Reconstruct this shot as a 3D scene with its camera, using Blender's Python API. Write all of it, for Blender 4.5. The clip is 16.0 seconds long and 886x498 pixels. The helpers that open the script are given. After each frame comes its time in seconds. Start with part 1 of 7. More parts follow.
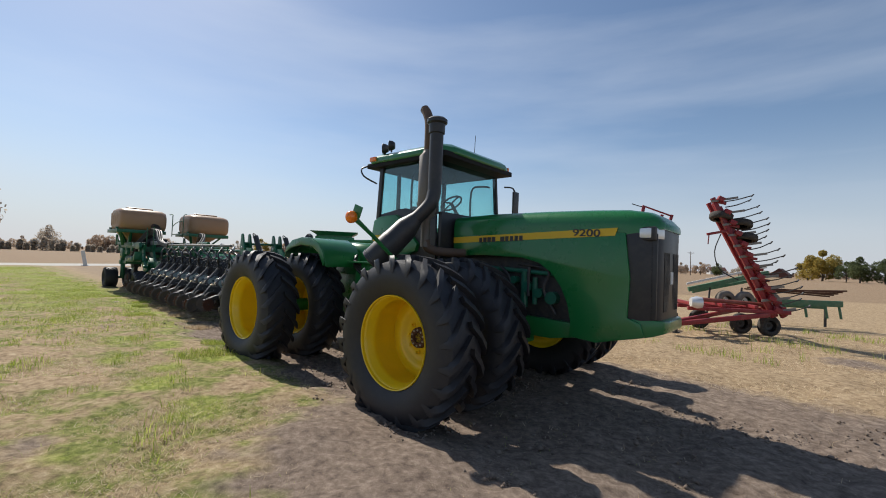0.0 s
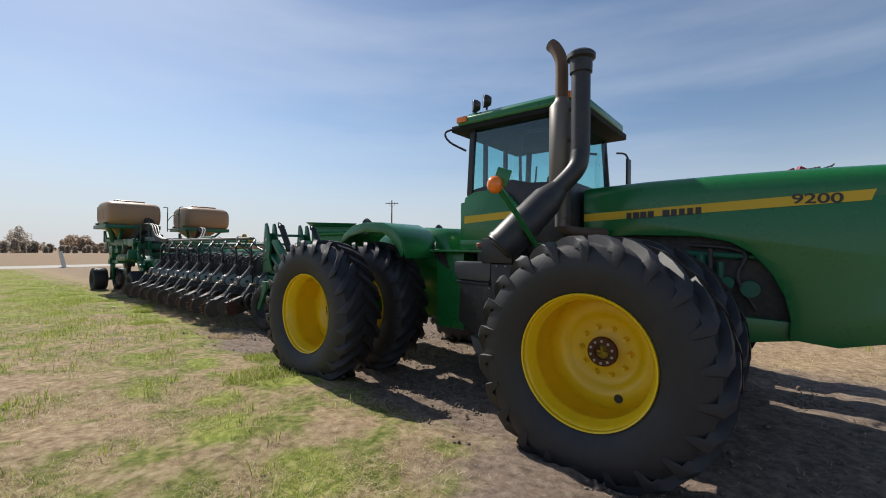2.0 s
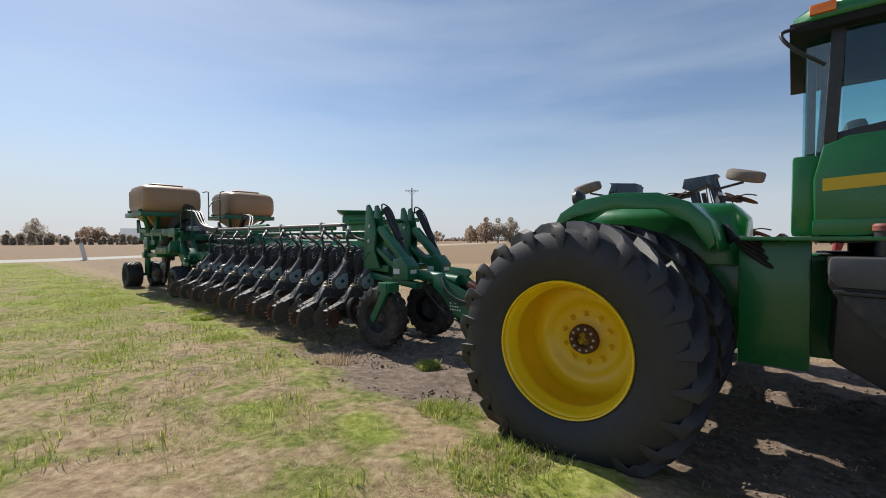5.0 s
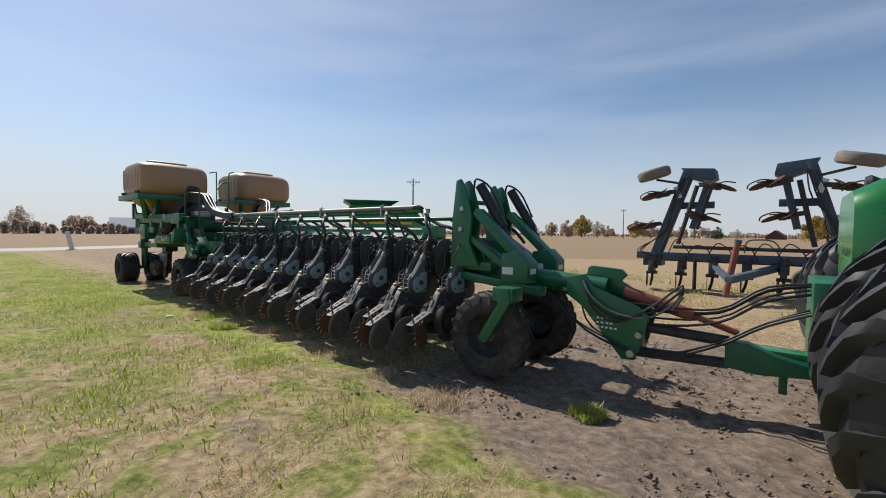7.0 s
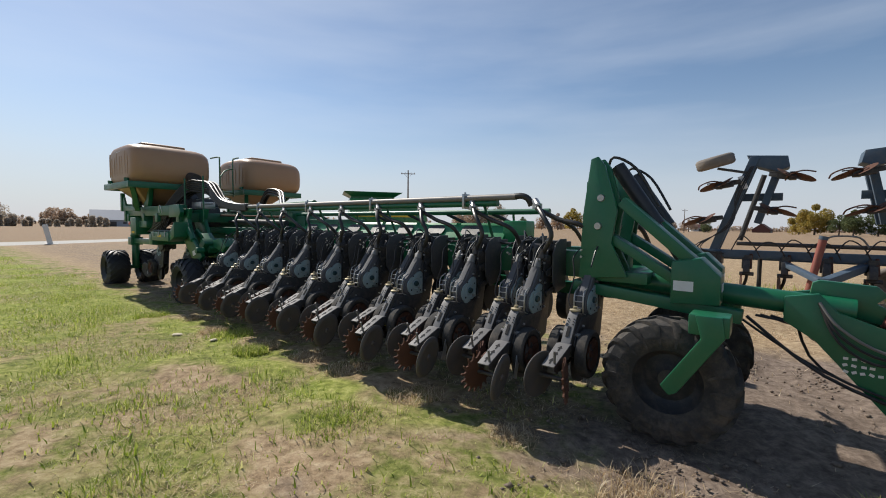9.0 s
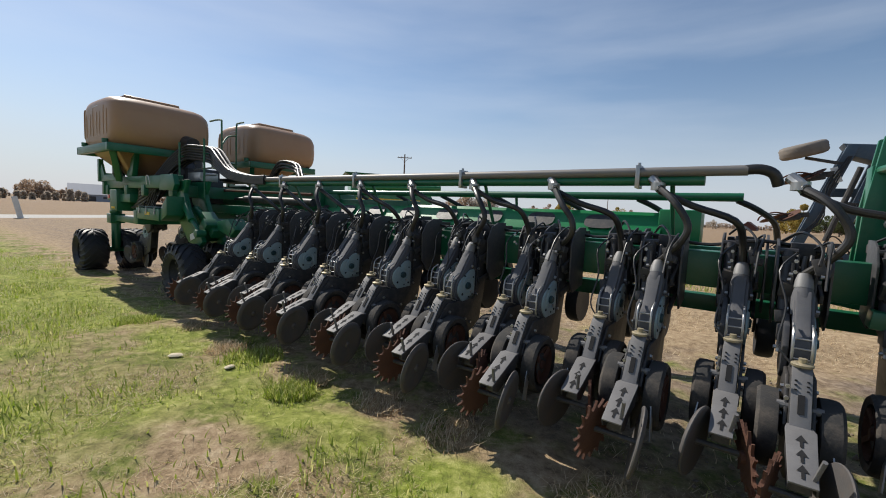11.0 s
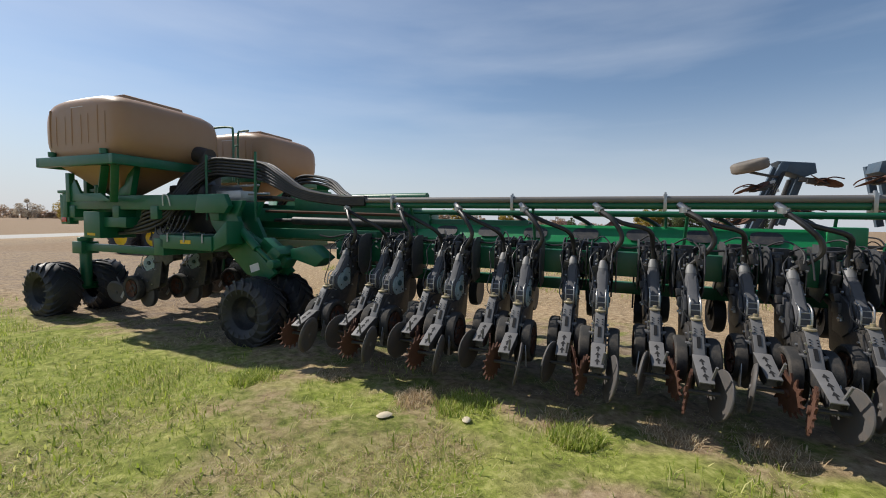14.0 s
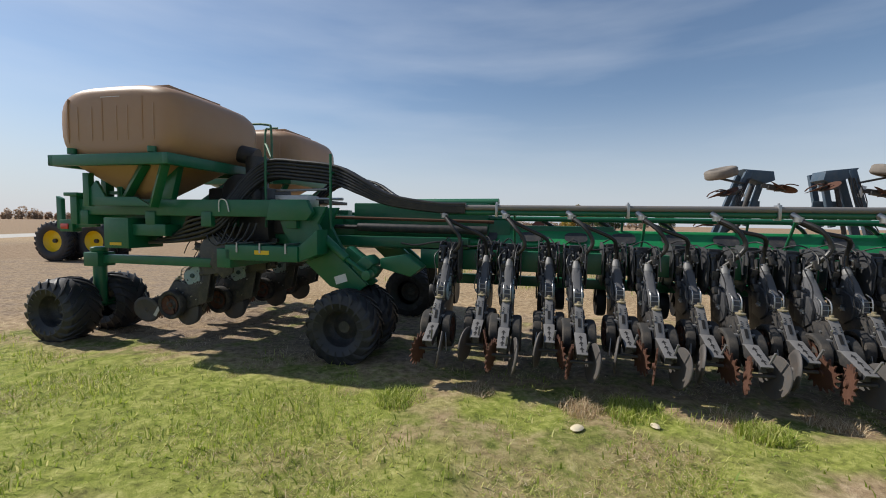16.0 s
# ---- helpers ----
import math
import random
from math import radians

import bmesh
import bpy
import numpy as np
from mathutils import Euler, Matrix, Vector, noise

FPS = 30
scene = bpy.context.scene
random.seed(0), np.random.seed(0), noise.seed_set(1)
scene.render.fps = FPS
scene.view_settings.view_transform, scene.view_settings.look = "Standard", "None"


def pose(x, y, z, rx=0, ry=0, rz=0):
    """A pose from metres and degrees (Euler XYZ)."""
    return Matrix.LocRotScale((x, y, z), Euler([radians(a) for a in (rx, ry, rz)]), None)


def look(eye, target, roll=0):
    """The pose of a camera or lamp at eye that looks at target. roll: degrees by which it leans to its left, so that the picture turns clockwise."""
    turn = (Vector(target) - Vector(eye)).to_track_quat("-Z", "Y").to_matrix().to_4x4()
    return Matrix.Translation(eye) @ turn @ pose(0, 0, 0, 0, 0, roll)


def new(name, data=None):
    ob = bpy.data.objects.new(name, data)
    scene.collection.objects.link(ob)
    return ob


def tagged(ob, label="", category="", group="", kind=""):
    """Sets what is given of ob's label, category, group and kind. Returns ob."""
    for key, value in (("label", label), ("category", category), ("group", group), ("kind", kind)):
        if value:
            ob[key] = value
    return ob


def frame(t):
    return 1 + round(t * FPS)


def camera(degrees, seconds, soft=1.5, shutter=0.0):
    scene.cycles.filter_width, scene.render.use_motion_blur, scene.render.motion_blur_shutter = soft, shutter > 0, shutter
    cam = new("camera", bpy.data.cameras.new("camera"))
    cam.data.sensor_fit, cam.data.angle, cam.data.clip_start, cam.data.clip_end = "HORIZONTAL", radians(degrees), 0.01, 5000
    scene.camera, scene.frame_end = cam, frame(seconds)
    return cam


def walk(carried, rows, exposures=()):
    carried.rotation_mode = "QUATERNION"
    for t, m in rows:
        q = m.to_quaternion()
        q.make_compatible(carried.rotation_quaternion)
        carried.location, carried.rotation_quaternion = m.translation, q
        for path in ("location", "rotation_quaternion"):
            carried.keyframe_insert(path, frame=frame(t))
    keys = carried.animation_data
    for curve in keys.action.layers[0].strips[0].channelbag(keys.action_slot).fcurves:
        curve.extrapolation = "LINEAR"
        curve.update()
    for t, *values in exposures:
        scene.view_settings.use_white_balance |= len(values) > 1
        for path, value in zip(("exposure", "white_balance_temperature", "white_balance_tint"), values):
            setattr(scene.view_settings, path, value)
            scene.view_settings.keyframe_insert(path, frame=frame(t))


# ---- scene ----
cam = camera(93.4, 16.0, soft=1.0)
PATH = [
    (0, (1.933, 1.201, 1.714), (1.535, 3.16, 1.771), 2.3),
    (0.5, (1.478, 1.432, 1.722), (1.105, 3.397, 1.76), 1.9),
    (1, (1.028, 1.755, 1.705), (0.674, 3.723, 1.723), 1.3),
    (1.5, (0.516, 2.031, 1.655), (0.178, 4.002, 1.668), 0.9),
    (2, (0.024, 2.294, 1.632), (-0.301, 4.268, 1.642), 0.5),
    (2.5, (-0.439, 2.584, 1.612), (-0.763, 4.558, 1.611), 0.3),
    (3, (-0.939, 2.833, 1.59), (-1.266, 4.806, 1.57), 0.2),
    (3.5, (-1.427, 3.172, 1.574), (-1.764, 5.143, 1.541), 0.2),
    (4, (-1.919, 3.474, 1.578), (-2.274, 5.442, 1.534), 0.1),
    (4.5, (-2.384, 3.765, 1.619), (-2.752, 5.73, 1.572), -0.0),
    (5, (-2.851, 4.11, 1.628), (-3.214, 6.076, 1.583), -0.0),
    (7.3, (-4.962, 5.83, 1.547), (-5.287, 7.801, 1.46), 0.6),
    (7.5, (-5.132, 5.942, 1.576), (-5.447, 7.915, 1.485), 0.3),
    (8, (-5.58, 6.226, 1.575), (-5.865, 8.204, 1.486), 0.5),
    (8.2, (-5.701, 6.342, 1.588), (-5.986, 8.319, 1.5), 0.4),
    (10.3, (-7.116, 7.933, 1.536), (-7.355, 9.912, 1.378), 1.7),
    (10.5, (-7.259, 8.095, 1.497), (-7.51, 10.073, 1.344), 2.3),
    (11, (-7.67, 8.39, 1.532), (-7.882, 10.372, 1.362), 2.7),
    (11.5, (-8.08, 8.623, 1.557), (-8.222, 10.61, 1.384), 3.0),
    (12, (-8.558, 8.683, 1.552), (-8.62, 10.675, 1.385), 3.0),
    (12.5, (-9.066, 8.661, 1.595), (-9.037, 10.655, 1.444), 2.8),
    (13, (-9.588, 8.665, 1.622), (-9.465, 10.657, 1.487), 2.2),
    (13.5, (-10.139, 8.61, 1.641), (-9.926, 10.595, 1.516), 1.5),
    (14, (-10.673, 8.664, 1.625), (-10.378, 10.638, 1.501), 1.1),
    (14.5, (-11.233, 8.746, 1.631), (-10.854, 10.706, 1.506), 1.0),
    (15, (-11.745, 8.864, 1.655), (-11.285, 10.806, 1.529), 1.1),
    (15.5, (-12.233, 9.033, 1.687), (-11.691, 10.954, 1.563), 1.1),
    (16, (-12.729, 9.223, 1.703), (-12.114, 11.122, 1.577), 0.9),
]
walk(cam, [(t, look(eye, target, roll)) for t, eye, target, roll in PATH])

# ---- sky and sun ----
SUN_AZ, SUN_EL = 142.7, 44.0
world = bpy.data.worlds.new("sky")
scene.world = world
world.use_nodes = True
wn = world.node_tree
sky = wn.nodes.new("ShaderNodeTexSky")
sky.sky_type = "NISHITA"
sky.sun_disc = False
sky.sun_elevation = radians(SUN_EL)
sky.sun_rotation = radians(90 - SUN_AZ)
sky.air_density, sky.dust_density, sky.ozone_density = 1.0, 0.4, 2.0
bg = wn.nodes["Background"]
bg.inputs["Strength"].default_value = 0.105
wc = wn.nodes.new("ShaderNodeTexCoord")
wm = wn.nodes.new("ShaderNodeMapping")
wm.inputs["Scale"].default_value = (1.2, 1.2, 7.0)
wno = wn.nodes.new("ShaderNodeTexNoise")
wno.inputs["Scale"].default_value = 1.6
wno.inputs["Detail"].default_value = 6
wr = wn.nodes.new("ShaderNodeMapRange")
wr.inputs["From Min"].default_value, wr.inputs["From Max"].default_value = 0.42, 0.8
wr.inputs["To Min"].default_value, wr.inputs["To Max"].default_value = 0.0, 0.25
wx = wn.nodes.new("ShaderNodeMixRGB")
wx.inputs["Color2"].default_value = (7.5, 8.0, 8.8, 1)
wn.links.new(wc.outputs["Generated"], wm.inputs["Vector"])
wn.links.new(wm.outputs["Vector"], wno.inputs["Vector"])
wn.links.new(wno.outputs["Fac"], wr.inputs["Value"])
wn.links.new(wr.outputs["Result"], wx.inputs["Fac"])
wn.links.new(sky.outputs["Color"], wx.inputs["Color1"])
hz = wn.nodes.new("ShaderNodeSeparateXYZ")
wn.links.new(wc.outputs["Generated"], hz.inputs["Vector"])
hr = wn.nodes.new("ShaderNodeMapRange")
hr.interpolation_type = "SMOOTHSTEP"
hr.inputs["From Min"].default_value, hr.inputs["From Max"].default_value = -0.02, 0.30
hr.inputs["To Min"].default_value, hr.inputs["To Max"].default_value = 0.86, 0.0
wn.links.new(hz.outputs["Z"], hr.inputs["Value"])
hm = wn.nodes.new("ShaderNodeMixRGB")
hm.inputs["Color2"].default_value = (5.3, 5.7, 6.5, 1)
wn.links.new(hr.outputs["Result"], hm.inputs["Fac"])
wn.links.new(wx.outputs["Color"], hm.inputs["Color1"])
wn.links.new(hm.outputs["Color"], bg.inputs["Color"])
sun = new("sun", bpy.data.lights.new("sun", "SUN"))
sun.data.energy, sun.data.angle, sun.data.color = 5.0, radians(0.6), (1.0, 0.94, 0.85)
_az, _el = radians(SUN_AZ), radians(SUN_EL)
sun.matrix_world = look((40 * math.cos(_az) * math.cos(_el), 40 * math.sin(_az) * math.cos(_el), 40 * math.sin(_el)), (0, 0, 0))


# ---- materials ----
def mat(name, color, rough=0.5, metal=0.0, vary=0.18, scale=3.0, dirt=None, dirt_amount=0.3, bump=0.05, fine=60.0, coat=0.0, random=0.0):
    """A worn surface: broad stains, fine grain, a layer of dust, fine relief."""
    m = bpy.data.materials.new(name)
    m.use_nodes = True
    nt = m.node_tree
    b = nt.nodes["Principled BSDF"]
    L = nt.links.new
    tc = nt.nodes.new("ShaderNodeTexCoord")
    n1 = nt.nodes.new("ShaderNodeTexNoise")
    n1.inputs["Scale"].default_value, n1.inputs["Detail"].default_value, n1.inputs["Roughness"].default_value = scale, 8, 0.65
    n2 = nt.nodes.new("ShaderNodeTexNoise")
    n2.inputs["Scale"].default_value, n2.inputs["Detail"].default_value = fine, 4
    L(tc.outputs["Object"], n1.inputs["Vector"])
    L(tc.outputs["Object"], n2.inputs["Vector"])
    dark = [c * (1 - vary) for c in color]
    lite = [min(1, c * (1 + vary)) for c in color]
    r1 = nt.nodes.new("ShaderNodeMixRGB")
    r1.inputs["Color1"].default_value, r1.inputs["Color2"].default_value = (*dark, 1), (*lite, 1)
    L(n1.outputs["Fac"], r1.inputs["Fac"])
    out = r1.outputs["Color"]
    if dirt:
        mr = nt.nodes.new("ShaderNodeMapRange")
        mr.inputs["From Min"].default_value, mr.inputs["From Max"].default_value = 0.45, 0.75
        mr.inputs["To Max"].default_value = dirt_amount
        n3 = nt.nodes.new("ShaderNodeTexNoise")
        n3.inputs["Scale"].default_value, n3.inputs["Detail"].default_value, n3.inputs["Roughness"].default_value = scale * 2.3, 10, 0.75
        L(tc.outputs["Object"], n3.inputs["Vector"])
        L(n3.outputs["Fac"], mr.inputs["Value"])
        r2 = nt.nodes.new("ShaderNodeMixRGB")
        r2.inputs["Color2"].default_value = (*dirt, 1)
        L(mr.outputs["Result"], r2.inputs["Fac"])
        L(out, r2.inputs["Color1"])
        out = r2.outputs["Color"]
    if random:
        oi = nt.nodes.new("ShaderNodeObjectInfo")
        hs = nt.nodes.new("ShaderNodeHueSaturation")
        rr = nt.nodes.new("ShaderNodeMapRange")
        rr.inputs["To Min"].default_value, rr.inputs["To Max"].default_value = 1 - random, 1 + random
        L(oi.outputs["Random"], rr.inputs["Value"])
        L(rr.outputs["Result"], hs.inputs["Value"])
        L(out, hs.inputs["Color"])
        out = hs.outputs["Color"]
    L(out, b.inputs["Base Color"])
    rg = nt.nodes.new("ShaderNodeMapRange")
    rg.inputs["To Min"].default_value, rg.inputs["To Max"].default_value = max(0.03, rough - 0.12), min(1, rough + 0.15)
    L(n1.outputs["Fac"], rg.inputs["Value"])
    L(rg.outputs["Result"], b.inputs["Roughness"])
    b.inputs["Metallic"].default_value = metal
    b.inputs["Coat Weight"].default_value = coat
    b.inputs["Coat Roughness"].default_value = 0.08
    if bump:
        bp = nt.nodes.new("ShaderNodeBump")
        bp.inputs["Strength"].default_value, bp.inputs["Distance"].default_value = bump, 0.01
        L(n2.outputs["Fac"], bp.inputs["Height"])
        L(bp.outputs["Normal"], b.inputs["Normal"])
    return m


DUST = (0.30, 0.24, 0.17)
GREEN = mat("green_paint", (0.0104, 0.1625, 0.0390), 0.28, vary=0.10, dirt=DUST, dirt_amount=0.05, bump=0.01, coat=0.3)
GREEN_IMP = mat("implement_green_paint", (0.0035, 0.115, 0.049), 0.38, vary=0.2, dirt=DUST, dirt_amount=0.07, bump=0.03, coat=0.1)
GREEN_BEAM = mat("bright_green_beam_paint", (0.010, 0.23, 0.070), 0.36, vary=0.15, dirt=DUST, dirt_amount=0.06, bump=0.02, coat=0.15)
GREEN_OLD = mat("faded_green_paint", (0.06, 0.17, 0.09), 0.6, vary=0.2, dirt=DUST, dirt_amount=0.4)
YELLOW = mat("yellow_paint", (0.88, 0.60, 0.010), 0.33, vary=0.08, dirt=(0.45, 0.32, 0.1), dirt_amount=0.12, bump=0.01, coat=0.2)
RUBBER = mat("tyre_rubber", (0.020, 0.020, 0.024), 0.54, vary=0.3, scale=2.5, dirt=(0.13, 0.115, 0.10), dirt_amount=0.11, bump=0.15)
RUBBER_DUSTY = mat("dusty_tyre_rubber", (0.030, 0.029, 0.028), 0.85, vary=0.3, dirt=(0.20, 0.16, 0.12), dirt_amount=0.55, bump=0.2)
RUBBER_GREY = mat("weathered_tyre_rubber", (0.17, 0.15, 0.13), 0.9, vary=0.25, dirt=(0.3, 0.25, 0.2), dirt_amount=0.5, bump=0.2)
BLACK = mat("black_plastic", (0.027, 0.027, 0.030), 0.42, vary=0.25, dirt=DUST, dirt_amount=0.10)
LINING = mat("matt_black_lining", (0.008, 0.008, 0.009), 0.85, vary=0.2)
HOSE = mat("black_hose_rubber", (0.016, 0.016, 0.017), 0.42, vary=0.3, dirt=DUST, dirt_amount=0.12)
GUNMETAL = mat("black_painted_steel", (0.030, 0.031, 0.034), 0.5, vary=0.3, scale=5, dirt=DUST, dirt_amount=0.25, bump=0.08)
METER_CASE = mat("grey_meter_casting", (0.095, 0.097, 0.106), 0.75, metal=0.0, vary=0.25, scale=9, dirt=(0.2, 0.17, 0.13), dirt_amount=0.12, bump=0.1)
CASTING = mat("grey_cast_metal", (0.15, 0.147, 0.147), 0.62, metal=0.05, vary=0.28, scale=9, dirt=(0.2, 0.17, 0.13), dirt_amount=0.14, bump=0.1)
METER = mat("teal_grey_cover", (0.27, 0.36, 0.38), 0.55, vary=0.12, scale=7, dirt=DUST, dirt_amount=0.3, bump=0.04)
TANK_TOP = mat("dusty_grey_plastic", (0.085, 0.086, 0.092), 0.5, vary=0.2, dirt=DUST, dirt_amount=0.2, bump=0.05)
COLLAR = mat("dull_zinc_collar", (0.20, 0.20, 0.20), 0.6, metal=0.2, vary=0.2)
METER_HUB = mat("dark_teal_hub", (0.012, 0.045, 0.05), 0.45, vary=0.2)
CHEEK = mat("dark_grey_casting", (0.055, 0.057, 0.063), 0.48, metal=0.15, vary=0.25, scale=8, dirt=(0.2, 0.17, 0.13), dirt_amount=0.3, bump=0.12)
BRASS = mat("dusty_zinc_knob", (0.42, 0.36, 0.24), 0.5, metal=0.5, vary=0.2)
STEEL = mat("bare_steel", (0.42, 0.42, 0.41), 0.36, metal=0.8, vary=0.25, scale=7, dirt=(0.2, 0.13, 0.08), dirt_amount=0.25)
PIPE = mat("dull_pipe_metal", (0.20, 0.19, 0.18), 0.52, metal=0.25, vary=0.2, dirt=DUST, dirt_amount=0.35)
RUST = mat("rusted_steel", (0.10, 0.042, 0.024), 0.85, metal=0.1, vary=0.45, scale=9, dirt=(0.08, 0.04, 0.03), dirt_amount=0.6, bump=0.4)
DISC = mat("soil_dulled_disc", (0.085, 0.080, 0.077), 0.66, metal=0.1, vary=0.35, scale=5, dirt=(0.14, 0.09, 0.06), dirt_amount=0.5, bump=0.1)
TAN = mat("tan_tank_plastic", (0.37, 0.215, 0.115), 0.42, vary=0.10, scale=1.5, dirt=(0.40, 0.30, 0.2), dirt_amount=0.2, bump=0.02)
ORANGE = mat("amber_lens", (0.95, 0.22, 0.01), 0.2, vary=0.05, bump=0, coat=0.5)
REDLENS = mat("red_lens", (0.6, 0.02, 0.01), 0.2, vary=0.05, bump=0, coat=0.5)
LENS = mat("clear_lamp_lens", (0.75, 0.77, 0.78), 0.12, metal=0.3, vary=0.1, bump=0, coat=0.6)
WHITE = mat("white_sticker", (0.72, 0.72, 0.70), 0.5, vary=0.06, dirt=DUST, dirt_amount=0.2)
YELLOW_STICKER = mat("yellow_sticker", (0.75, 0.48, 0.02), 0.45, vary=0.06)
RED = mat("red_paint", (0.25, 0.010, 0.018), 0.45, vary=0.25, dirt=DUST, dirt_amount=0.25)
RED_ROD = mat("faded_red_paint", (0.26, 0.07, 0.05), 0.6, vary=0.3, dirt=DUST, dirt_amount=0.3)
BLUE = mat("faded_blue_paint", (0.050, 0.085, 0.125), 0.6, vary=0.25, dirt=(0.2, 0.18, 0.16), dirt_amount=0.3)
ENGINE = mat("engine_green_paint", (0.012, 0.13, 0.075), 0.4, vary=0.3, scale=6, dirt=(0.05, 0.05, 0.05), dirt_amount=0.5)
MUFFLER = mat("heat_greyed_steel", (0.17, 0.155, 0.14), 0.5, metal=0.35, vary=0.2, dirt=(0.24, 0.15, 0.09), dirt_amount=0.35)
EXHAUST = mat("rust_stained_pipe", (0.13, 0.085, 0.06), 0.65, metal=0.25, vary=0.3, dirt=(0.2, 0.09, 0.04), dirt_amount=0.5, bump=0.1)
SEAT = mat("grey_seat_cloth", (0.07, 0.075, 0.08), 0.9, vary=0.2, bump=0.3)
CONCRETE = mat("pale_painted_wood", (0.62, 0.62, 0.60), 0.7, vary=0.15)
WOOD = mat("weathered_pole_wood", (0.16, 0.12, 0.09), 0.9, vary=0.25, bump=0.4)
STONE = mat("pale_stone", (0.66, 0.57, 0.40), 0.85, vary=0.2, scale=8, bump=0.4)

GLASS = bpy.data.materials.new("tinted_cab_glass")
GLASS.use_nodes = True
_g = GLASS.node_tree
_t = _g.nodes.new("ShaderNodeBsdfTransparent")
_t.inputs["Color"].default_value = (0.76, 0.93, 0.93, 1)
_gl = _g.nodes.new("ShaderNodeBsdfGlossy")
_gl.inputs["Roughness"].default_value = 0.03
_mx = _g.nodes.new("ShaderNodeMixShader")
_mx.inputs["Fac"].default_value = 0.07
_g.links.new(_t.outputs["BSDF"], _mx.inputs[1])
_g.links.new(_gl.outputs["BSDF"], _mx.inputs[2])
_g.links.new(_mx.outputs["Shader"], _g.nodes["Material Output"].inputs["Surface"])


# ---- building blocks ----
class Geo:
    """Vertices and faces, gathered piece by piece."""

    def __init__(self):
        self.v, self.f = [], []

    def add(self, verts, faces):
        n = len(self.v)
        self.v += [tuple(p) for p in verts]
        self.f += [tuple(n + i for i in f) for f in faces]
        return self

    def box(self, size, at=(0, 0, 0), rot=(0, 0, 0), taper=(1, 1)):
        m = pose(*at, *rot)
        x, y, z = (s / 2 for s in size)
        pts = [(sx * x * (taper[0] if sz > 0 else 1), sy * y * (taper[1] if sz > 0 else 1), sz * z) for sz in (-1, 1) for sx, sy in ((-1, -1), (1, -1), (1, 1), (-1, 1))]
        return self.add([m @ Vector(p) for p in pts], [(3, 2, 1, 0), (4, 5, 6, 7), (0, 1, 5, 4), (1, 2, 6, 5), (2, 3, 7, 6), (3, 0, 4, 7)])

    def span(self, x0, x1, y0, y1, z0, z1):
        return self.box((abs(x1 - x0), abs(y1 - y0), abs(z1 - z0)), ((x0 + x1) / 2, (y0 + y1) / 2, (z0 + z1) / 2))

    def beam(self, a, b, w, h, up=(0, 0, 1)):
        a, b = Vector(a), Vector(b)
        d = (b - a).normalized()
        s = d.cross(Vector(up))
        s = s.normalized() if s.length > 1e-4 else Vector((1, 0, 0))
        u = s.cross(d)
        pts = [p + s * i * w / 2 + u * j * h / 2 for p in (a, b) for i, j in ((-1, -1), (1, -1), (1, 1), (-1, 1))]
        return self.add(pts, [(3, 2, 1, 0), (4, 5, 6, 7), (0, 1, 5, 4), (1, 2, 6, 5), (2, 3, 7, 6), (3, 0, 4, 7)])

    def tube(self, pts, r, n=10, radii=None, cap=True):
        pts = [Vector(p) for p in pts]
        if len(pts) > 2 and not radii:
            q = []
            for i in range(len(pts) - 1):
                p0, p1, p2, p3 = pts[max(i - 1, 0)], pts[i], pts[i + 1], pts[min(i + 2, len(pts) - 1)]
                for k in range(4):
                    t = k / 4
                    q.append(0.5 * (2 * p1 + (p2 - p0) * t + (2 * p0 - 5 * p1 + 4 * p2 - p3) * t * t + (3 * p1 - p0 - 3 * p2 + p3) * t ** 3))
            pts = q + [pts[-1]]
        k = len(pts)
        radii = radii or [r] * k
        t0 = (pts[1] - pts[0]).normalized()
        s = t0.orthogonal().normalized()
        vs, fs = [], []
        for i, p in enumerate(pts):
            t = (pts[min(i + 1, k - 1)] - pts[max(i - 1, 0)]).normalized()
            s = (s - t * s.dot(t)).normalized()
            u = t.cross(s)
            vs += [p + (s * math.cos(6.28319 * j / n) + u * math.sin(6.28319 * j / n)) * radii[i] for j in range(n)]
        for i in range(k - 1):
            for j in range(n):
                fs.append((i * n + j, i * n + (j + 1) % n, (i + 1) * n + (j + 1) % n, (i + 1) * n + j))
        if cap:
            fs += [tuple(range(n - 1, -1, -1)), tuple((k - 1) * n + j for j in range(n))]
        return self.add(vs, fs)

    def rod(self, a, b, r, n=10):
        return self.tube([a, b], r, n)

    def lathe(self, profile, at=(0, 0, 0), axis="y", n=28):
        """profile: (radius, height along the axis)."""
        vs, fs = [], []
        for r, h in profile:
            for j in range(n):
                c, s = r * math.cos(6.28319 * j / n), r * math.sin(6.28319 * j / n)
                p = {"y": (c, h, s), "x": (h, c, s), "z": (c, s, h)}[axis]
                vs.append((p[0] + at[0], p[1] + at[1], p[2] + at[2]))
        for i in range(len(profile) - 1):
            for j in range(n):
                fs.append((i * n + j, i * n + (j + 1) % n, (i + 1) * n + (j + 1) % n, (i + 1) * n + j))
        return self.add(vs, fs)

    def prism(self, poly, a, b, axis="y"):
        """poly in (x, z) for axis y, (y, z) for x, (x, y) for z."""
        n = len(poly)
        put = {"y": lambda p, h: (p[0], h, p[1]), "x": lambda p, h: (h, p[0], p[1]), "z": lambda p, h: (p[0], p[1], h)}[axis]
        vs = [put(p, a) for p in poly] + [put(p, b) for p in poly]
        fs = [tuple(range(n)), tuple(range(2 * n - 1, n - 1, -1))]
        fs += [(i, i + n, (i + 1) % n + n, (i + 1) % n) for i in range(n)]
        return self.add(vs, fs)

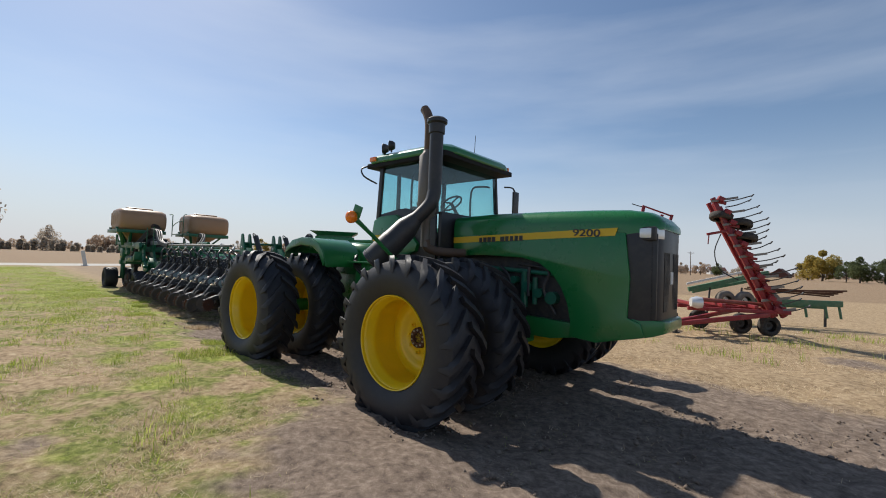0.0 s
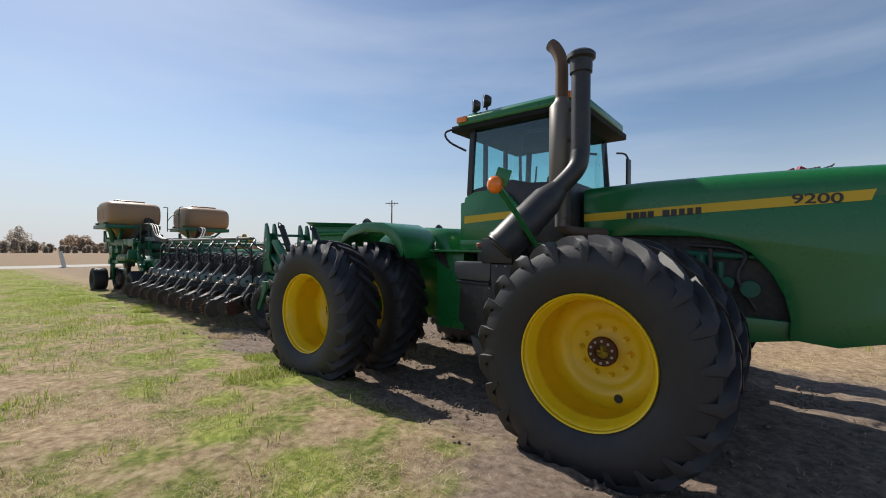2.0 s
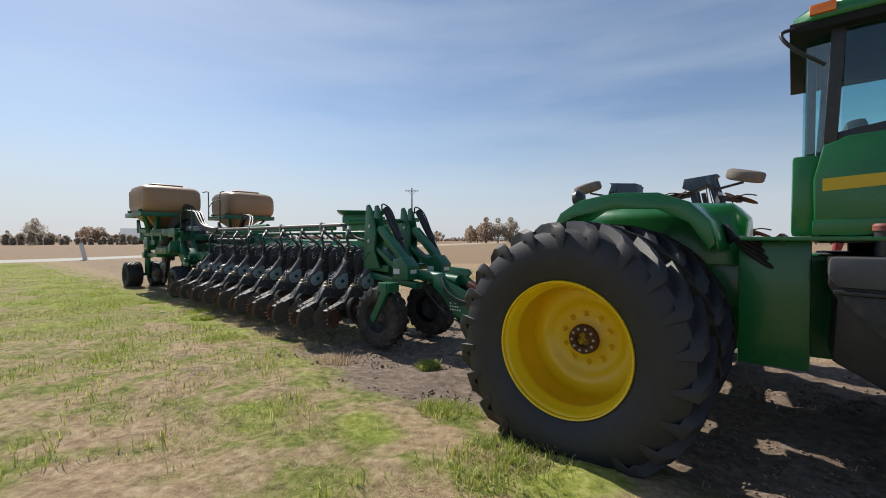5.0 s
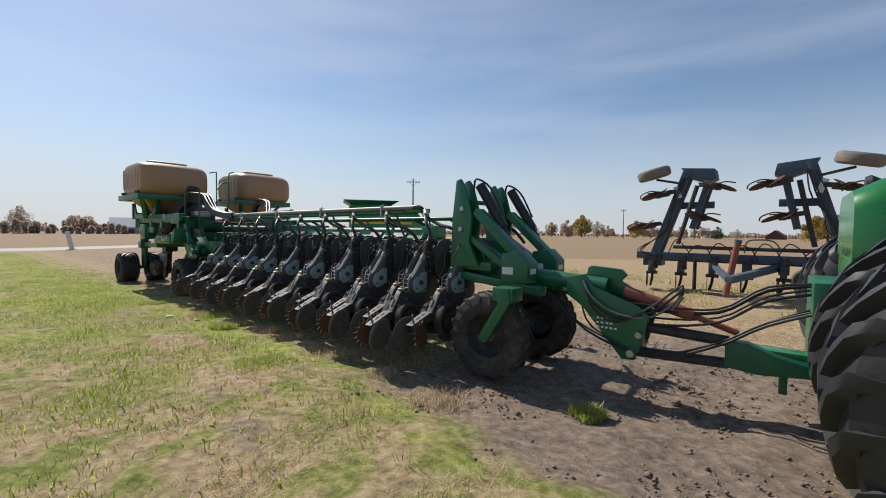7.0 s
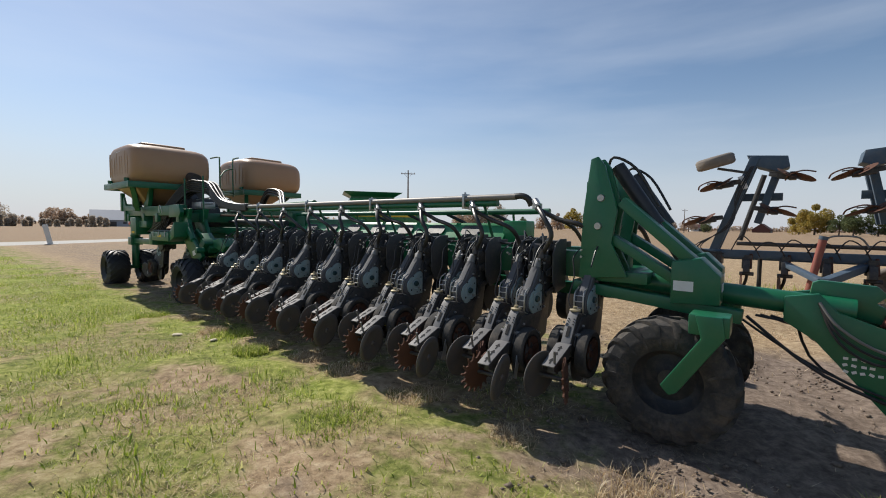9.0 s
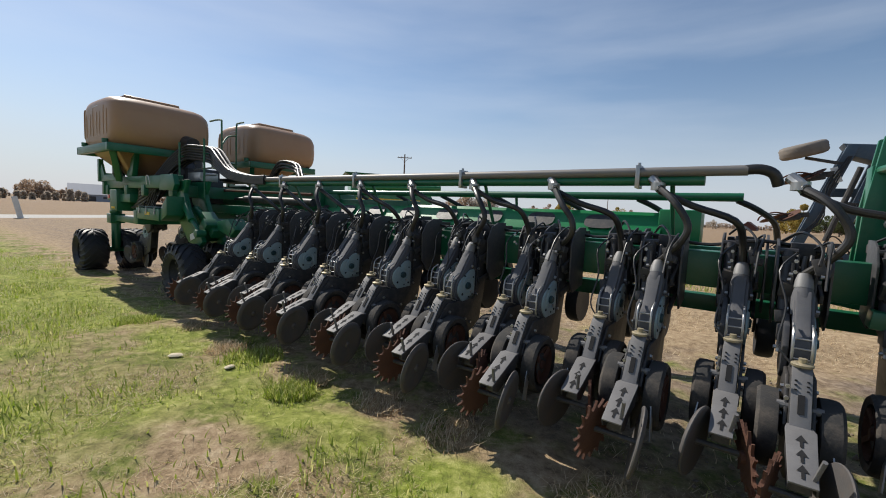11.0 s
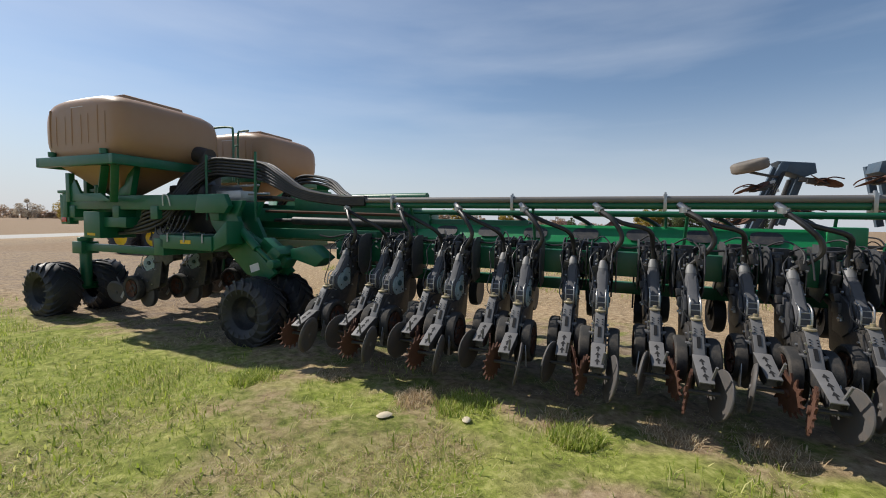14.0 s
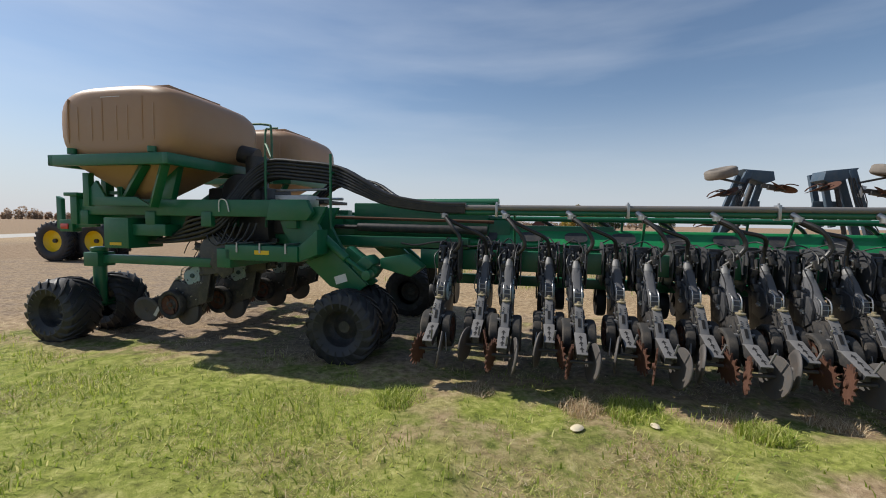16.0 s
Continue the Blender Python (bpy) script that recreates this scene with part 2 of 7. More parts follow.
    def loft(self, rings, cap=True):
        n = len(rings[0])
        vs = [p for r in rings for p in r]
        fs = []
        for i in range(len(rings) - 1):
            for j in range(n):
                fs.append((i * n + j, i * n + (j + 1) % n, (i + 1) * n + (j + 1) % n, (i + 1) * n + j))
        if cap:
            fs += [tuple(range(n - 1, -1, -1)), tuple((len(rings) - 1) * n + j for j in range(n))]
        return self.add(vs, fs)

    def moved(self, m):
        self.v = [tuple(m @ Vector(p)) for p in self.v]
        return self

    def mirrored(self):
        """A copy on the other side of y = 0."""
        g = Geo()
        g.v = [(x, -y, z) for x, y, z in self.v]
        g.f = [tuple(reversed(f)) for f in self.f]
        return g


def mesh_of(name, geo, material, bevel=0.0, smooth=35):
    me = bpy.data.meshes.new(name)
    me.from_pydata(geo.v, [], geo.f)
    bm = bmesh.new()
    bm.from_mesh(me)
    bmesh.ops.recalc_face_normals(bm, faces=bm.faces)
    if bevel:
        sharp = [e for e in bm.edges if len(e.link_faces) == 2 and e.calc_face_angle(0) > radians(30)]
        bmesh.ops.bevel(bm, geom=sharp, offset=bevel, segments=2, affect="EDGES", profile=0.6, clamp_overlap=True)
    for f in bm.faces:
        f.smooth = True
    bm.to_mesh(me)
    bm.free()
    me.set_sharp_from_angle(angle=radians(smooth))
    me.materials.append(material)
    return me


def part(name, geo, material, parent, label="", bevel=0.0, at=None, smooth=35):
    """One mesh object under a thing or under a part."""
    me = geo if isinstance(geo, bpy.types.Mesh) else mesh_of(name, geo, material, bevel, smooth)
    ob = new(name, me)
    ob.parent = parent
    if at is not None:
        ob.matrix_basis = at
    if label:
        tagged(ob, label)
    return ob


def thing(name, m, label, category, group="", kind=""):
    ob = new(name)
    ob.empty_display_size = 0.2
    ob.matrix_basis = m
    return tagged(ob, label, category, group, kind)


def solid(name, geo, material, m, label, category, group="", kind="", bevel=0.0, smooth=35):
    """A thing that is one mesh."""
    ob = new(name, mesh_of(name, geo, material, bevel, smooth))
    ob.matrix_basis = m
    return tagged(ob, label, category, group, kind)


def text_mesh(words, size, depth=0.002):
    cu = bpy.data.curves.new("lettering", "FONT")
    cu.body, cu.size, cu.extrude, cu.offset = words, size, depth, 0.002
    cu.align_x, cu.align_y = "CENTER", "CENTER"
    tmp = bpy.data.objects.new("lettering", cu)
    scene.collection.objects.link(tmp)
    me = bpy.data.meshes.new_from_object(tmp.evaluated_get(bpy.context.evaluated_depsgraph_get()))
    bpy.data.objects.remove(tmp)
    bpy.data.curves.remove(cu)
    return me


T = pose(1.679, 7.474, 0, 0, 0, 150.5)     # tractor: x to its rear, y to its right-hand side
P = pose(-5.98, 10.764, 0, 0, 0, 149.5)    # planter: the same


# ---- ground ----
def graded(stops):
    out = []
    for (a, b, step) in stops:
        out += list(np.arange(a, b, step))
    return np.array(out + [stops[-1][1]])


def ground_height(x, y):
    """Gentle relief: a worn wheel track under the machines, lawn beside it."""
    px = (x + 5.98) * math.cos(radians(149.5)) + (y - 10.764) * math.sin(radians(149.5))
    py = -(x + 5.98) * math.sin(radians(149.5)) + (y - 10.764) * math.cos(radians(149.5))
    near = 1 / (1 + np.exp(-(py - 1.15 + 0.15 * np.sin(px * 0.9)) * 5))
    front = 1 / (1 + np.exp((px - 0.5) * 1.2))
    return near * (0.03 + 0.06 * front) - 0.05 * (1 - near) * front, px, py


BARE_SPOTS = ((0.2, 2.2, 0.36, 0.55), (-0.7, 2.4, 0.36, 0.55), (-3.2, 0.9, 0.7, 0.9), (-4.6, 1.6, 0.25, 0.8), (-12.3, -7.9, 1.0, 0.7), (-7.0, 3.9, 0.35, 0.6))
GREEN_SPOTS = ((3.0, 1.1, 0.6, 1.0), (7.0, 1.3, 1.0, 1.0), (0.3, 1.0, 0.5, 0.9), (-2.0, 1.6, 0.5, 0.8), (-6.9, 2.6, 0.45, 1.0), (-7.3, 3.7, 0.3, 0.8), (-5.7, 2.7, 0.5, 0.8), (-4.9, 1.6, 0.5, 1.0), (-5.0, 2.4, 0.35, 0.8), (-4.0, 2.8, 0.35, 0.7), (-3.4, 2.0, 0.4, 0.9), (-2.4, 2.5, 0.45, 0.8), (-1.0, 1.2, 0.5, 0.9), (1.5, 1.1, 0.5, 1.0), (2.3, 1.1, 0.4, 0.8), (5.2, 1.0, 0.6, 1.0), (9.5, 1.4, 1.4, 1.0), (4.0, 1.0, 0.4, 0.8))
DRY_SPOTS = ((-3.0, 3.6, 0.8, 0.9), (-4.6, 3.4, 0.8, 1.0), (-2.2, 3.5, 0.7, 0.8), (-6.3, 1.9, 0.5, 0.8), (-3.9, 1.7, 0.3, 0.9), (-0.9, 2.7, 0.5, 1.0), (0.5, 2.0, 0.55, 1.0), (-1.2, 0.8, 0.4, 0.9), (2.7, 1.7, 0.6, 1.0), (6.0, 1.5, 0.7, 0.6), (2.4, 0.6, 0.35, 0.9), (1.2, 0.55, 0.4, 0.9), (3.3, 0.7, 0.3, 0.9), (-2.0, 3.2, 0.4, 0.8))


def ground_zones(px, py, x, y):
    """Shares of bare soil, dry straw, gravel road, crop stubble and lush lawn at each place."""
    sig = lambda v: 1 / (1 + np.exp(-np.clip(v, -30, 30)))
    wob = 0.25 * np.sin(px * 1.7) + 0.2 * np.sin(px * 0.6 + py)
    track = sig((1.25 + wob - py) * 4) * sig((-0.2 - px + wob) * 2.5) * sig((py + 3.6) * 2)
    under = 0.55 * sig((0.5 - py) * 4) * sig((py + 3.5) * 2) * sig((px + 1) * 2) * sig((13 - px) * 2)
    yard = sig((px - 8.3 + 0.7 * np.minimum(py, 1.5)) * 1.6) * sig((0.1 - py) * 3.0) * sig((42 - px) * 0.5)
    bare = np.maximum(np.maximum(track, under), 0.5 * yard)
    straw = np.maximum(sig((-2.2 - py + wob) * 1.5) * 0.9, yard)
    along = -39.5 + (y - 33) * 0.11
    road = sig((2.6 - np.abs(x - along)) * 3)
    field = np.maximum(sig(along - 2.8 - x), sig((y - 33 - 0.12 * x) * 0.9) * sig((x - along - 9) * 0.6))
    band = sig((py - 0.55 + 0.6 * wob) * 3) * sig((2.7 + 3 * wob + 0.08 * px - py) * 1.6)
    spots = sig(4 * (np.sin(x * 0.83 + 0.7) * np.cos(y * 0.97) + 0.7 * np.sin(x * 1.9 - y * 1.6) + 0.5 * np.sin(x * 4.3 + y * 3.1) * np.cos(y * 4.9) - 0.1))
    lush = sig((px - 0.5 + wob * 3) * 0.9) * sig((x - along - 4) * 0.6) * sig((py - 0.3) * 3) * (0.06 + 0.88 * band * (0.45 + 0.55 * spots) + 0.26 * spots * (1 - band))
    blob = lambda spots_: np.max([k * np.exp(-(((px - u) ** 2 + ((py - v) * 1.25) ** 2) / r ** 2) ** 1.3) for u, v, r, k in spots_], axis=0)
    rag = 0.30 * np.sin(px * 5.3 + py * 3.1) * np.cos(py * 6.1 - px * 2.2) + 0.22 * np.sin(px * 11 - py * 7.7)
    mud = sig((3.0 + 0.45 * (-7.6 - px) + wob + rag - py) * 3) * sig((-7.3 - px + 0.5 * wob) * 3) * sig((py - 0.2) * 3)
    bare = np.maximum(bare, np.clip(np.maximum(0.85 * mud, blob(BARE_SPOTS) + 0.25 * rag), 0, 1))
    dry_spot = np.clip(blob(DRY_SPOTS) * (1 + rag), 0, 1)
    green_spot = np.clip(blob(GREEN_SPOTS) * (1 + rag), 0, 1)
    lush = np.maximum(lush * (1 - 0.8 * dry_spot), 0.95 * green_spot) * (1 - bare)
    straw = np.maximum(straw, 0.95 * dry_spot * (1 - green_spot))
    return bare, straw, road, field, lush


xs = graded([(-1500, -300, 150), (-300, -60, 12), (-60, -24, 1.5), (-24, 9, 0.14), (9, 24, 0.6), (24, 80, 4), (80, 400, 30), (400, 1500, 140)])
ys = graded([(-300, -20, 28), (-20, 0, 1.6), (0, 19, 0.14), (19, 44, 0.5), (44, 130, 4), (130, 500, 30), (500, 2400, 190)])
gx, gy = np.meshgrid(xs, ys)
gz, gpx, gpy = ground_height(gx, gy)
zones = ground_zones(gpx, gpy, gx, gy)
rng = np.random.default_rng(4)
fine_zone = (gx > -24) & (gx < 9) & (gy > 0) & (gy < 19)
gz = gz + np.where(fine_zone, rng.normal(0, 0.008, gx.shape) + zones[0] * rng.normal(0, 0.010, gx.shape), 0)
for k in range(14):
    a = rng.uniform(0, 6.28)
    w = rng.uniform(1.5, 6)
    gz = gz + np.where(fine_zone, 0.006 * np.sin((gx * math.cos(a) + gy * math.sin(a)) * w + rng.uniform(0, 6)), 0)
nx, ny = len(xs), len(ys)
idx = np.arange(nx * ny).reshape(ny, nx)
quads = np.stack([idx[:-1, :-1], idx[:-1, 1:], idx[1:, 1:], idx[1:, :-1]], -1).reshape(-1, 4)


def fast_mesh(name, verts, faces):
    """A mesh from arrays; all faces have as many corners."""
    me = bpy.data.meshes.new(name)
    n, k = faces.shape
    me.vertices.add(len(verts))
    me.vertices.foreach_set("co", np.asarray(verts, np.float32).ravel())
    me.loops.add(n * k)
    me.loops.foreach_set("vertex_index", faces.astype(np.int32).ravel())
    me.polygons.add(n)
    me.polygons.foreach_set("loop_start", np.arange(0, n * k, k, dtype=np.int32))
    me.update(calc_edges=True)
    return me


gme = fast_mesh("ground", np.stack([gx, gy, gz], -1).reshape(-1, 3), quads)
gme.polygons.foreach_set("use_smooth", np.ones(len(quads), bool))
for zn, zv in zip(("bare", "straw", "road", "field", "lush"), zones):
    at = gme.attributes.new(zn, "FLOAT", "POINT")
    at.data.foreach_set("value", zv.astype(np.float32).ravel())


def ground_material():
    m = bpy.data.materials.new("farmyard_ground")
    m.use_nodes = True
    nt = m.node_tree
    L = nt.links.new
    b = nt.nodes["Principled BSDF"]
    tc = nt.nodes.new("ShaderNodeTexCoord")

    def noise_node(scale, detail=8, rough=0.6):
        n = nt.nodes.new("ShaderNodeTexNoise")
        n.inputs["Scale"].default_value, n.inputs["Detail"].default_value, n.inputs["Roughness"].default_value = scale, detail, rough
        L(tc.outputs["Object"], n.inputs["Vector"])
        return n.outputs["Fac"]

    def ramp(fac, *stops):
        r = nt.nodes.new("ShaderNodeValToRGB")
        r.color_ramp.elements[0].position, r.color_ramp.elements[0].color = stops[0][0], (*stops[0][1], 1)
        r.color_ramp.elements[1].position, r.color_ramp.elements[1].color = stops[-1][0], (*stops[-1][1], 1)
        for p, c in stops[1:-1]:
            r.color_ramp.elements.new(p).color = (*c, 1)
        L(fac, r.inputs["Fac"])
        return r.outputs["Color"]

    def mix(fac, a, c):
        x = nt.nodes.new("ShaderNodeMixRGB")
        L(fac, x.inputs["Fac"]), L(a, x.inputs["Color1"]), L(c, x.inputs["Color2"])
        return x.outputs["Color"]

    def math_node(op, a, c):
        x = nt.nodes.new("ShaderNodeMath")
        x.operation, x.use_clamp = op, True
        for s, v in zip(x.inputs, (a, c)):
            if isinstance(v, float):
                s.default_value = v
            else:
                L(v, s)
        return x.outputs["Value"]

    def zone(name, spread, nz):
        a = nt.nodes.new("ShaderNodeAttribute")
        a.attribute_name = name
        x = nt.nodes.new("ShaderNodeMath")
        x.operation = "MULTIPLY_ADD"
        L(nz, x.inputs[0])
        x.inputs[1].default_value = spread
        L(a.outputs["Fac"], x.inputs[2])
        r = nt.nodes.new("ShaderNodeMapRange")
        r.inputs["From Min"].default_value, r.inputs["From Max"].default_value = 0.5 + spread * 0.5 - 0.16, 0.5 + spread * 0.5 + 0.16
        L(x.outputs["Value"], r.inputs["Value"])
        return r.outputs["Result"]

    big, mid, small, tiny = noise_node(0.55), noise_node(2.3), noise_node(11, 10, 0.7), noise_node(70, 6, 0.7)
    grass = ramp(small, (0.3, (0.06, 0.075, 0.02)), (0.5, (0.20, 0.22, 0.055)), (0.72, (0.44, 0.38, 0.18)))
    dry = ramp(small, (0.3, (0.16, 0.11, 0.065)), (0.5, (0.38, 0.275, 0.165)), (0.72, (0.58, 0.46, 0.30)))
    soil = ramp(small, (0.28, (0.085, 0.062, 0.048)), (0.5, (0.22, 0.168, 0.130)), (0.75, (0.40, 0.32, 0.25)))
    gravel = ramp(tiny, (0.3, (0.40, 0.38, 0.34)), (0.7, (0.62, 0.60, 0.56)))
    stubble = ramp(noise_node(5, 10, 0.75), (0.3, (0.17, 0.115, 0.07)), (0.5, (0.29, 0.205, 0.13)), (0.7, (0.38, 0.28, 0.18)))
    patch = nt.nodes.new("ShaderNodeMapRange")
    patch.inputs["From Min"].default_value, patch.inputs["From Max"].default_value = 0.41, 0.55
    L(mid, patch.inputs["Value"])
    turf = ramp(small, (0.3, (0.085, 0.105, 0.022)), (0.5, (0.25, 0.30, 0.05)), (0.72, (0.50, 0.49, 0.16)))
    lawn = mix(math_node("MULTIPLY", patch.outputs["Result"], 0.9), grass, dry)
    lawn = mix(math_node("MULTIPLY", zone("lush", 0.9, mid), 0.85), lawn, turf)
    c = mix(zone("straw", 0.9, mid), lawn, dry)
    c = mix(zone("bare", 0.7, mid), c, soil)
    c = mix(zone("field", 0.1, big), c, stubble)
    c = mix(zone("road", 0.1, mid), c, gravel)
    L(c, b.inputs["Base Color"])
    b.inputs["Roughness"].default_value = 0.95
    b.inputs["Specular IOR Level"].default_value = 0.15
    h = nt.nodes.new("ShaderNodeMath")
    L(small, h.inputs[0]), L(tiny, h.inputs[1])
    bp = nt.nodes.new("ShaderNodeBump")
    bp.inputs["Strength"].default_value, bp.inputs["Distance"].default_value = 0.6, 0.03
    L(h.outputs["Value"], bp.inputs["Height"])
    L(bp.outputs["Normal"], b.inputs["Normal"])
    return m


gme.materials.append(ground_material())
ground = tagged(new("ground", gme), "farmyard ground of patchy lawn, wheel track and stubble fields", "ground", kind="structure")


# ---- tractor ----
def tyre_geo(R, r_rim, w, lugs, lug_h, lug_w, n=56):
    """An agricultural tyre about the y axis with two rows of slanted lugs."""
    h = w / 2
    g = Geo()
    base = R - lug_h
    g.lathe([(r_rim - 0.02, -h * 0.72), (r_rim + 0.02, -h * 0.86), ((r_rim + base) / 2 - 0.02, -h), (base - 0.10, -h * 0.97), (base - 0.025, -h * 0.80), (base, -h * 0.45), (base + 0.006, 0),
             (base, h * 0.45), (base - 0.025, h * 0.80), (base - 0.10, h * 0.97), ((r_rim + base) / 2 - 0.02, h), (r_rim + 0.02, h * 0.86), (r_rim - 0.02, h * 0.72)], n=n)
    for side in (-1, 1):
        for k in range(lugs):
            a0 = 6.28319 * (k + (0.5 if side > 0 else 0)) / lugs
            rings = []
            for s, drop, wide in ((0.02, 0.0, 0.85), (0.45, 0.0, 1.0), (0.78, 0.012, 1.05), (0.95, 0.055, 1.0), (1.0, 0.15, 0.45)):
                a = a0 + (s ** 1.25) * 1.15 * (w / 2) / R
                y = side * h * s
                half = lug_w / 2 * wide / R
                top = R - drop
                low = base - drop - 0.03 if s < 0.9 else top - 0.05
                rings.append([(low * math.cos(a - half * 1.3), y, low * math.sin(a - half * 1.3)), (top * math.cos(a - half), y, top * math.sin(a - half)),
                              (top * math.cos(a + half), y, top * math.sin(a + half)), (low * math.cos(a + half * 1.3), y, low * math.sin(a + half * 1.3))])
            g.loft(rings)
    return g


def big_wheel(parent, at, outer):
    """Tractor wheel, its outer face towards +y."""
    w = part("wheel", Geo().lathe([(0.001, DISH + 0.02), (0.10, DISH + 0.02), (0.10, DISH - 0.04), (0.13, DISH - 0.055), (0.24, DISH - 0.06), (0.29, DISH - 0.04), (0.31, DISH - 0.01), (0.36, DISH), (0.42, DISH), (0.44, DISH - 0.01), (0.463, DISH - 0.02)], n=48), YELLOW, parent, "yellow dished wheel disc with bolted hub", at=at, smooth=50)
    part("tyre", TYRE, RUBBER, w, "black ribbed tractor tyre with slanted lugs")
    part("rim", RIM, YELLOW, w)
    hub = part("hub", Geo().lathe([(0.001, DISH + 0.02), (0.055, DISH + 0.02), (0.06, DISH + 0.05), (0.115, DISH + 0.04), (0.12, DISH)], n=24), RUST if outer else GUNMETAL, w, "worn steel hub ring")
    if outer:
        for k in range(10):
            a = 6.28319 * k / 10
            part("wheel_nut", NUT, None, w, at=pose(0.195 * math.cos(a), DISH - 0.06, 0.195 * math.sin(a)))
            a += 0.314
            part("hub_bolt", BOLT, None, w, at=pose(0.088 * math.cos(a), DISH, 0.088 * math.sin(a)))
        part("hand_hole", Geo().lathe([(0.001, 0.004), (0.034, 0.004), (0.036, -0.02)], (0.10, DISH + 0.003, -0.365), n=14), BLACK, w, "round dark hole through disc")
    return w


DISH = -0.22
TYRE = mesh_of("tyre", tyre_geo(0.937, 0.51, 0.57, 22, 0.060, 0.072), RUBBER, smooth=40)
RIM = mesh_of("rim", Geo().lathe([(0.462, -0.24), (0.462, 0.02), (0.445, 0.05), (0.445, 0.11), (0.464, 0.135), (0.467, 0.175), (0.483, 0.195), (0.492, 0.205), (0.504, 0.222), (0.499, 0.236), (0.489, 0.23), (0.486, 0.19), (0.478, 0.12), (0.478, -0.24), (0.462, -0.24)], n=64), YELLOW, smooth=40)
NUT = mesh_of("wheel_nut", Geo().lathe([(0.001, 0.06), (0.015, 0.06), (0.017, 0.02), (0.024, 0.015), (0.026, 0.0)], n=6), YELLOW)
GUARD_BOLT = mesh_of("guard_bolt", Geo().lathe([(0.001, 0.014), (0.009, 0.014), (0.011, 0.0)], n=6), STEEL)
BOLT = mesh_of("hub_bolt", Geo().lathe([(0.001, 0.055), (0.011, 0.055), (0.011, 0.03)], n=8), STEEL)

tractor = thing("tractor", T, "green and yellow articulated farm tractor with dual wheels", "tractor")
for ax in (0.0, 3.56):
    for sgn in (1, -1):
        for yy, outer in ((2.08, True), (1.20, False)):
            spin = 37 * ax + 13 * yy + 7
            big_wheel(tractor, pose(ax, sgn * yy, 0.83, 0, spin, 0 if sgn > 0 else 180), outer)


def mirrored_part(name, geo, material, parent, label="", bevel=0.0):
    return part(name, geo, material, parent, label, bevel), part(name, geo.mirrored(), material, parent, label, bevel)


def hood_ring(x, w, zs, zt, zb):
    """Cross-section of the hood's top at x."""
    half = [(w, zb), (w, zs), (w - 0.012, zs + (zt - zs) * 0.45), (w - 0.05, zs + (zt - zs) * 0.8), (w - 0.13, zt - 0.008), (w * 0.4, zt + 0.006)]
    return [(x, y, z) for y, z in half] + [(x, -y, z) for y, z in reversed(half)]


hood = part("hood", Geo().loft([hood_ring(0.66, 0.53, 2.20, 2.39, 2.10), hood_ring(0.0, 0.535, 2.21, 2.41, 2.10), hood_ring(-0.8, 0.53, 2.21, 2.41, 2.10), hood_ring(-1.4, 0.52, 2.20, 2.40, 2.10), hood_ring(-1.8, 0.505, 2.19, 2.385, 2.09),
                                hood_ring(-2.0, 0.485, 2.18, 2.35, 2.12), hood_ring(-2.10, 0.45, 2.17, 2.30, 2.14), hood_ring(-2.16, 0.40, 2.165, 2.235, 2.15)]), GREEN, tractor, "glossy green engine hood", smooth=50)
side = [(0.66, 2.11), (-1.80, 2.11), (-1.86, 1.6), (-1.84, 1.17), (-1.98, 1.12), (-2.02, 0.98), (-1.50, 0.845), (-1.18, 0.875), (-1.19, 1.05), (-1.15, 1.25), (-1.06, 1.45), (-0.93, 1.62), (-0.75, 1.74), (-0.50, 1.80), (0.10, 1.82), (0.66, 1.80)]
mirrored_part("side_panel", Geo().prism(side, 0.485, 0.53), GREEN, tractor, "green side panel with wheel-arch cutout", 0.012)
part("nose", Geo().loft([[(x, w, z0), (x, w, z1), (x, -w, z1), (x, -w, z0)] for x, w, z0, z1 in ((-1.5, 0.50, 0.845, 1.13), (-1.9, 0.50, 0.94, 1.165), (-2.08, 0.46, 0.985, 1.165), (-2.18, 0.38, 1.02, 1.16), (-2.21, 0.30, 1.04, 1.15))]), GREEN, tractor, "green lower nose", 0.02)
part("grille", Geo().loft([[(x, w, 1.15), (x, w, 2.17), (x, -w, 2.17), (x, -w, 1.15)] for x, w in ((-1.78, 0.505), (-1.95, 0.49), (-2.06, 0.46), (-2.12, 0.41), (-2.15, 0.34))]), BLACK, tractor, "black mesh radiator grille", 0.008)
for sgn in (1, -1):
    for k in range(5):
        part("grille_louvre", Geo().beam((-2.152 + 0.02 * k * 0.1, sgn * (0.30 - 0.05 * k), 1.25), (-2.152, sgn * (0.30 - 0.05 * k), 1.90), 0.02, 0.014, (1, 0, 0)), GUNMETAL, tractor)
    part("grille_pillar", Geo().beam((-2.09, sgn * 0.445, 1.17), (-2.09, sgn * 0.445, 2.1), 0.035, 0.05, (1, 0, 0)), BLACK, tractor, "", 0.008)
    part("headlight", Geo().box((0.06, 0.13, 0.12), (-2.105, sgn * 0.385, 2.10), (0, 0, sgn * -22)), LENS, tractor, "clear rectangular headlight", 0.015)
    part("headlight", Geo().box((0.15, 0.04, 0.11), (-1.99, sgn * 0.478, 2.105), (0, 0, sgn * -8)), LENS, tractor, "clear rectangular headlight", 0.012)
    part("headlight_frame", Geo().box((0.34, 0.05, 0.15), (-1.94, sgn * 0.462, 2.10), (0, 0, sgn * -8)), BLACK, tractor, "", 0.02)
part("badge", Geo().box((0.012, 0.10, 0.14), (-2.158, 0, 1.62)), WHITE, tractor, "plain badge plate", 0.004)
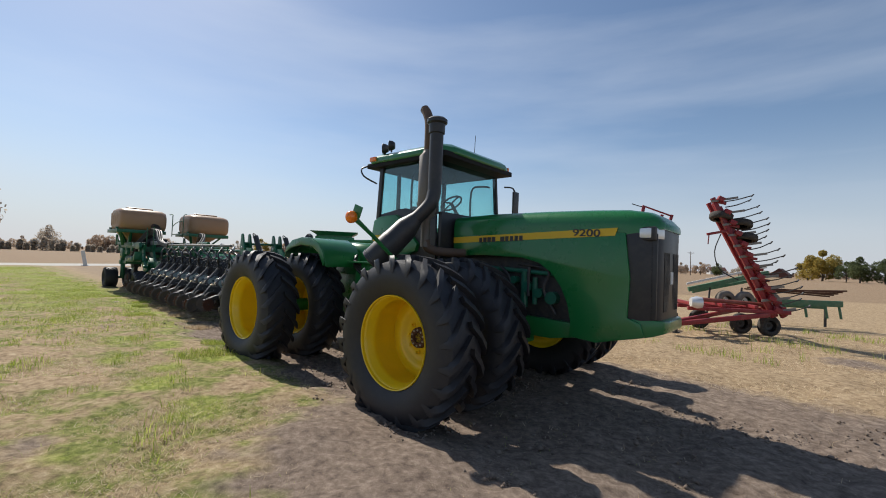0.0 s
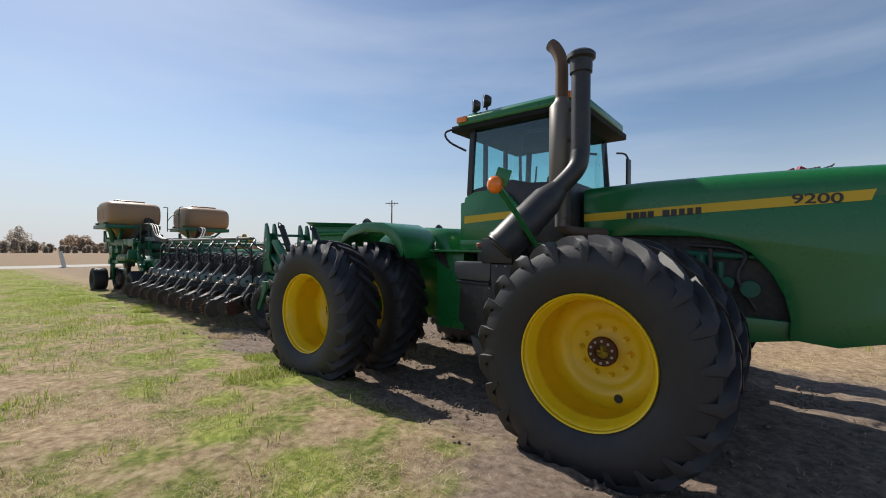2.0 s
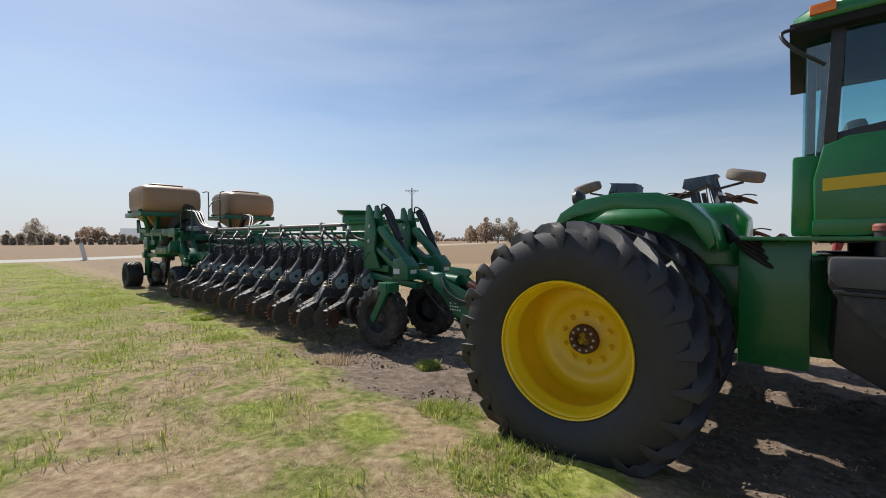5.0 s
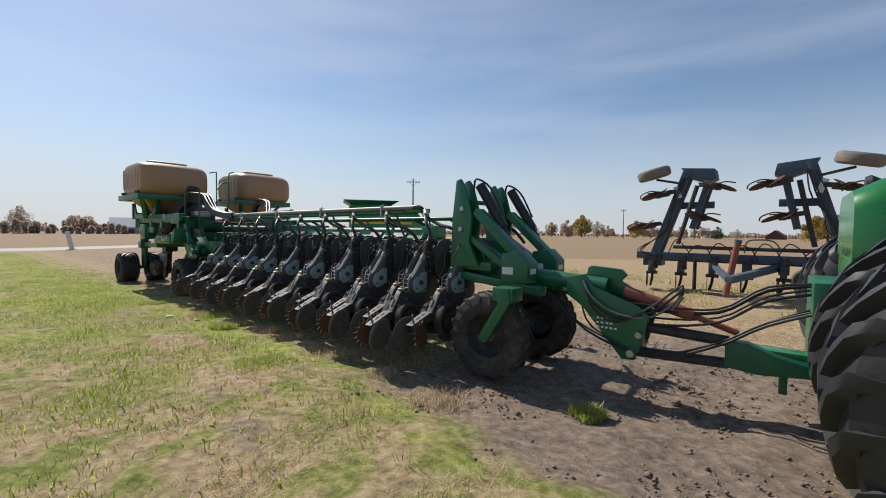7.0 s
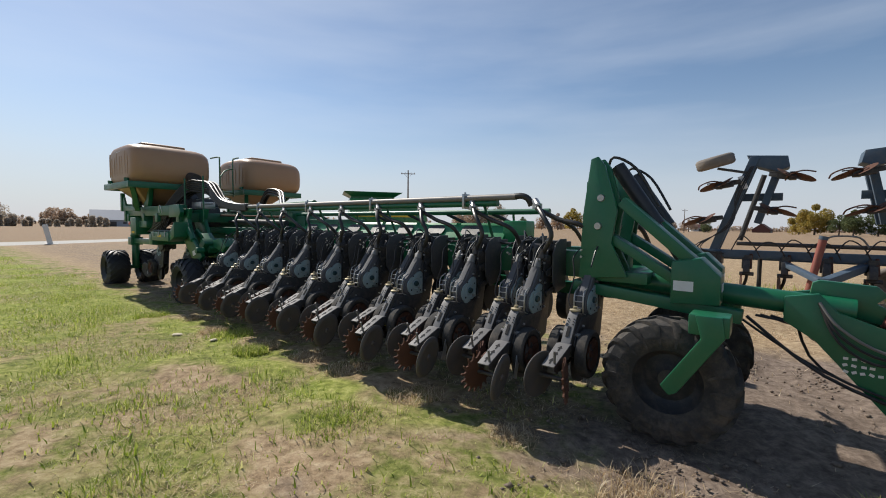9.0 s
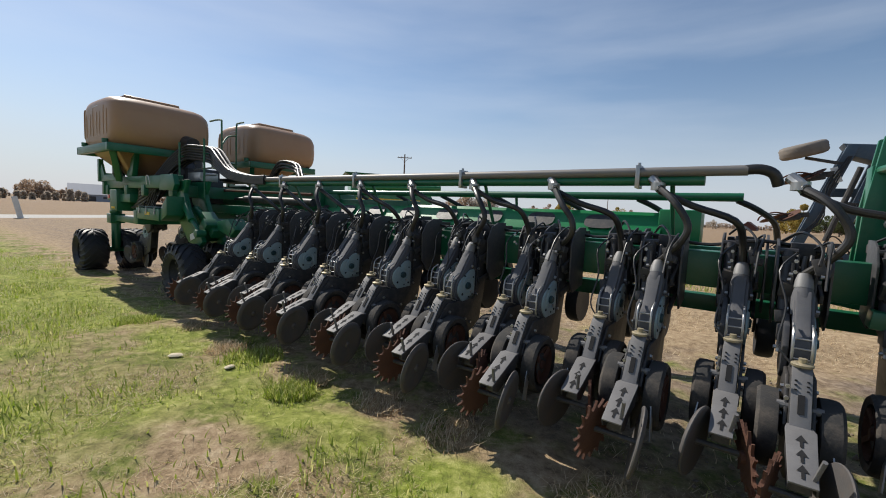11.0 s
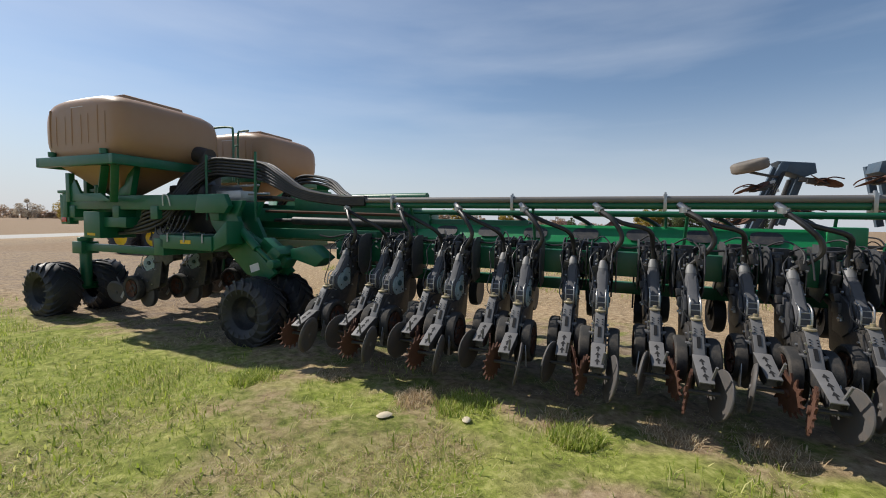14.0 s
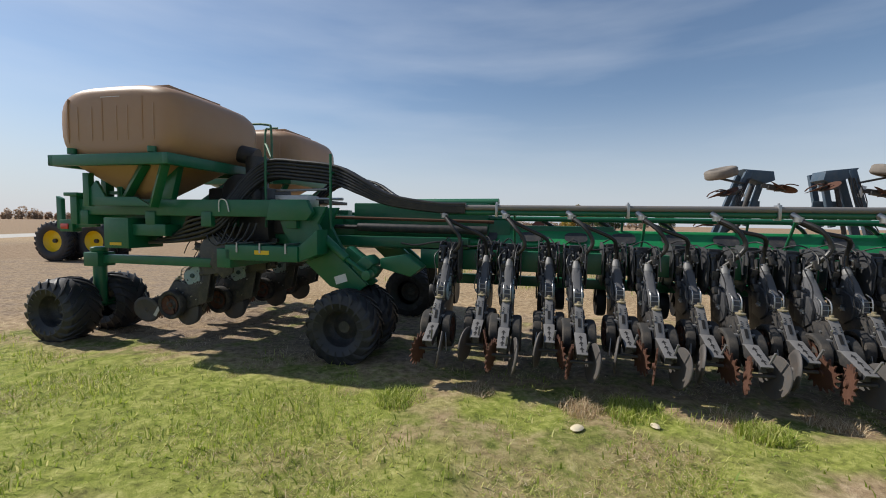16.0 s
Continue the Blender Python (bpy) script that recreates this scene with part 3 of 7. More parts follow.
stripe = [(0.655, 1.985), (0.655, 2.072), (-1.72, 2.165), (-1.69, 2.075)]
for sgn in (1, -1):
    part("stripe", Geo().prism(stripe, sgn * 0.5302, sgn * 0.5345), YELLOW_STICKER, tractor, "yellow hood stripe")
    part("number", text_mesh("9200", 0.125), BLACK, tractor, "dark model number 9200", at=pose(-1.36, sgn * 0.5365, 2.108, 90, 0, 180 if sgn > 0 else 0) @ pose(0, 0, 0, 0, 0, -2.2) @ Matrix.Diagonal((1.35, 0.95, 1, 1)))
    for k, wd in enumerate((0.05, 0.06, 0.06, 0.06, 0, 0.065, 0.05, 0.05, 0.05, 0.05)):
        if wd:
            xx = 0.16 - k * 0.072
            zz = 2.03 + (0.16 - xx) * 0.037
            part("brand_bar", Geo().span(xx - wd / 2, xx + wd / 2, sgn * 0.535, sgn * 0.538, zz - 0.034, zz + 0.034), BLACK, tractor, "plain dark bar")
for ob in tractor.children:
    if ob.name.startswith("number"):
        ob.data.materials.clear()
        ob.data.materials.append(BLACK)

# engine bay and chassis
eng = Geo().span(-1.55, 0.6, -0.36, 0.36, 1.0, 2.05)
part("engine_block", eng, GUNMETAL, tractor, "dark engine in open bay", 0.02)
g = Geo()
for x, z, r in ((-0.55, 1.42, 0.07), (-0.72, 1.35, 0.06), (-0.35, 1.5, 0.05), (-0.9, 1.3, 0.08), (-0.1, 1.45, 0.07)):
    g.lathe([(0.001, 0.11), (r, 0.11), (r, 0.0), (r * 0.7, -0.02)], (x, 0.36, z), n=16)
g.rod((-0.5, 0.42, 1.15), (-0.5, 0.42, 1.62), 0.05).rod((-0.66, 0.43, 1.2), (-0.66, 0.43, 1.55), 0.035).rod((-1.0, 0.42, 1.6), (0.3, 0.42, 1.66), 0.03)
part("engine_fitting", g, ENGINE, tractor, "green engine filters and lines", 0.0)
g = Geo().tube([(-0.95, 0.42, 1.1), (-0.8, 0.46, 1.4), (-0.85, 0.45, 1.65), (-0.4, 0.44, 1.72)], 0.02).tube([(-0.2, 0.44, 1.2), (-0.3, 0.46, 1.5), (-0.1, 0.44, 1.7)], 0.018).rod((-0.58, 0.46, 1.3), (-0.58, 0.46, 1.68), 0.022)
part("engine_hose", g, GUNMETAL, tractor)
mirrored_part("frame_rail", Geo().prism([(-1.25, 0.86), (-1.25, 1.02), (0.9, 1.10), (0.9, 0.80), (-0.9, 0.80)], 0.36, 0.46), GREEN, tractor, "", 0.01)
part("front_axle", Geo().rod((0, -1.80, 0.83), (0, 1.80, 0.83), 0.11, 16).box((0.5, 0.7, 0.55), (0, 0, 0.85)), GREEN, tractor, "green axle housing", 0.01)
part("rear_axle", Geo().rod((3.56, -1.80, 0.83), (3.56, 1.80, 0.83), 0.11, 16).box((0.5, 0.7, 0.6), (3.56, 0, 0.85)), GREEN, tractor, "green axle housing", 0.01)
part("rear_frame", Geo().span(2.0, 4.25, -0.42, 0.42, 0.62, 1.5), GREEN, tractor, "green rear chassis", 0.03)
part("articulation_guard", Geo().span(2.17, 2.64, 0.42, 0.80, 0.58, 1.62).span(2.17, 2.64, -0.80, -0.42, 0.58, 1.62), GREEN, tractor, "dark green upright side plate", 0.02)
part("rear_hood", Geo().loft([[(x, w, 1.4), (x, w, z - 0.16), (x, w - 0.05, z - 0.05), (x, w - 0.16, z), (x, -w + 0.16, z), (x, -w + 0.05, z - 0.05), (x, -w, z - 0.16), (x, -w, 1.4)] for x, w, z in ((2.62, 0.50, 1.86), (2.72, 0.55, 1.97), (3.2, 0.56, 2.0), (4.1, 0.55, 1.98), (4.25, 0.5, 1.9))]), GREEN, tractor, "rounded green rear cover", smooth=50)
fo = [(2.72, 1.60), (2.78, 1.78), (2.92, 1.93), (3.15, 2.02), (3.5, 2.04), (3.82, 1.99), (4.0, 1.88), (4.08, 1.74)]
fi = [(x, z - 0.07) for x, z in reversed(fo)]
mirrored_part("fender", Geo().prism(fo + fi, 0.62, 1.36), GREEN, tractor, "curved green rear fender", 0.02)
mirrored_part("fender_skirt", Geo().prism([(2.74, 1.60)] + [(x, z - 0.02) for x, z in fo[1:-1]] + [(4.06, 1.74), (3.85, 1.84), (3.5, 1.90), (3.15, 1.88), (2.92, 1.76), (2.78, 1.55)], 1.34, 1.375), GREEN, tractor, "", 0.008)
mirrored_part("fender_lamp", Geo().box((0.05, 0.10, 0.06), (2.80, 1.2, 1.74)), ORANGE, tractor, "amber marker lens", 0.01)
mirrored_part("work_lamp", Geo().lathe([(0.001, 0.0), (0.07, 0.0), (0.085, -0.04), (0.05, -0.1), (0.001, -0.11)], (4.05, 0.9, 2.06), "x", 16).rod((4.0, 0.9, 1.94), (4.0, 0.9, 2.06), 0.015), BLACK, tractor, "black rear work lamp")
part("drawbar", Geo().span(4.1, 4.9, -0.1, 0.1, 0.42, 0.55), GREEN, tractor, "green drawbar", 0.01)
part("hitch_block", Geo().span(4.2, 4.45, -0.45, 0.45, 0.45, 1.2), GREEN_IMP, tractor, "", 0.02)
g = Geo()
for k in range(4):
    g.tube([(2.35, 0.75 - 0.03 * k, 1.35 + 0.05 * k), (2.6, 0.85, 1.55 + 0.03 * k), (2.75, 0.7, 1.75 - 0.05 * k), (2.9, 0.5, 1.65)], 0.022, 8)
part("hydraulic_hose", g, HOSE, tractor, "bundle of black hoses")

# cab
part("cab_floor", Geo().span(0.75, 2.12, -0.78, 0.78, 1.60, 1.70), BLACK, tractor, "", 0.01)
low = [(2.16, 1.66), (2.17, 2.10), (2.12, 2.34), (1.98, 2.40), (1.62, 2.42), (1.50, 2.36), (1.10, 1.95), (1.14, 1.84), (1.60, 1.70), (1.95, 1.66)]
mirrored_part("cab_side_panel", Geo().prism(low, 0.70, 0.865), GREEN, tractor, "green lower cab panel", 0.02)
part("cab_rear_panel", Geo().span(2.14, 2.30, -0.72, 0.72, 1.66, 2.30), GREEN, tractor, "green rear cab panel", 0.03)
mirrored_part("cab_stripe", Geo().prism([(2.12, 1.995), (2.12, 2.09), (1.34, 2.13), (1.25, 2.05)], 0.8655, 0.869), YELLOW_STICKER, tractor, "yellow cab stripe")
mirrored_part("cab_lower_shell", Geo().prism([(2.06, 2.30), (2.06, 2.44), (1.7, 2.50), (1.45, 2.52), (1.2, 2.46), (0.80, 2.44), (0.78, 1.70), (1.3, 1.70)], 0.76, 0.80), BLACK, tractor, "black inner cab shell", 0.01)
part("firewall", Geo().span(0.72, 0.78, -0.76, 0.76, 1.7, 2.44), BLACK, tractor, "", 0.01)
mirrored_part("front_pillar", Geo().beam((0.80, 0.79, 2.40), (0.86, 0.78, 3.26), 0.05, 0.07, (1, 0, 0)), BLACK, tractor, "black cab pillar", 0.01)
mirrored_part("rear_pillar", Geo().beam((2.08, 0.80, 2.36), (2.04, 0.79, 3.26), 0.05, 0.08, (1, 0, 0)), BLACK, tractor, "black cab pillar", 0.01)
mirrored_part("middle_pillar", Geo().beam((2.18, 0.28, 2.30), (2.18, 0.28, 3.26), 0.05, 0.06, (1, 0, 0)), BLACK, tractor, "black rear window post", 0.01)
roof_ring = lambda z, gr: [(x, y, z) for x, y in ((0.62 - gr, 0.66), (0.62 - gr, -0.66), (0.72 - gr, -0.84 - gr), (2.14 + gr, -0.86 - gr), (2.26 + gr, -0.76), (2.26 + gr, 0.76), (2.14 + gr, 0.86 + gr), (0.72 - gr, 0.84 + gr))]
part("cab_roof", Geo().loft([roof_ring(3.285, 0.05), roof_ring(3.31, 0.06), roof_ring(3.38, 0.05), roof_ring(3.44, -0.04), roof_ring(3.47, -0.22)]), GREEN, tractor, "green cab roof", 0.012)
part("roof_lining", Geo().span(0.58, 2.33, -0.90, 0.89, 3.225, 3.305), LINING, tractor, "", 0.01)
for nm, g in (("side_window", Geo().prism([(2.02, 2.42), (2.00, 3.22), (0.88, 3.22), (0.84, 2.44)], 0.782, 0.788)), ("side_window", Geo().prism([(2.02, 2.42), (2.00, 3.22), (0.88, 3.22), (0.84, 2.44)], -0.788, -0.782)),
              ("rear_window", Geo().span(2.22, 2.226, -0.60, 0.60, 2.30, 3.22)), ("corner_window", Geo().box((0.24, 0.006, 0.90), (2.143, 0.695, 2.77), (0, 0, -49))), ("corner_window", Geo().box((0.24, 0.006, 0.90), (2.143, -0.695, 2.77), (0, 0, 49))), ("windscreen", Geo().span(0.82, 0.826, -0.74, 0.74, 2.44, 3.22))):
    w = part(nm, g, GLASS, tractor, "blue-green tinted cab glass")
    w.visible_shadow = False
mirrored_part("window_bar", Geo().tube([(1.35, -0.76, 2.35), (1.35, -0.76, 3.0), (1.15, -0.76, 3.08), (0.95, -0.76, 3.05)], 0.018), BLACK, tractor)
seat = part("seat", Geo().box((0.48, 0.5, 0.14), (1.60, 0, 2.12)).box((0.14, 0.46, 0.5), (1.86, 0, 2.40), (0, 8, 0)), SEAT, tractor, "dark grey driver's seat", 0.05)
part("armrest", Geo().box((0.4, 0.1, 0.08), (1.55, 0.32, 2.40)), SEAT, tractor, "", 0.03)
part("console", Geo().box((0.3, 0.4, 0.55), (1.0, 0, 2.1)), BLACK, tractor, "", 0.04)
sw = part("steering_wheel", Geo().lathe([(0.185 + 0.016 * math.cos(a), 0.016 * math.sin(a)) for a in np.linspace(0, 6.28319, 9)], axis="z", n=28).rod((0, 0, 0), (0, 0, -0.3), 0.03).beam((-0.18, 0, 0), (0.18, 0, 0), 0.03, 0.012).beam((0, 0, 0), (0, 0.18, 0), 0.03, 0.012), BLACK, tractor, "black steering wheel", at=pose(1.18, 0, 2.68, 0, 35, 0))
part("lever", Geo().rod((1.35, 0.42, 2.3), (1.30, 0.44, 2.72), 0.012).rod((1.5, 0.42, 2.3), (1.55, 0.44, 2.66), 0.012), BLACK, tractor, "")
for sgn in (1, -1):
    part("mirror_arm", Geo().tube([(0.72, sgn * 0.86, 2.45), (0.62, sgn * 1.02, 2.48), (0.60, sgn * 1.04, 3.0), (0.70, sgn * 0.86, 3.05)], 0.014) if sgn < 0 else Geo().tube([(2.26, 0.84, 3.28), (2.38, 0.96, 3.22), (2.30, 0.97, 3.08), (2.12, 0.84, 2.96)], 0.014), BLACK, tractor, "black tubular mirror arm")
part("mirror", Geo().box((0.03, 0.18, 0.42), (0.60, -1.08, 2.78)), BLACK, tractor, "black side mirror", 0.01)
for xx, yy, zz in ((2.02, 0.80, 3.545), (1.84, 0.82, 3.565)):
    lamp = part("roof_work_light", Geo().lathe([(0.001, -0.08), (0.05, -0.075), (0.078, -0.03), (0.084, 0.02), (0.080, 0.025)], axis="x", n=18).rod((-0.02, 0, -0.11), (-0.02, 0, -0.03), 0.015), BLACK, tractor, "round black work light", at=pose(xx, yy, zz, 0, 0, 40))
    part("lens", Geo().lathe([(0.001, 0.026), (0.072, 0.021)], axis="x", n=18), LENS, lamp)
for xx, zz in ((2.14, 3.355), (0.74, 3.36)):
    for sgn in (1, -1):
        part("roof_marker", Geo().box((0.15, 0.05, 0.075), (xx, sgn * 0.915, zz)), ORANGE, tractor, "amber roof marker lens", 0.012)
mirrored_part("cab_sill", Geo().prism([(2.175, 1.665), (2.175, 1.775), (1.32, 1.80), (1.60, 1.69), (1.95, 1.655)], 0.862, 0.885), GREEN, tractor, "", 0.008)
part("antenna", Geo().rod((1.2, -0.6, 3.45), (1.18, -0.6, 3.98), 0.005, 6), BLACK, tractor, "thin whip antenna")

# exhaust and intake on the right-hand side
part("muffler", Geo().tube([(0.68, 1.13, z) for z in (1.9, 2.0, 2.26, 2.34, 3.16, 3.22, 3.25)], 0.1, 22, [0.06, 0.06, 0.065, 0.125, 0.125, 0.075, 0.07]), MUFFLER, tractor, "grey steel muffler", smooth=50)
part("exhaust_pipe", Geo().tube([(0.68, 1.13, 3.22), (0.68, 1.13, 3.52), (0.69, 1.13, 3.66), (0.75, 1.12, 3.79), (0.81, 1.11, 3.86)], 0.066, 16), EXHAUST, tractor, "rust-stained curved exhaust tip", smooth=50)
part("exhaust_elbow", Geo().tube([(0.68, 1.13, 2.0), (0.66, 1.08, 1.88), (0.55, 0.90, 1.84), (0.40, 0.6, 1.84)], 0.062, 14), EXHAUST, tractor, "rusty exhaust elbow", smooth=50)
stack = part("air_intake_pipe", Geo().tube([(0.43, 1.25, 3.56), (0.43, 1.25, 2.75), (0.43, 1.26, 2.60), (0.45, 1.30, 2.46), (0.55, 1.38, 2.31), (0.64, 1.46, 2.20)], 0.092, 22), BLACK, tractor, "thick black intake stack", smooth=60)
part("intake_cap", Geo().lathe([(0.092, -0.16), (0.108, -0.15), (0.11, -0.03), (0.138, -0.01), (0.138, 0.03), (0.11, 0.055), (0.001, 0.065)], (0.43, 1.25, 3.56), "z", 26), BLACK, stack, "ribbed black intake cap", smooth=40)
ax0, ax1 = Vector((0.58, 1.42, 2.26)), Vector((1.03, 1.76, 1.66))
part("air_cleaner", Geo().tube([ax0.lerp(ax1, f) for f in (0.0, 0.12, 0.2, 0.5, 0.52, 0.9, 0.99, 1.0)], 0.2, 30, [0.098, 0.13, 0.155, 0.165, 0.172, 0.178, 0.178, 0.165]), BLACK, tractor, "black drum-shaped air cleaner", smooth=40)
part("cleaner_lid", Geo().tube([ax0.lerp(ax1, f) for f in (0.93, 0.965)], 0.2, 30, [0.186, 0.186]).tube([ax0.lerp(ax1, f) for f in (0.99, 1.02)], 0.12, 30, [0.14, 0.12]), BLACK, tractor, "round black lid", smooth=40)
part("clamp_bracket", Geo().rod((0.45, 1.22, 2.78), (0.66, 1.14, 2.78), 0.022).rod((0.45, 1.22, 3.1), (0.66, 1.14, 3.1), 0.022), GUNMETAL, tractor)
part("cleaner_mount", Geo().beam((0.95, 1.0, 1.72), (0.9, 1.6, 1.74), 0.10, 0.04), GUNMETAL, tractor)
arm = part("lamp_arm", Geo().tube([(0.70, 1.0, 1.72), (0.72, 1.55, 1.70), (0.72, 1.68, 1.74), (0.735, 2.0, 1.98), (0.74, 2.28, 2.16)], 0.024, 10).beam((0.725, 1.70, 1.76), (0.74, 2.30, 2.20), 0.05, 0.02), GREEN, tractor, "green lamp bracket")
part("turn_signal", Geo().lathe([(0.001, -0.055), (0.05, -0.05), (0.072, -0.02), (0.075, 0.02), (0.05, 0.05), (0.001, 0.055)], (0.74, 2.34, 2.19), "x", 18), ORANGE, arm, "round amber turn signal", smooth=50)
part("signal_shield", Geo().box((0.13, 0.012, 0.14), (0.70, 2.29, 2.26), (0, -20, 10)), GREEN, arm, "", 0.004)

# tanks and steps
tank = [(2.07, 1.51), (2.09, 1.30), (2.04, 1.20), (2.06, 0.75), (1.80, 0.60), (1.56, 0.27), (1.20, 0.27), (1.02, 0.45), (0.95, 0.90), (0.95, 1.50)]
mirrored_part("fuel_tank", Geo().prism(tank, 0.60, 1.07), BLACK, tractor, "black moulded fuel tank", 0.03)
mirrored_part("tank_ledge", Geo().prism([(2.085, 1.505), (2.09, 1.37), (2.03, 1.285), (1.56, 1.27), (1.545, 1.505)], 0.80, 1.125), TANK_TOP, tractor, "dusty grey tank shoulder", 0.03)
mirrored_part("ledge_rail", Geo().beam((2.06, 1.10, 1.255), (1.57, 1.10, 1.24), 0.05, 0.03), BLACK, tractor, "", 0.008)
mirrored_part("side_guard", Geo().prism([(2.02, 1.235), (1.56, 1.22), (1.54, 0.60), (1.72, 0.66), (1.80, 0.95), (2.0, 1.16)], 1.075, 1.10), GUNMETAL, tractor, "dark steel tank guard", 0.006)
mirrored_part("front_guard", Geo().prism([(1.54, 1.485), (0.97, 1.485), (1.16, 1.12), (1.225, 0.86), (1.235, 0.34), (1.50, 0.30), (1.54, 0.55)], 1.08, 1.13), BLACK, tractor, "black front tank guard", 0.008)
band = [(0.97, 1.47), (1.08, 1.29), (1.16, 1.12), (1.205, 0.98), (1.225, 0.86), (1.235, 0.60), (1.235, 0.34)]
mirrored_part("wheel_band", Geo().prism(band + [(x - 0.10, z - 0.02) for x, z in reversed(band)], 1.06, 1.17), BLACK, tractor, "curved black guard band", 0.010)
mirrored_part("step_box", Geo().prism([(1.78, 0.62), (1.54, 0.57), (1.54, 0.30), (1.62, 0.33), (1.73, 0.46)], 1.05, 1.20), TANK_TOP, tractor, "grey lower step box", 0.012)
mirrored_part("battery_box", Geo().span(1.24, 1.66, 0.70, 1.16, 1.495, 1.79), BLACK, tractor, "flat black box", 0.02)
for sgn in (1, -1):
    for xx, zz in ((1.555, 0.66), (1.555, 0.80), (1.555, 0.94), (1.555, 1.08), (1.555, 1.20), (1.46, 1.465), (1.34, 1.465), (1.20, 1.465), (1.06, 1.465), (1.46, 0.36), (1.30, 0.37)):
        part("guard_bolt", GUARD_BOLT, None, tractor, at=pose(xx, sgn * 1.128, zz, 0, 0, 0 if sgn > 0 else 180))
mirrored_part("filler_neck", Geo().lathe([(0.045, 0), (0.05, 0.19), (0.001, 0.195)], (1.80, 0.95, 1.50), "z", 16), BLACK, tractor, "")
mirrored_part("tank_cap", Geo().lathe([(0.058, 0), (0.06, 0.035), (0.05, 0.05), (0.001, 0.052)], (1.80, 0.95, 1.69), "z", 16), RED_ROD, tractor, "faded red filler cap")
mirrored_part("tank_canister", Geo().lathe([(0.05, 0), (0.055, 0.14), (0.04, 0.17), (0.001, 0.175)], (1.71, 0.95, 1.50), "z", 14), BLACK, tractor, "")
mirrored_part("step", Geo().box((0.46, 0.34, 0.05), (1.86, 0.92, 1.48)), GUNMETAL, tractor, "dark ribbed access step", 0.008)
mirrored_part("platform", Geo().span(1.68, 2.62, 0.74, 1.0, 1.62, 1.65), GREEN, tractor, "", 0.006)


# ---- planter ----
planter = thing("planter", P, "long green folding twin-row planter with two tan seed tanks", "planter")
part_p = lambda name, geo, material, label="", bevel=0.0, parent=None, smooth=35: part(name, geo, material, parent or planter, label, bevel, smooth=smooth)

# meshes that all row units share; y points away from the toolbar
plate = [(-0.43, 1.30), (-0.29, 1.34), (-0.29, 0.86), (-0.10, 0.79), (0.14, 0.79), (0.25, 0.68), (0.30, 0.58), (0.20, 0.48), (-0.05, 0.44), (-0.36, 0.55), (-0.45, 1.0)]
g = Geo().prism(plate, -0.062, -0.046, "x").prism(plate, 0.046, 0.062, "x").box((0.09, 0.06, 0.5), (0, -0.30, 0.85)).box((0.09, 0.12, 0.14), (0, 0.18, 0.66))
for zz in (1.20, 1.0):
    for xx in (-0.085, 0.085):
        g.beam((xx, -0.70, zz + 0.06), (xx, -0.28, zz - 0.06), 0.018, 0.05)
U_FRAME = mesh_of("row_unit", g, GUNMETAL, 0.005)
U_MOUNT = mesh_of("mount", Geo().box((0.2, 0.04, 0.42), (0, -0.645, 1.22)).box((0.04, 0.22, 0.06), (-0.09, -0.72, 1.41)).box((0.04, 0.22, 0.06), (0.09, -0.72, 1.41)).box((0.12, 0.12, 0.10), (0, -0.60, 1.40)), GUNMETAL, 0.006)
cheek = [(-0.65, 0.98), (-0.42, 0.94), (-0.34, 1.05), (-0.33, 1.32), (-0.40, 1.43), (-0.50, 1.47), (-0.65, 1.47)]
U_CHEEK = mesh_of("side_cheek", Geo().prism(cheek, -0.006, 0.006, "x"), CHEEK, 0.003)
U_SPRING = mesh_of("spring", Geo().tube([(0.03 + 0.022 * math.cos(k * 1.57), -0.47 + 0.022 * math.sin(k * 1.57) + 0.001 * k, 1.32 - 0.0085 * k) for k in range(44)], 0.006, 6, [0.006] * 44), STEEL)
# the seed meter: a D-shaped casting that narrows into a neck, a pale plate on one face, a dark drive plate on the other
dee = [(-0.15, 0.79), (0.10, 0.78)] + [(0.015 + 0.175 * math.cos(a), 0.945 + 0.165 * math.sin(a)) for a in np.linspace(radians(-50), radians(58), 10)]
dee += [(0.06, 1.15), (0.00, 1.24), (-0.05, 1.31), (-0.10, 1.33), (-0.155, 1.30), (-0.16, 1.20)]
inset = lambda poly, f, cy=-0.01, cz=0.96: [(cy + (y - cy) * f, cz + (z - cz) * f) for y, z in poly]
U_METER = mesh_of("seed_meter", Geo().prism(dee, -0.034, 0.034, "x").prism(inset(dee, 0.90), -0.050, 0.042, "x"), METER_CASE, 0.010)
face = [(-0.125, 0.81), (0.08, 0.80)] + [(0.0 + 0.155 * math.cos(a), 0.94 + 0.14 * math.sin(a)) for a in np.linspace(radians(-45), radians(70), 9)] + [(-0.03, 1.13), (-0.10, 1.14), (-0.125, 1.10)]
U_COVER = mesh_of("meter_cover", Geo().prism(face, -0.062, -0.046, "x").lathe([(0.088, -0.060), (0.088, -0.067), (0.078, -0.069), (0.070, -0.063)], (0, 0.0, 0.965), "x", 22), METER, 0.004)
U_HUB = mesh_of("meter_hub", Geo().lathe([(0.001, -0.082), (0.030, -0.082), (0.038, -0.074), (0.040, -0.06)], (0, 0.0, 0.965), "x", 16), METER_HUB)
g = Geo()
for y_, z_, r_ in ((-0.085, 0.86, 0.011), (0.085, 0.88, 0.013), (-0.09, 1.05, 0.010), (0.05, 1.075, 0.010), (-0.02, 0.84, 0.009)):
    g.lathe([(0.001, -0.0645), (r_, -0.0645), (r_, -0.057)], (0, y_, z_), "x", 9)
U_HOLES = mesh_of("cover_holes", g, LINING)
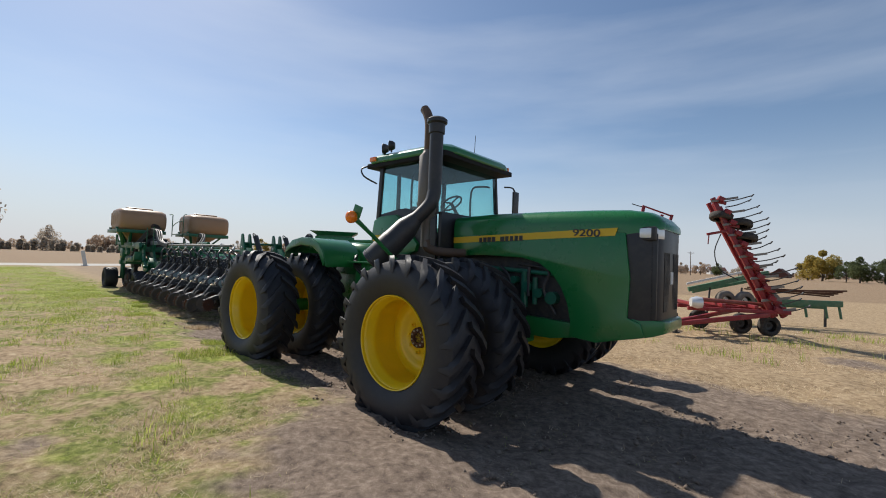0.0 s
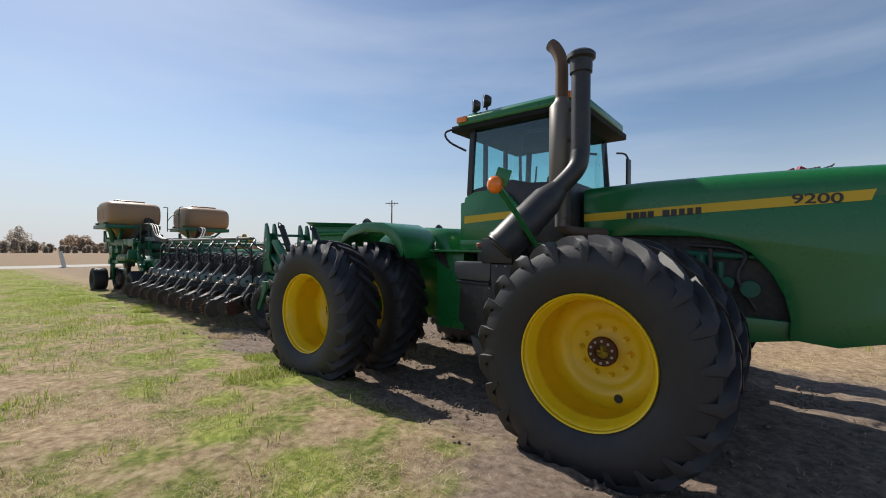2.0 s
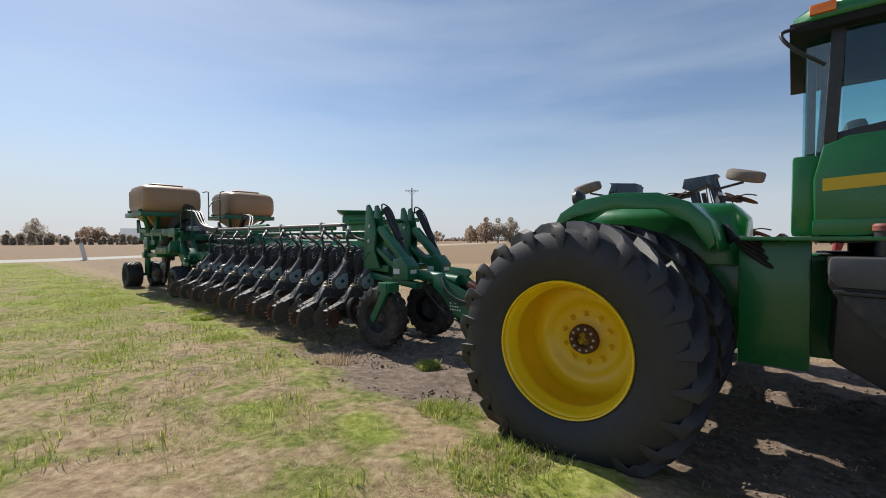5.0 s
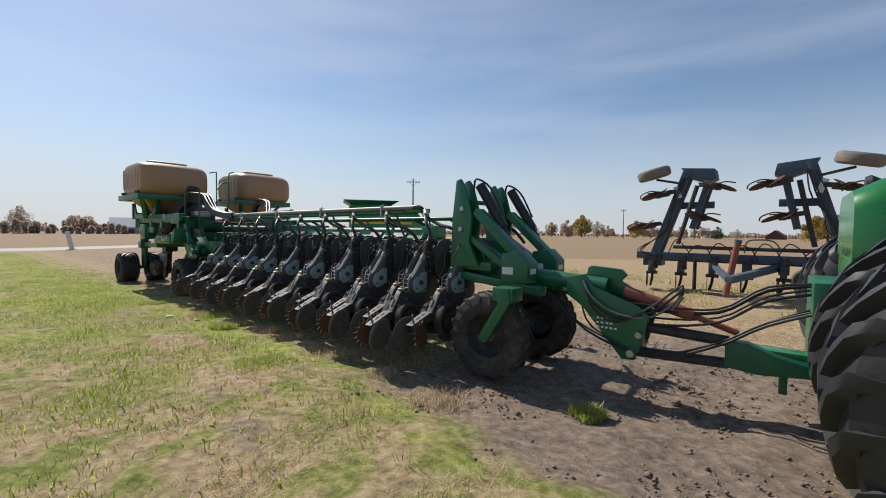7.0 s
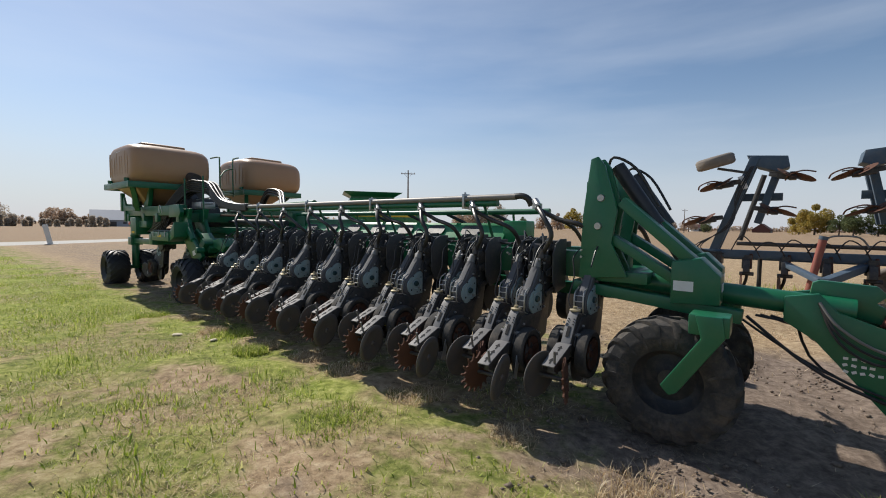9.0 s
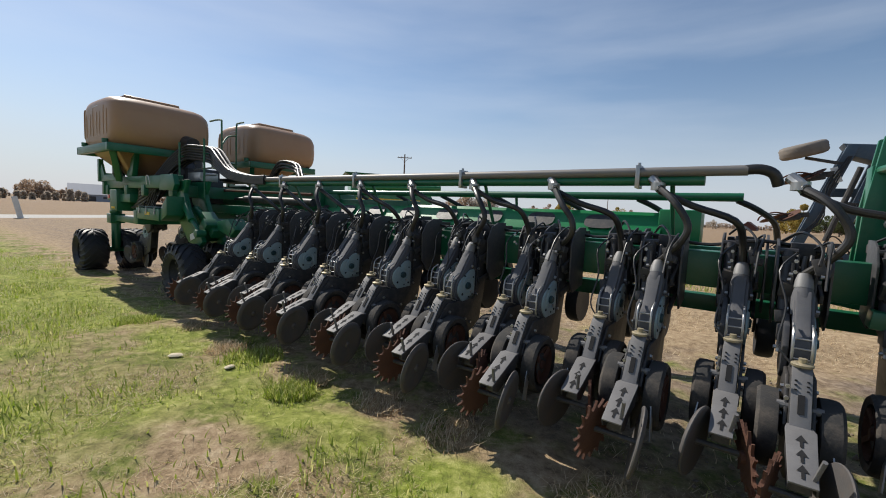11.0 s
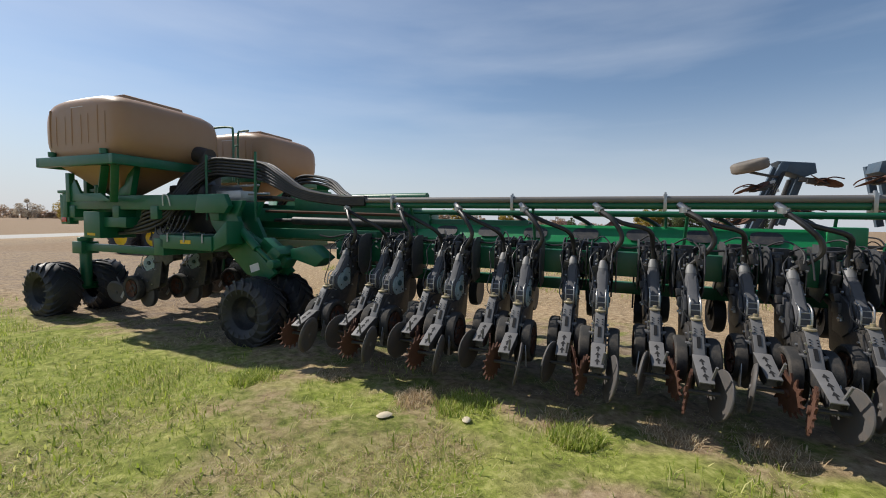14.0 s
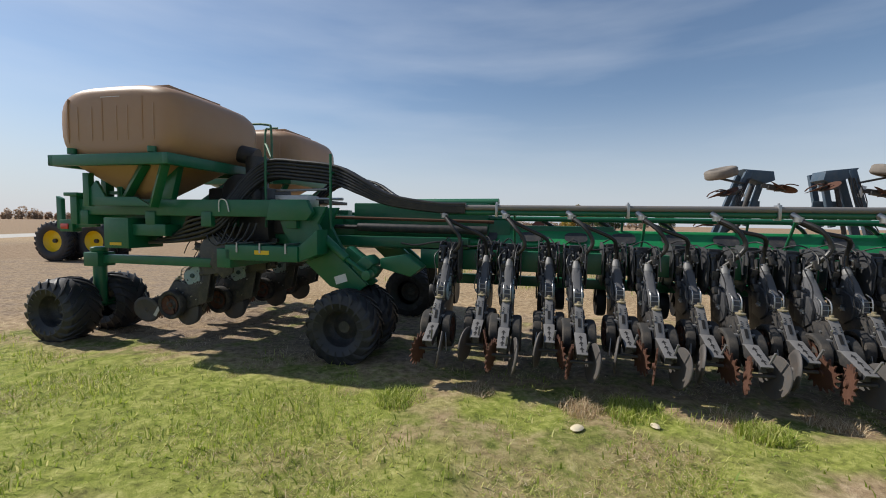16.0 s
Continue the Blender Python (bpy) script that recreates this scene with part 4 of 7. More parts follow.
drive = [(-0.17, 0.74), (0.02, 0.70), (0.13, 0.78), (0.15, 0.95), (0.08, 1.08), (-0.06, 1.14), (-0.18, 1.06)]
U_DRIVE = mesh_of("drive_plate", Geo().prism(drive, 0.050, 0.078, "x").box((0.03, 0.14, 0.12), (0.085, -0.08, 1.0)), CHEEK, 0.008)
star = [(0.0 + (0.042 if k % 2 else 0.026) * math.cos(k * 0.6283), 0.90 + (0.042 if k % 2 else 0.026) * math.sin(k * 0.6283)) for k in range(10)]
U_STAR = mesh_of("drive_nut", Geo().prism(star, 0.078, 0.098, "x").lathe([(0.001, 0.112), (0.014, 0.112), (0.016, 0.095)], (0, 0.0, 0.90), "x", 8), STEEL, 0.003)
U_NECK = mesh_of("neck", Geo().tube([(0, -0.03, 1.14), (0, -0.075, 1.26), (0, -0.11, 1.34)], 0.04, 14, [0.052, 0.054, 0.040]), METER_CASE, smooth=60)
U_COLLAR = mesh_of("neck_collar", Geo().tube([(0, -0.105, 1.325), (0, -0.125, 1.375), (0, -0.15, 1.42)], 0.042, 12, [0.046, 0.043, 0.032]), COLLAR)
U_RAIL = mesh_of("meter_bracket", Geo().tube([(-0.04, 0.16, 0.82), (-0.04, 0.225, 0.86), (-0.04, 0.215, 1.05), (-0.04, 0.12, 1.11)], 0.007, 6).tube([(0.04, 0.16, 0.82), (0.04, 0.225, 0.86), (0.04, 0.215, 1.05), (0.04, 0.12, 1.11)], 0.007, 6).rod((-0.045, 0.222, 0.90), (0.045, 0.222, 0.90), 0.006).rod((-0.045, 0.226, 0.97), (0.045, 0.226, 0.97), 0.006).rod((-0.045, 0.205, 1.03), (0.045, 0.205, 1.03), 0.006), STEEL)
U_GAUGE = mesh_of("gauge_wheel", Geo().lathe([(0.03, 0.02), (0.07, 0.02), (0.10, -0.005), (0.135, 0.0), (0.15, 0.035), (0.185, 0.045), (0.200, 0.03), (0.204, 0.0), (0.200, -0.045), (0.16, -0.05), (0.15, -0.03), (0.03, -0.02), (0.03, 0.02)], axis="x", n=26), RUBBER_DUSTY)
U_GHUB = mesh_of("hub", Geo().lathe([(0.001, 0.035), (0.028, 0.035), (0.032, 0.02), (0.06, 0.018), (0.062, 0.0)], axis="x", n=14), RUST)
U_SPOKES = mesh_of("spoke_disc", Geo().lathe([(0.06, 0.012), (0.10, 0.012), (0.13, 0.03), (0.135, 0.04)], axis="x", n=20).beam((0.02, 0.05, 0), (0.035, 0.13, 0), 0.03, 0.012, (1, 0, 0)).beam((0.02, -0.05, 0), (0.035, -0.13, 0), 0.03, 0.012, (1, 0, 0)).beam((0.02, 0, 0.05), (0.035, 0, 0.13), 0.03, 0.012, (1, 0, 0)), RUST)
U_OPENER = mesh_of("opener_disc", Geo().lathe([(0.001, 0.004), (0.20, 0.003), (0.205, 0), (0.20, -0.003), (0.001, -0.004)], axis="x", n=28), DISC)
U_CDISC = mesh_of("closing_disc", Geo().lathe([(0.001, 0.026), (0.018, 0.026), (0.03, 0.012), (0.05, 0.018), (0.135, 0.014), (0.145, 0.020), (0.175, 0.018), (0.190, 0.006), (0.192, 0.0), (0.188, -0.006), (0.15, -0.004), (0.001, -0.002)], axis="x", n=32), DISC)
spike = []
for k in range(16):
    a = 6.28319 * k / 16
    spike += [(0.150 * math.cos(a), 0.150 * math.sin(a)), (0.158 * math.cos(a + 0.12), 0.158 * math.sin(a + 0.12)), (0.205 * math.cos(a + 0.27), 0.205 * math.sin(a + 0.27)), (0.200 * math.cos(a + 0.31), 0.200 * math.sin(a + 0.31)), (0.165 * math.cos(a + 0.30), 0.165 * math.sin(a + 0.30))]
U_SPIKE = mesh_of("spiked_wheel", Geo().prism(spike, -0.008, 0.008, "x").lathe([(0.001, 0.03), (0.035, 0.03), (0.04, 0.0)], axis="x", n=12), RUST)
U_LINK = mesh_of("closing_link", Geo().prism([(-0.10, 0.79), (0.155, 0.825), (0.20, 0.79), (0.345, 0.575), (0.335, 0.50), (0.26, 0.47), (0.12, 0.60)], -0.044, 0.044, "x"), GUNMETAL, 0.008)
U_STRIP = mesh_of("slotted_strip", Geo().prism([(0.13, 0.842), (0.165, 0.846), (0.205, 0.812), (0.352, 0.596), (0.345, 0.588), (0.198, 0.802), (0.160, 0.834), (0.13, 0.832)], -0.040, 0.040, "x"), CASTING, 0.002)
U_KNOB = mesh_of("knob", Geo().lathe([(0.046, 0), (0.048, 0.012), (0.036, 0.018), (0.018, 0.018), (0.018, 0.040), (0.001, 0.042)], (0, 0.145, 0.846), "z", 12), BRASS)
g = Geo().beam((0, 0.262, 0.732), (0, 0.315, 0.6545), 0.026, 0.006, (0, 0.83, 0.56))
for i in (-1, 1):
    for j in range(3):
        g.box((0.011, 0.004, 0.013), (i * 0.024, 0.222 + j * 0.013, 0.790 - j * 0.0195), (-56, 0, 0))
U_SLOT = mesh_of("slot", g, LINING)
U_ARM = mesh_of("closing_arm", Geo().add([(-0.048, 0.325, 0.602), (0.048, 0.325, 0.602), (-0.058, 0.395, 0.598), (0.058, 0.395, 0.598), (-0.050, 0.665, 0.437), (0.050, 0.665, 0.437), (-0.048, 0.325, 0.592), (0.048, 0.325, 0.592), (-0.058, 0.393, 0.588), (0.058, 0.393, 0.588), (-0.050, 0.660, 0.428), (0.050, 0.660, 0.428)],
                                           [(0, 1, 3, 2), (2, 3, 5, 4), (6, 8, 9, 7), (8, 10, 11, 9), (0, 6, 7, 1), (4, 5, 11, 10), (0, 2, 8, 6), (2, 4, 10, 8), (1, 7, 9, 3), (3, 9, 11, 5)]), CASTING, 0.002)
skirt = [(0.34, 0.588), (0.395, 0.586), (0.66, 0.427), (0.645, 0.40), (0.57, 0.385), (0.46, 0.46), (0.36, 0.48)]
U_SKIRT = mesh_of("arm_skirt", Geo().prism(skirt, -0.050, -0.042, "x").prism(skirt, 0.042, 0.050, "x").box((0.08, 0.04, 0.05), (0, 0.56, 0.40)), GUNMETAL, 0.003)
g = Geo()
for k in range(3):
    y_ = 0.425 + k * 0.075
    zt, zt2, zt3 = (0.598 - (v - 0.395) * 0.5963 + 0.0035 for v in (y_, y_ + 0.034, y_ + 0.066))
    g.add([(0, y_, zt), (0.022, y_ + 0.034, zt2), (-0.022, y_ + 0.034, zt2)], [(0, 1, 2)])
    g.add([(0.006, y_ + 0.030, zt2 + 0.003), (0.006, y_ + 0.066, zt3), (-0.006, y_ + 0.066, zt3), (-0.006, y_ + 0.030, zt2 + 0.003)], [(0, 1, 2, 3)])
U_ARROW = mesh_of("arrow_slot", g, LINING)
rr = random.Random(2)
g = Geo()
for k in range(9):
    g.box((rr.uniform(0.03, 0.07), rr.uniform(0.03, 0.09), rr.uniform(0.04, 0.12)), (rr.uniform(-0.09, 0.09), rr.uniform(-0.55, -0.22), rr.uniform(0.95, 1.42)), (rr.uniform(-20, 20), rr.uniform(-20, 20), 0))
for k in range(4):
    g.rod((rr.uniform(-0.1, 0.1), rr.uniform(-0.5, -0.2), 1.38), (rr.uniform(-0.1, 0.1), rr.uniform(-0.4, -0.1), 0.85), 0.012, 8)
U_CLUTTER = mesh_of("linkage", g, GUNMETAL, 0.004)
g = Geo()
for y_, z_ in ((-0.27, 1.24), (-0.17, 1.28), (-0.30, 1.05), (-0.19, 1.08), (-0.29, 0.82), (-0.18, 0.86), (-0.12, 0.62), (0.02, 0.66), (0.12, 0.72), (0.20, 0.60), (-0.20, 0.58)):
    for sx in (-1, 1):
        g.lathe([(0.001, sx * 0.076), (0.010, sx * 0.076), (0.012, sx * 0.060)], (0, y_, z_), "x", 6)
for z_ in (0.70, 0.76, 1.30, 1.36):
    g.lathe([(0.001, 0.012), (0.010, 0.012), (0.011, 0.0)], (0.054, -0.11 if z_ > 1 else 0.245, z_), "y", 6)
U_BOLTS = mesh_of("bolt_head", g, STEEL)
U_CYL = mesh_of("down_cylinder", Geo().rod((0.075, -0.40, 1.40), (0.075, -0.30, 1.05), 0.032, 12).rod((0.075, -0.30, 1.05), (0.075, -0.26, 0.90), 0.014, 8).rod((0.03, -0.40, 1.40), (0.12, -0.40, 1.40), 0.02, 8), BLACK)
U_WIRE = mesh_of("wiring", Geo().tube([(0.05, -0.2, 1.40), (0.12, -0.1, 1.30), (0.08, -0.02, 1.12), (0.10, 0.05, 0.92), (0.02, 0.10, 0.82)], 0.006, 6).tube([(-0.05, -0.5, 1.42), (-0.10, -0.3, 1.47), (-0.08, -0.12, 1.38), (-0.07, -0.02, 1.22)], 0.007, 6).tube([(0.1, -0.62, 1.46), (0.02, -0.4, 1.52), (-0.06, -0.25, 1.44), (-0.05, -0.18, 1.34)], 0.008, 6), HOSE)
U_PIVOT = mesh_of("pivot", Geo().rod((-0.09, 0.24, 0.66), (0.09, 0.24, 0.66), 0.020, 10), CASTING)
U_AXLE = mesh_of("closing_axle", Geo().rod((-0.12, 0.555, 0.345), (0.12, 0.555, 0.345), 0.016, 8), GUNMETAL)
U_HANDLE = mesh_of("handle", Geo().tube([(-0.03, 0.60, 0.42), (-0.04, 0.635, 0.475), (-0.055, 0.69, 0.56)], 0.010, 8), CASTING)
U_SCRAPER = mesh_of("scraper", Geo().beam((0.12, 0.30, 0.55), (0.15, 0.42, 0.33), 0.006, 0.05, (0, 1, 0.3)), STEEL)
U_COULTER = mesh_of("coulter", Geo().lathe([(0.001, 0.062), (0.06, 0.062), (0.08, 0.045), (0.15, 0.045), (0.19, 0.058), (0.2, 0.03), (0.2, -0.03), (0.19, -0.058), (0.001, -0.05)], axis="x", n=24), RUBBER)
U_CARM = mesh_of("coulter_arm", Geo().beam((0.0, 0, 0.1), (0.0, 0.12, 0.45), 0.10, 0.10).beam((0.075, 0, 0), (0.075, 0.12, 0.45), 0.02, 0.06), GUNMETAL, 0.006)


def row_unit(m, flip=1, tilt=0.0):
    u = part("row_unit", U_FRAME, None, planter, "row unit with pale grey seed meter and spiked closing wheel", at=m)
    for nm, me in (("mount", U_MOUNT), ("spring", U_SPRING), ("linkage", U_CLUTTER), ("bolt_head", U_BOLTS), ("wiring", U_WIRE), ("pivot", U_PIVOT), ("down_cylinder", U_CYL), ("closing_link", U_LINK), ("slotted_strip", U_STRIP), ("knob", U_KNOB), ("slot", U_SLOT)):
        ob = part(nm, me, None, u)
        if nm == "bolt_head":
            tagged(ob, kind="stuff")
    for nm, me in (("seed_meter", U_METER), ("meter_cover", U_COVER), ("meter_hub", U_HUB), ("cover_holes", U_HOLES), ("drive_plate", U_DRIVE), ("drive_nut", U_STAR), ("neck", U_NECK), ("neck_collar", U_COLLAR), ("meter_bracket", U_RAIL)):
        part(nm, me, None, u, at=pose(0, -0.14, 0.14) @ Matrix.Diagonal((1, 0.92, 0.80, 1)))
    for sx in (-1, 1):
        part("side_cheek", U_CHEEK, None, u, at=pose(sx * 0.125, 0, 0))
        part("opener_disc", U_OPENER, None, u, at=pose(sx * 0.02, 0.0, 0.40, 0, 0, sx * 4))
        turn = pose(sx * 0.125, 0.15, 0.50, 0, 0, 0 if sx > 0 else 180)
        part("gauge_wheel", U_GAUGE, None, u, at=turn)
        part("hub", U_GHUB, None, u, at=turn)
        part("spoke_disc", U_SPOKES, None, u, at=turn @ pose(0, 0, 0, random.uniform(0, 120)))
    lift = Matrix.Translation((0, 0.33, 0.57)) @ pose(0, 0, 0, tilt + 10) @ Matrix.Translation((0, -0.33, -0.57))
    for nm, me in (("closing_arm", U_ARM), ("arm_skirt", U_SKIRT), ("arrow_slot", U_ARROW), ("handle", U_HANDLE), ("closing_axle", U_AXLE)):
        part(nm, me, None, u, at=lift)
    part("scraper", U_SCRAPER, None, u, at=Matrix.Diagonal((-flip, 1, 1, 1)))
    part("closing_disc", U_CDISC, None, u, at=lift @ pose(-0.105 * flip, 0.555, 0.345, 0, 8 * flip, (192 if flip > 0 else -12)))
    part("spiked_wheel", U_SPIKE, None, u, at=lift @ pose(0.11 * flip, 0.56, 0.34, random.uniform(0, 30), -8 * flip, -14 * flip) @ Matrix.Scale(0.86, 4))
    return u


random.seed(7)
PITCH = 0.762
for k in range(9):
    row_unit(pose(k * PITCH, 0, 0), 1, random.uniform(-4, 3))
for k in range(-1, 8):
    row_unit(pose(k * PITCH + 0.30, -0.20, 0.02), -1, random.uniform(-4, 3))
for xx, yy in ((9.83, -0.19), (9.50, -0.70), (9.78, -1.12), (9.48, -1.70), (9.45, -2.42)):
    row_unit(pose(xx, yy, 0.0, 0, 0, -90), 1, random.uniform(-3, 6))
for k in range(9):
    for dx, y0, z0 in ((0.12, -1.32, 0.70), (0.36, -1.18, 0.68)):
        at = pose(k * PITCH + dx, y0, z0, -14, 0, random.uniform(-4, 4))
        c = part("coulter", U_COULTER, None, planter, "black wheel hanging under the toolbar", at=at)
        part("coulter_arm", U_CARM, None, c)

# the folded wing: toolbars, air pipes, hoses
part_p("toolbar", Geo().span(-0.72, 6.55, -0.86, -0.66, 1.09, 1.35), GREEN_IMP, "dark green square toolbar", 0.012)
part_p("lower_bar", Geo().span(-0.7, 6.3, -1.10, -0.98, 0.86, 0.99), GREEN_IMP, "green lower bar", 0.01)
part_p("wing_beam", Geo().prism([(-1.44, 1.38), (-1.16, 1.38), (-1.16, 1.42), (-1.34, 1.63), (-1.44, 1.63)], 0.92, 6.4, "x"), GREEN_BEAM, "green wing beam with oval cutouts", 0.01)
for k in range(8):
    xx = 1.45 + k * 0.61
    poly = [(xx + 0.15 * math.copysign(abs(math.cos(a)) ** 0.6, math.cos(a)), 1.495 + 0.065 * math.copysign(abs(math.sin(a)) ** 0.6, math.sin(a))) for a in np.linspace(0, 6.0, 18)]
    g = Geo()
    g.add([(x, -1.25 - (z - 1.525) * 0.857 + 0.004, z + 0.033) for x, z in poly], [tuple(range(18))])
    part_p("beam_cutout", g, GUNMETAL, "dark oval cutout")
part_p("beam_end", Geo().span(0.62, 0.95, -1.46, -1.22, 1.36, 1.66), GREEN_BEAM, "", 0.02)
part_p("air_pipe", Geo().rod((0.32, -0.40, 1.895), (6.35, -0.40, 1.895), 0.034, 14), PIPE, "dull grey air manifold pipe")
part_p("air_pipe", Geo().rod((0.55, -0.42, 1.835), (6.2, -0.42, 1.835), 0.036, 14), GREEN_IMP, "green air manifold pipe")
part_p("air_pipe", Geo().rod((0.35, -1.30, 1.775), (6.2, -1.30, 1.775), 0.036, 14), GREEN_IMP, "green air manifold pipe")
part_p("pipe_end", Geo().tube([(0.36, -0.40, 1.895), (0.26, -0.40, 1.90), (0.19, -0.41, 1.87), (0.16, -0.43, 1.80)], 0.032, 12), HOSE, "black rubber pipe end")
for xx in (0.75, 2.3, 3.8, 5.3):
    part_p("pipe_post", Geo().rod((xx, -0.72, 1.34), (xx, -0.45, 1.85), 0.016, 8), GREEN_IMP)
    part_p("pipe_post", Geo().rod((xx + 0.1, -1.34, 1.60), (xx + 0.1, -1.30, 1.78), 0.016, 8), GREEN_IMP)
    part_p("pipe_clamp", Geo().span(xx + 0.2, xx + 0.23, -0.47, -0.36, 1.78, 1.945).rod((xx + 0.215, -0.40, 1.92), (xx + 0.215, -0.40, 1.965), 0.012), STEEL, "", 0.004)
for k in range(-1, 9):
    fx = 0.09 + k * PITCH
    if k >= 0:
        part_p("hose_fitting", Geo().tube([(fx + 0.02, -0.40, 1.85), (fx - 0.02, -0.37, 1.81), (fx - 0.05, -0.33, 1.77)], 0.034, 10).lathe([(0.048, 0), (0.048, 0.05)], (fx - 0.03, -0.355, 1.765), "z", 12), STEEL, "bright metal hose fitting")
        wob = random.uniform(-0.03, 0.03)
        part_p("seed_hose", Geo().tube([(fx - 0.04, -0.34, 1.78), (fx - 0.16, -0.22, 1.67 + wob), (fx - 0.25, -0.20, 1.53), (fx - 0.22 + wob, -0.21, 1.41), (fx - 0.09, -0.29, 1.275)], 0.023, 10), HOSE, "ribbed black seed hose")
    if k < 8:
        bx = k * PITCH + 0.30
        part_p("seed_hose", Geo().tube([(max(fx, 0.09) - 0.04 + (0.76 if k >= 0 else 0.0), -0.36, 1.76), (bx + 0.30 if k >= 0 else bx + 0.3, -0.36, 1.66), (bx + 0.06, -0.36, 1.57 + random.uniform(-0.03, 0.03)), (bx + 0.01, -0.46, 1.44), (bx, -0.48, 1.30)], 0.023, 10), HOSE, "ribbed black seed hose")
    part_p("seed_hose", Geo().tube([(fx + 0.3, -1.30, 1.75), (fx + 0.16, -1.36, 1.68), (fx + 0.04, -1.5, 1.58), (fx, -1.7, 1.42)], 0.024, 8), HOSE, "black seed hose")
for k in range(9):
    part_p("hydraulic_line", Geo().tube([(k * PITCH - 0.1, -0.62, 1.40 + 0.03 * math.sin(k)), (k * PITCH + 0.2, -0.58, 1.45), (k * PITCH + 0.5, -0.62, 1.40), (k * PITCH + 0.72, -0.64, 1.42)], 0.012, 6), HOSE)
part_p("far_toolbar", Geo().span(-0.3, 6.2, -2.15, -1.97, 1.09, 1.33), GREEN_IMP, "green toolbar of other wing", 0.01)

# lift towers over the tongue wheels
mast = [(-0.60, 2.20), (-0.66, 2.22), (-0.72, 2.14), (-0.84, 1.74), (-0.80, 1.45), (-0.94, 1.16), (-0.52, 1.12), (-0.54, 1.7)]
for dx, dy in ((0.14, -0.36), (0.20, -1.22)):
    tw = part("lift_tower", Geo().prism([(x + dx, z) for x, z in mast], -0.20 + dy, -0.16 + dy).prism([(x + dx, z) for x, z in mast], -0.02 + dy, 0.02 + dy).span(-0.62 + dx, -0.56 + dx, -0.18 + dy, 0 + dy, 1.2, 2.0), GREEN_IMP, planter, "green steel lift tower", 0.008)
    part("brace", Geo().beam((-0.86 + dx, -0.09 + dy, 1.82), (-1.46 + dx, -0.09 + dy, 1.28), 0.17, 0.09), GREEN_IMP, tw, "", 0.01)
    part("brace", Geo().beam((-0.74 + dx, -0.09 + dy, 1.52), (-1.40 + dx, -0.09 + dy, 1.10), 0.15, 0.08), GREEN_IMP, tw, "", 0.01)
    part("front_box", Geo().prism([(-1.28 + dx, 1.32), (-1.48 + dx, 1.36), (-1.62 + dx, 1.22), (-1.62 + dx, 1.0), (-1.28 + dx, 0.98)], -0.21 + dy, 0.04 + dy), GREEN_IMP, tw, "", 0.012)
    part("sticker", Geo().span(-1.44 + dx, -1.30 + dx, 0.041 + dy, 0.0445 + dy, 1.09, 1.17), WHITE, tw, "white warning sticker")
    part("sticker", Geo().span(-1.624 + dx, -1.621 + dx, -0.15 + dy, -0.02 + dy, 1.10, 1.16), WHITE, tw, "white warning sticker")
    part("bolt_head", Geo().lathe([(0.001, 0.04), (0.03, 0.04), (0.035, 0.02)], (-0.70 + dx, dy, 1.85), "y", 10).lathe([(0.001, 0.04), (0.03, 0.04), (0.035, 0.02)], (-0.68 + dx, dy, 1.6), "y", 10), STEEL, tw)
    part("lift_cylinder", Geo().rod((-0.74 + dx, -0.30 + dy, 2.16), (-1.10 + dx, -0.30 + dy, 1.62), 0.065, 16).rod((-1.10 + dx, -0.30 + dy, 1.62), (-1.30 + dx, -0.30 + dy, 1.30), 0.035, 12), BLACK, tw, "black hydraulic cylinder")
    part("cylinder_hose", Geo().tube([(-0.66 + dx, -0.28 + dy, 2.12), (-0.72 + dx, -0.24 + dy, 2.24), (-0.92 + dx, -0.26 + dy, 2.12), (-1.12 + dx, -0.24 + dy, 1.78)], 0.013, 8), HOSE, tw)
    part("base_rail", Geo().beam((-0.45 + dx, -0.09 + dy, 1.05), (-1.9 + dx * 2, -0.18 + dy * 0.7, 0.92), 0.14, 0.10), GREEN_IMP, tw, "green base rail", 0.01)
part_p("tower_tie", Geo().rod((-0.46, -0.45, 1.95), (-0.40, -1.3, 1.97), 0.03), GREEN_IMP)
part_p("tower_base", Geo().span(-0.95, -0.40, -1.35, -0.40, 1.10, 1.20), GREEN_IMP, "", 0.01)


def implement_wheel(at, R, w, rr, label, face=0, mat_t=RUBBER_DUSTY, lugs=18):
    key = (R, w, rr, mat_t.name)
    if key not in WHEELS:
        WHEELS[key] = (mesh_of("wheel", Geo().lathe([(0.001, 0.03), (0.07, 0.03), (0.09, 0.0), (rr * 0.7, -0.03), (rr * 0.86, 0.0), (rr * 0.95, 0.06), (rr + 0.01, w * 0.36), (rr + 0.02, w * 0.38)], n=26), GUNMETAL, smooth=50), mesh_of("tyre", tyre_geo(R, rr, w, lugs, R * 0.045, R * 0.085, 36), mat_t, smooth=40))
    wm_, tm_ = WHEELS[key]
    wh = part("wheel", wm_, None, planter, label, at=at)
    part("tyre", tm_, None, wh)
    return wh


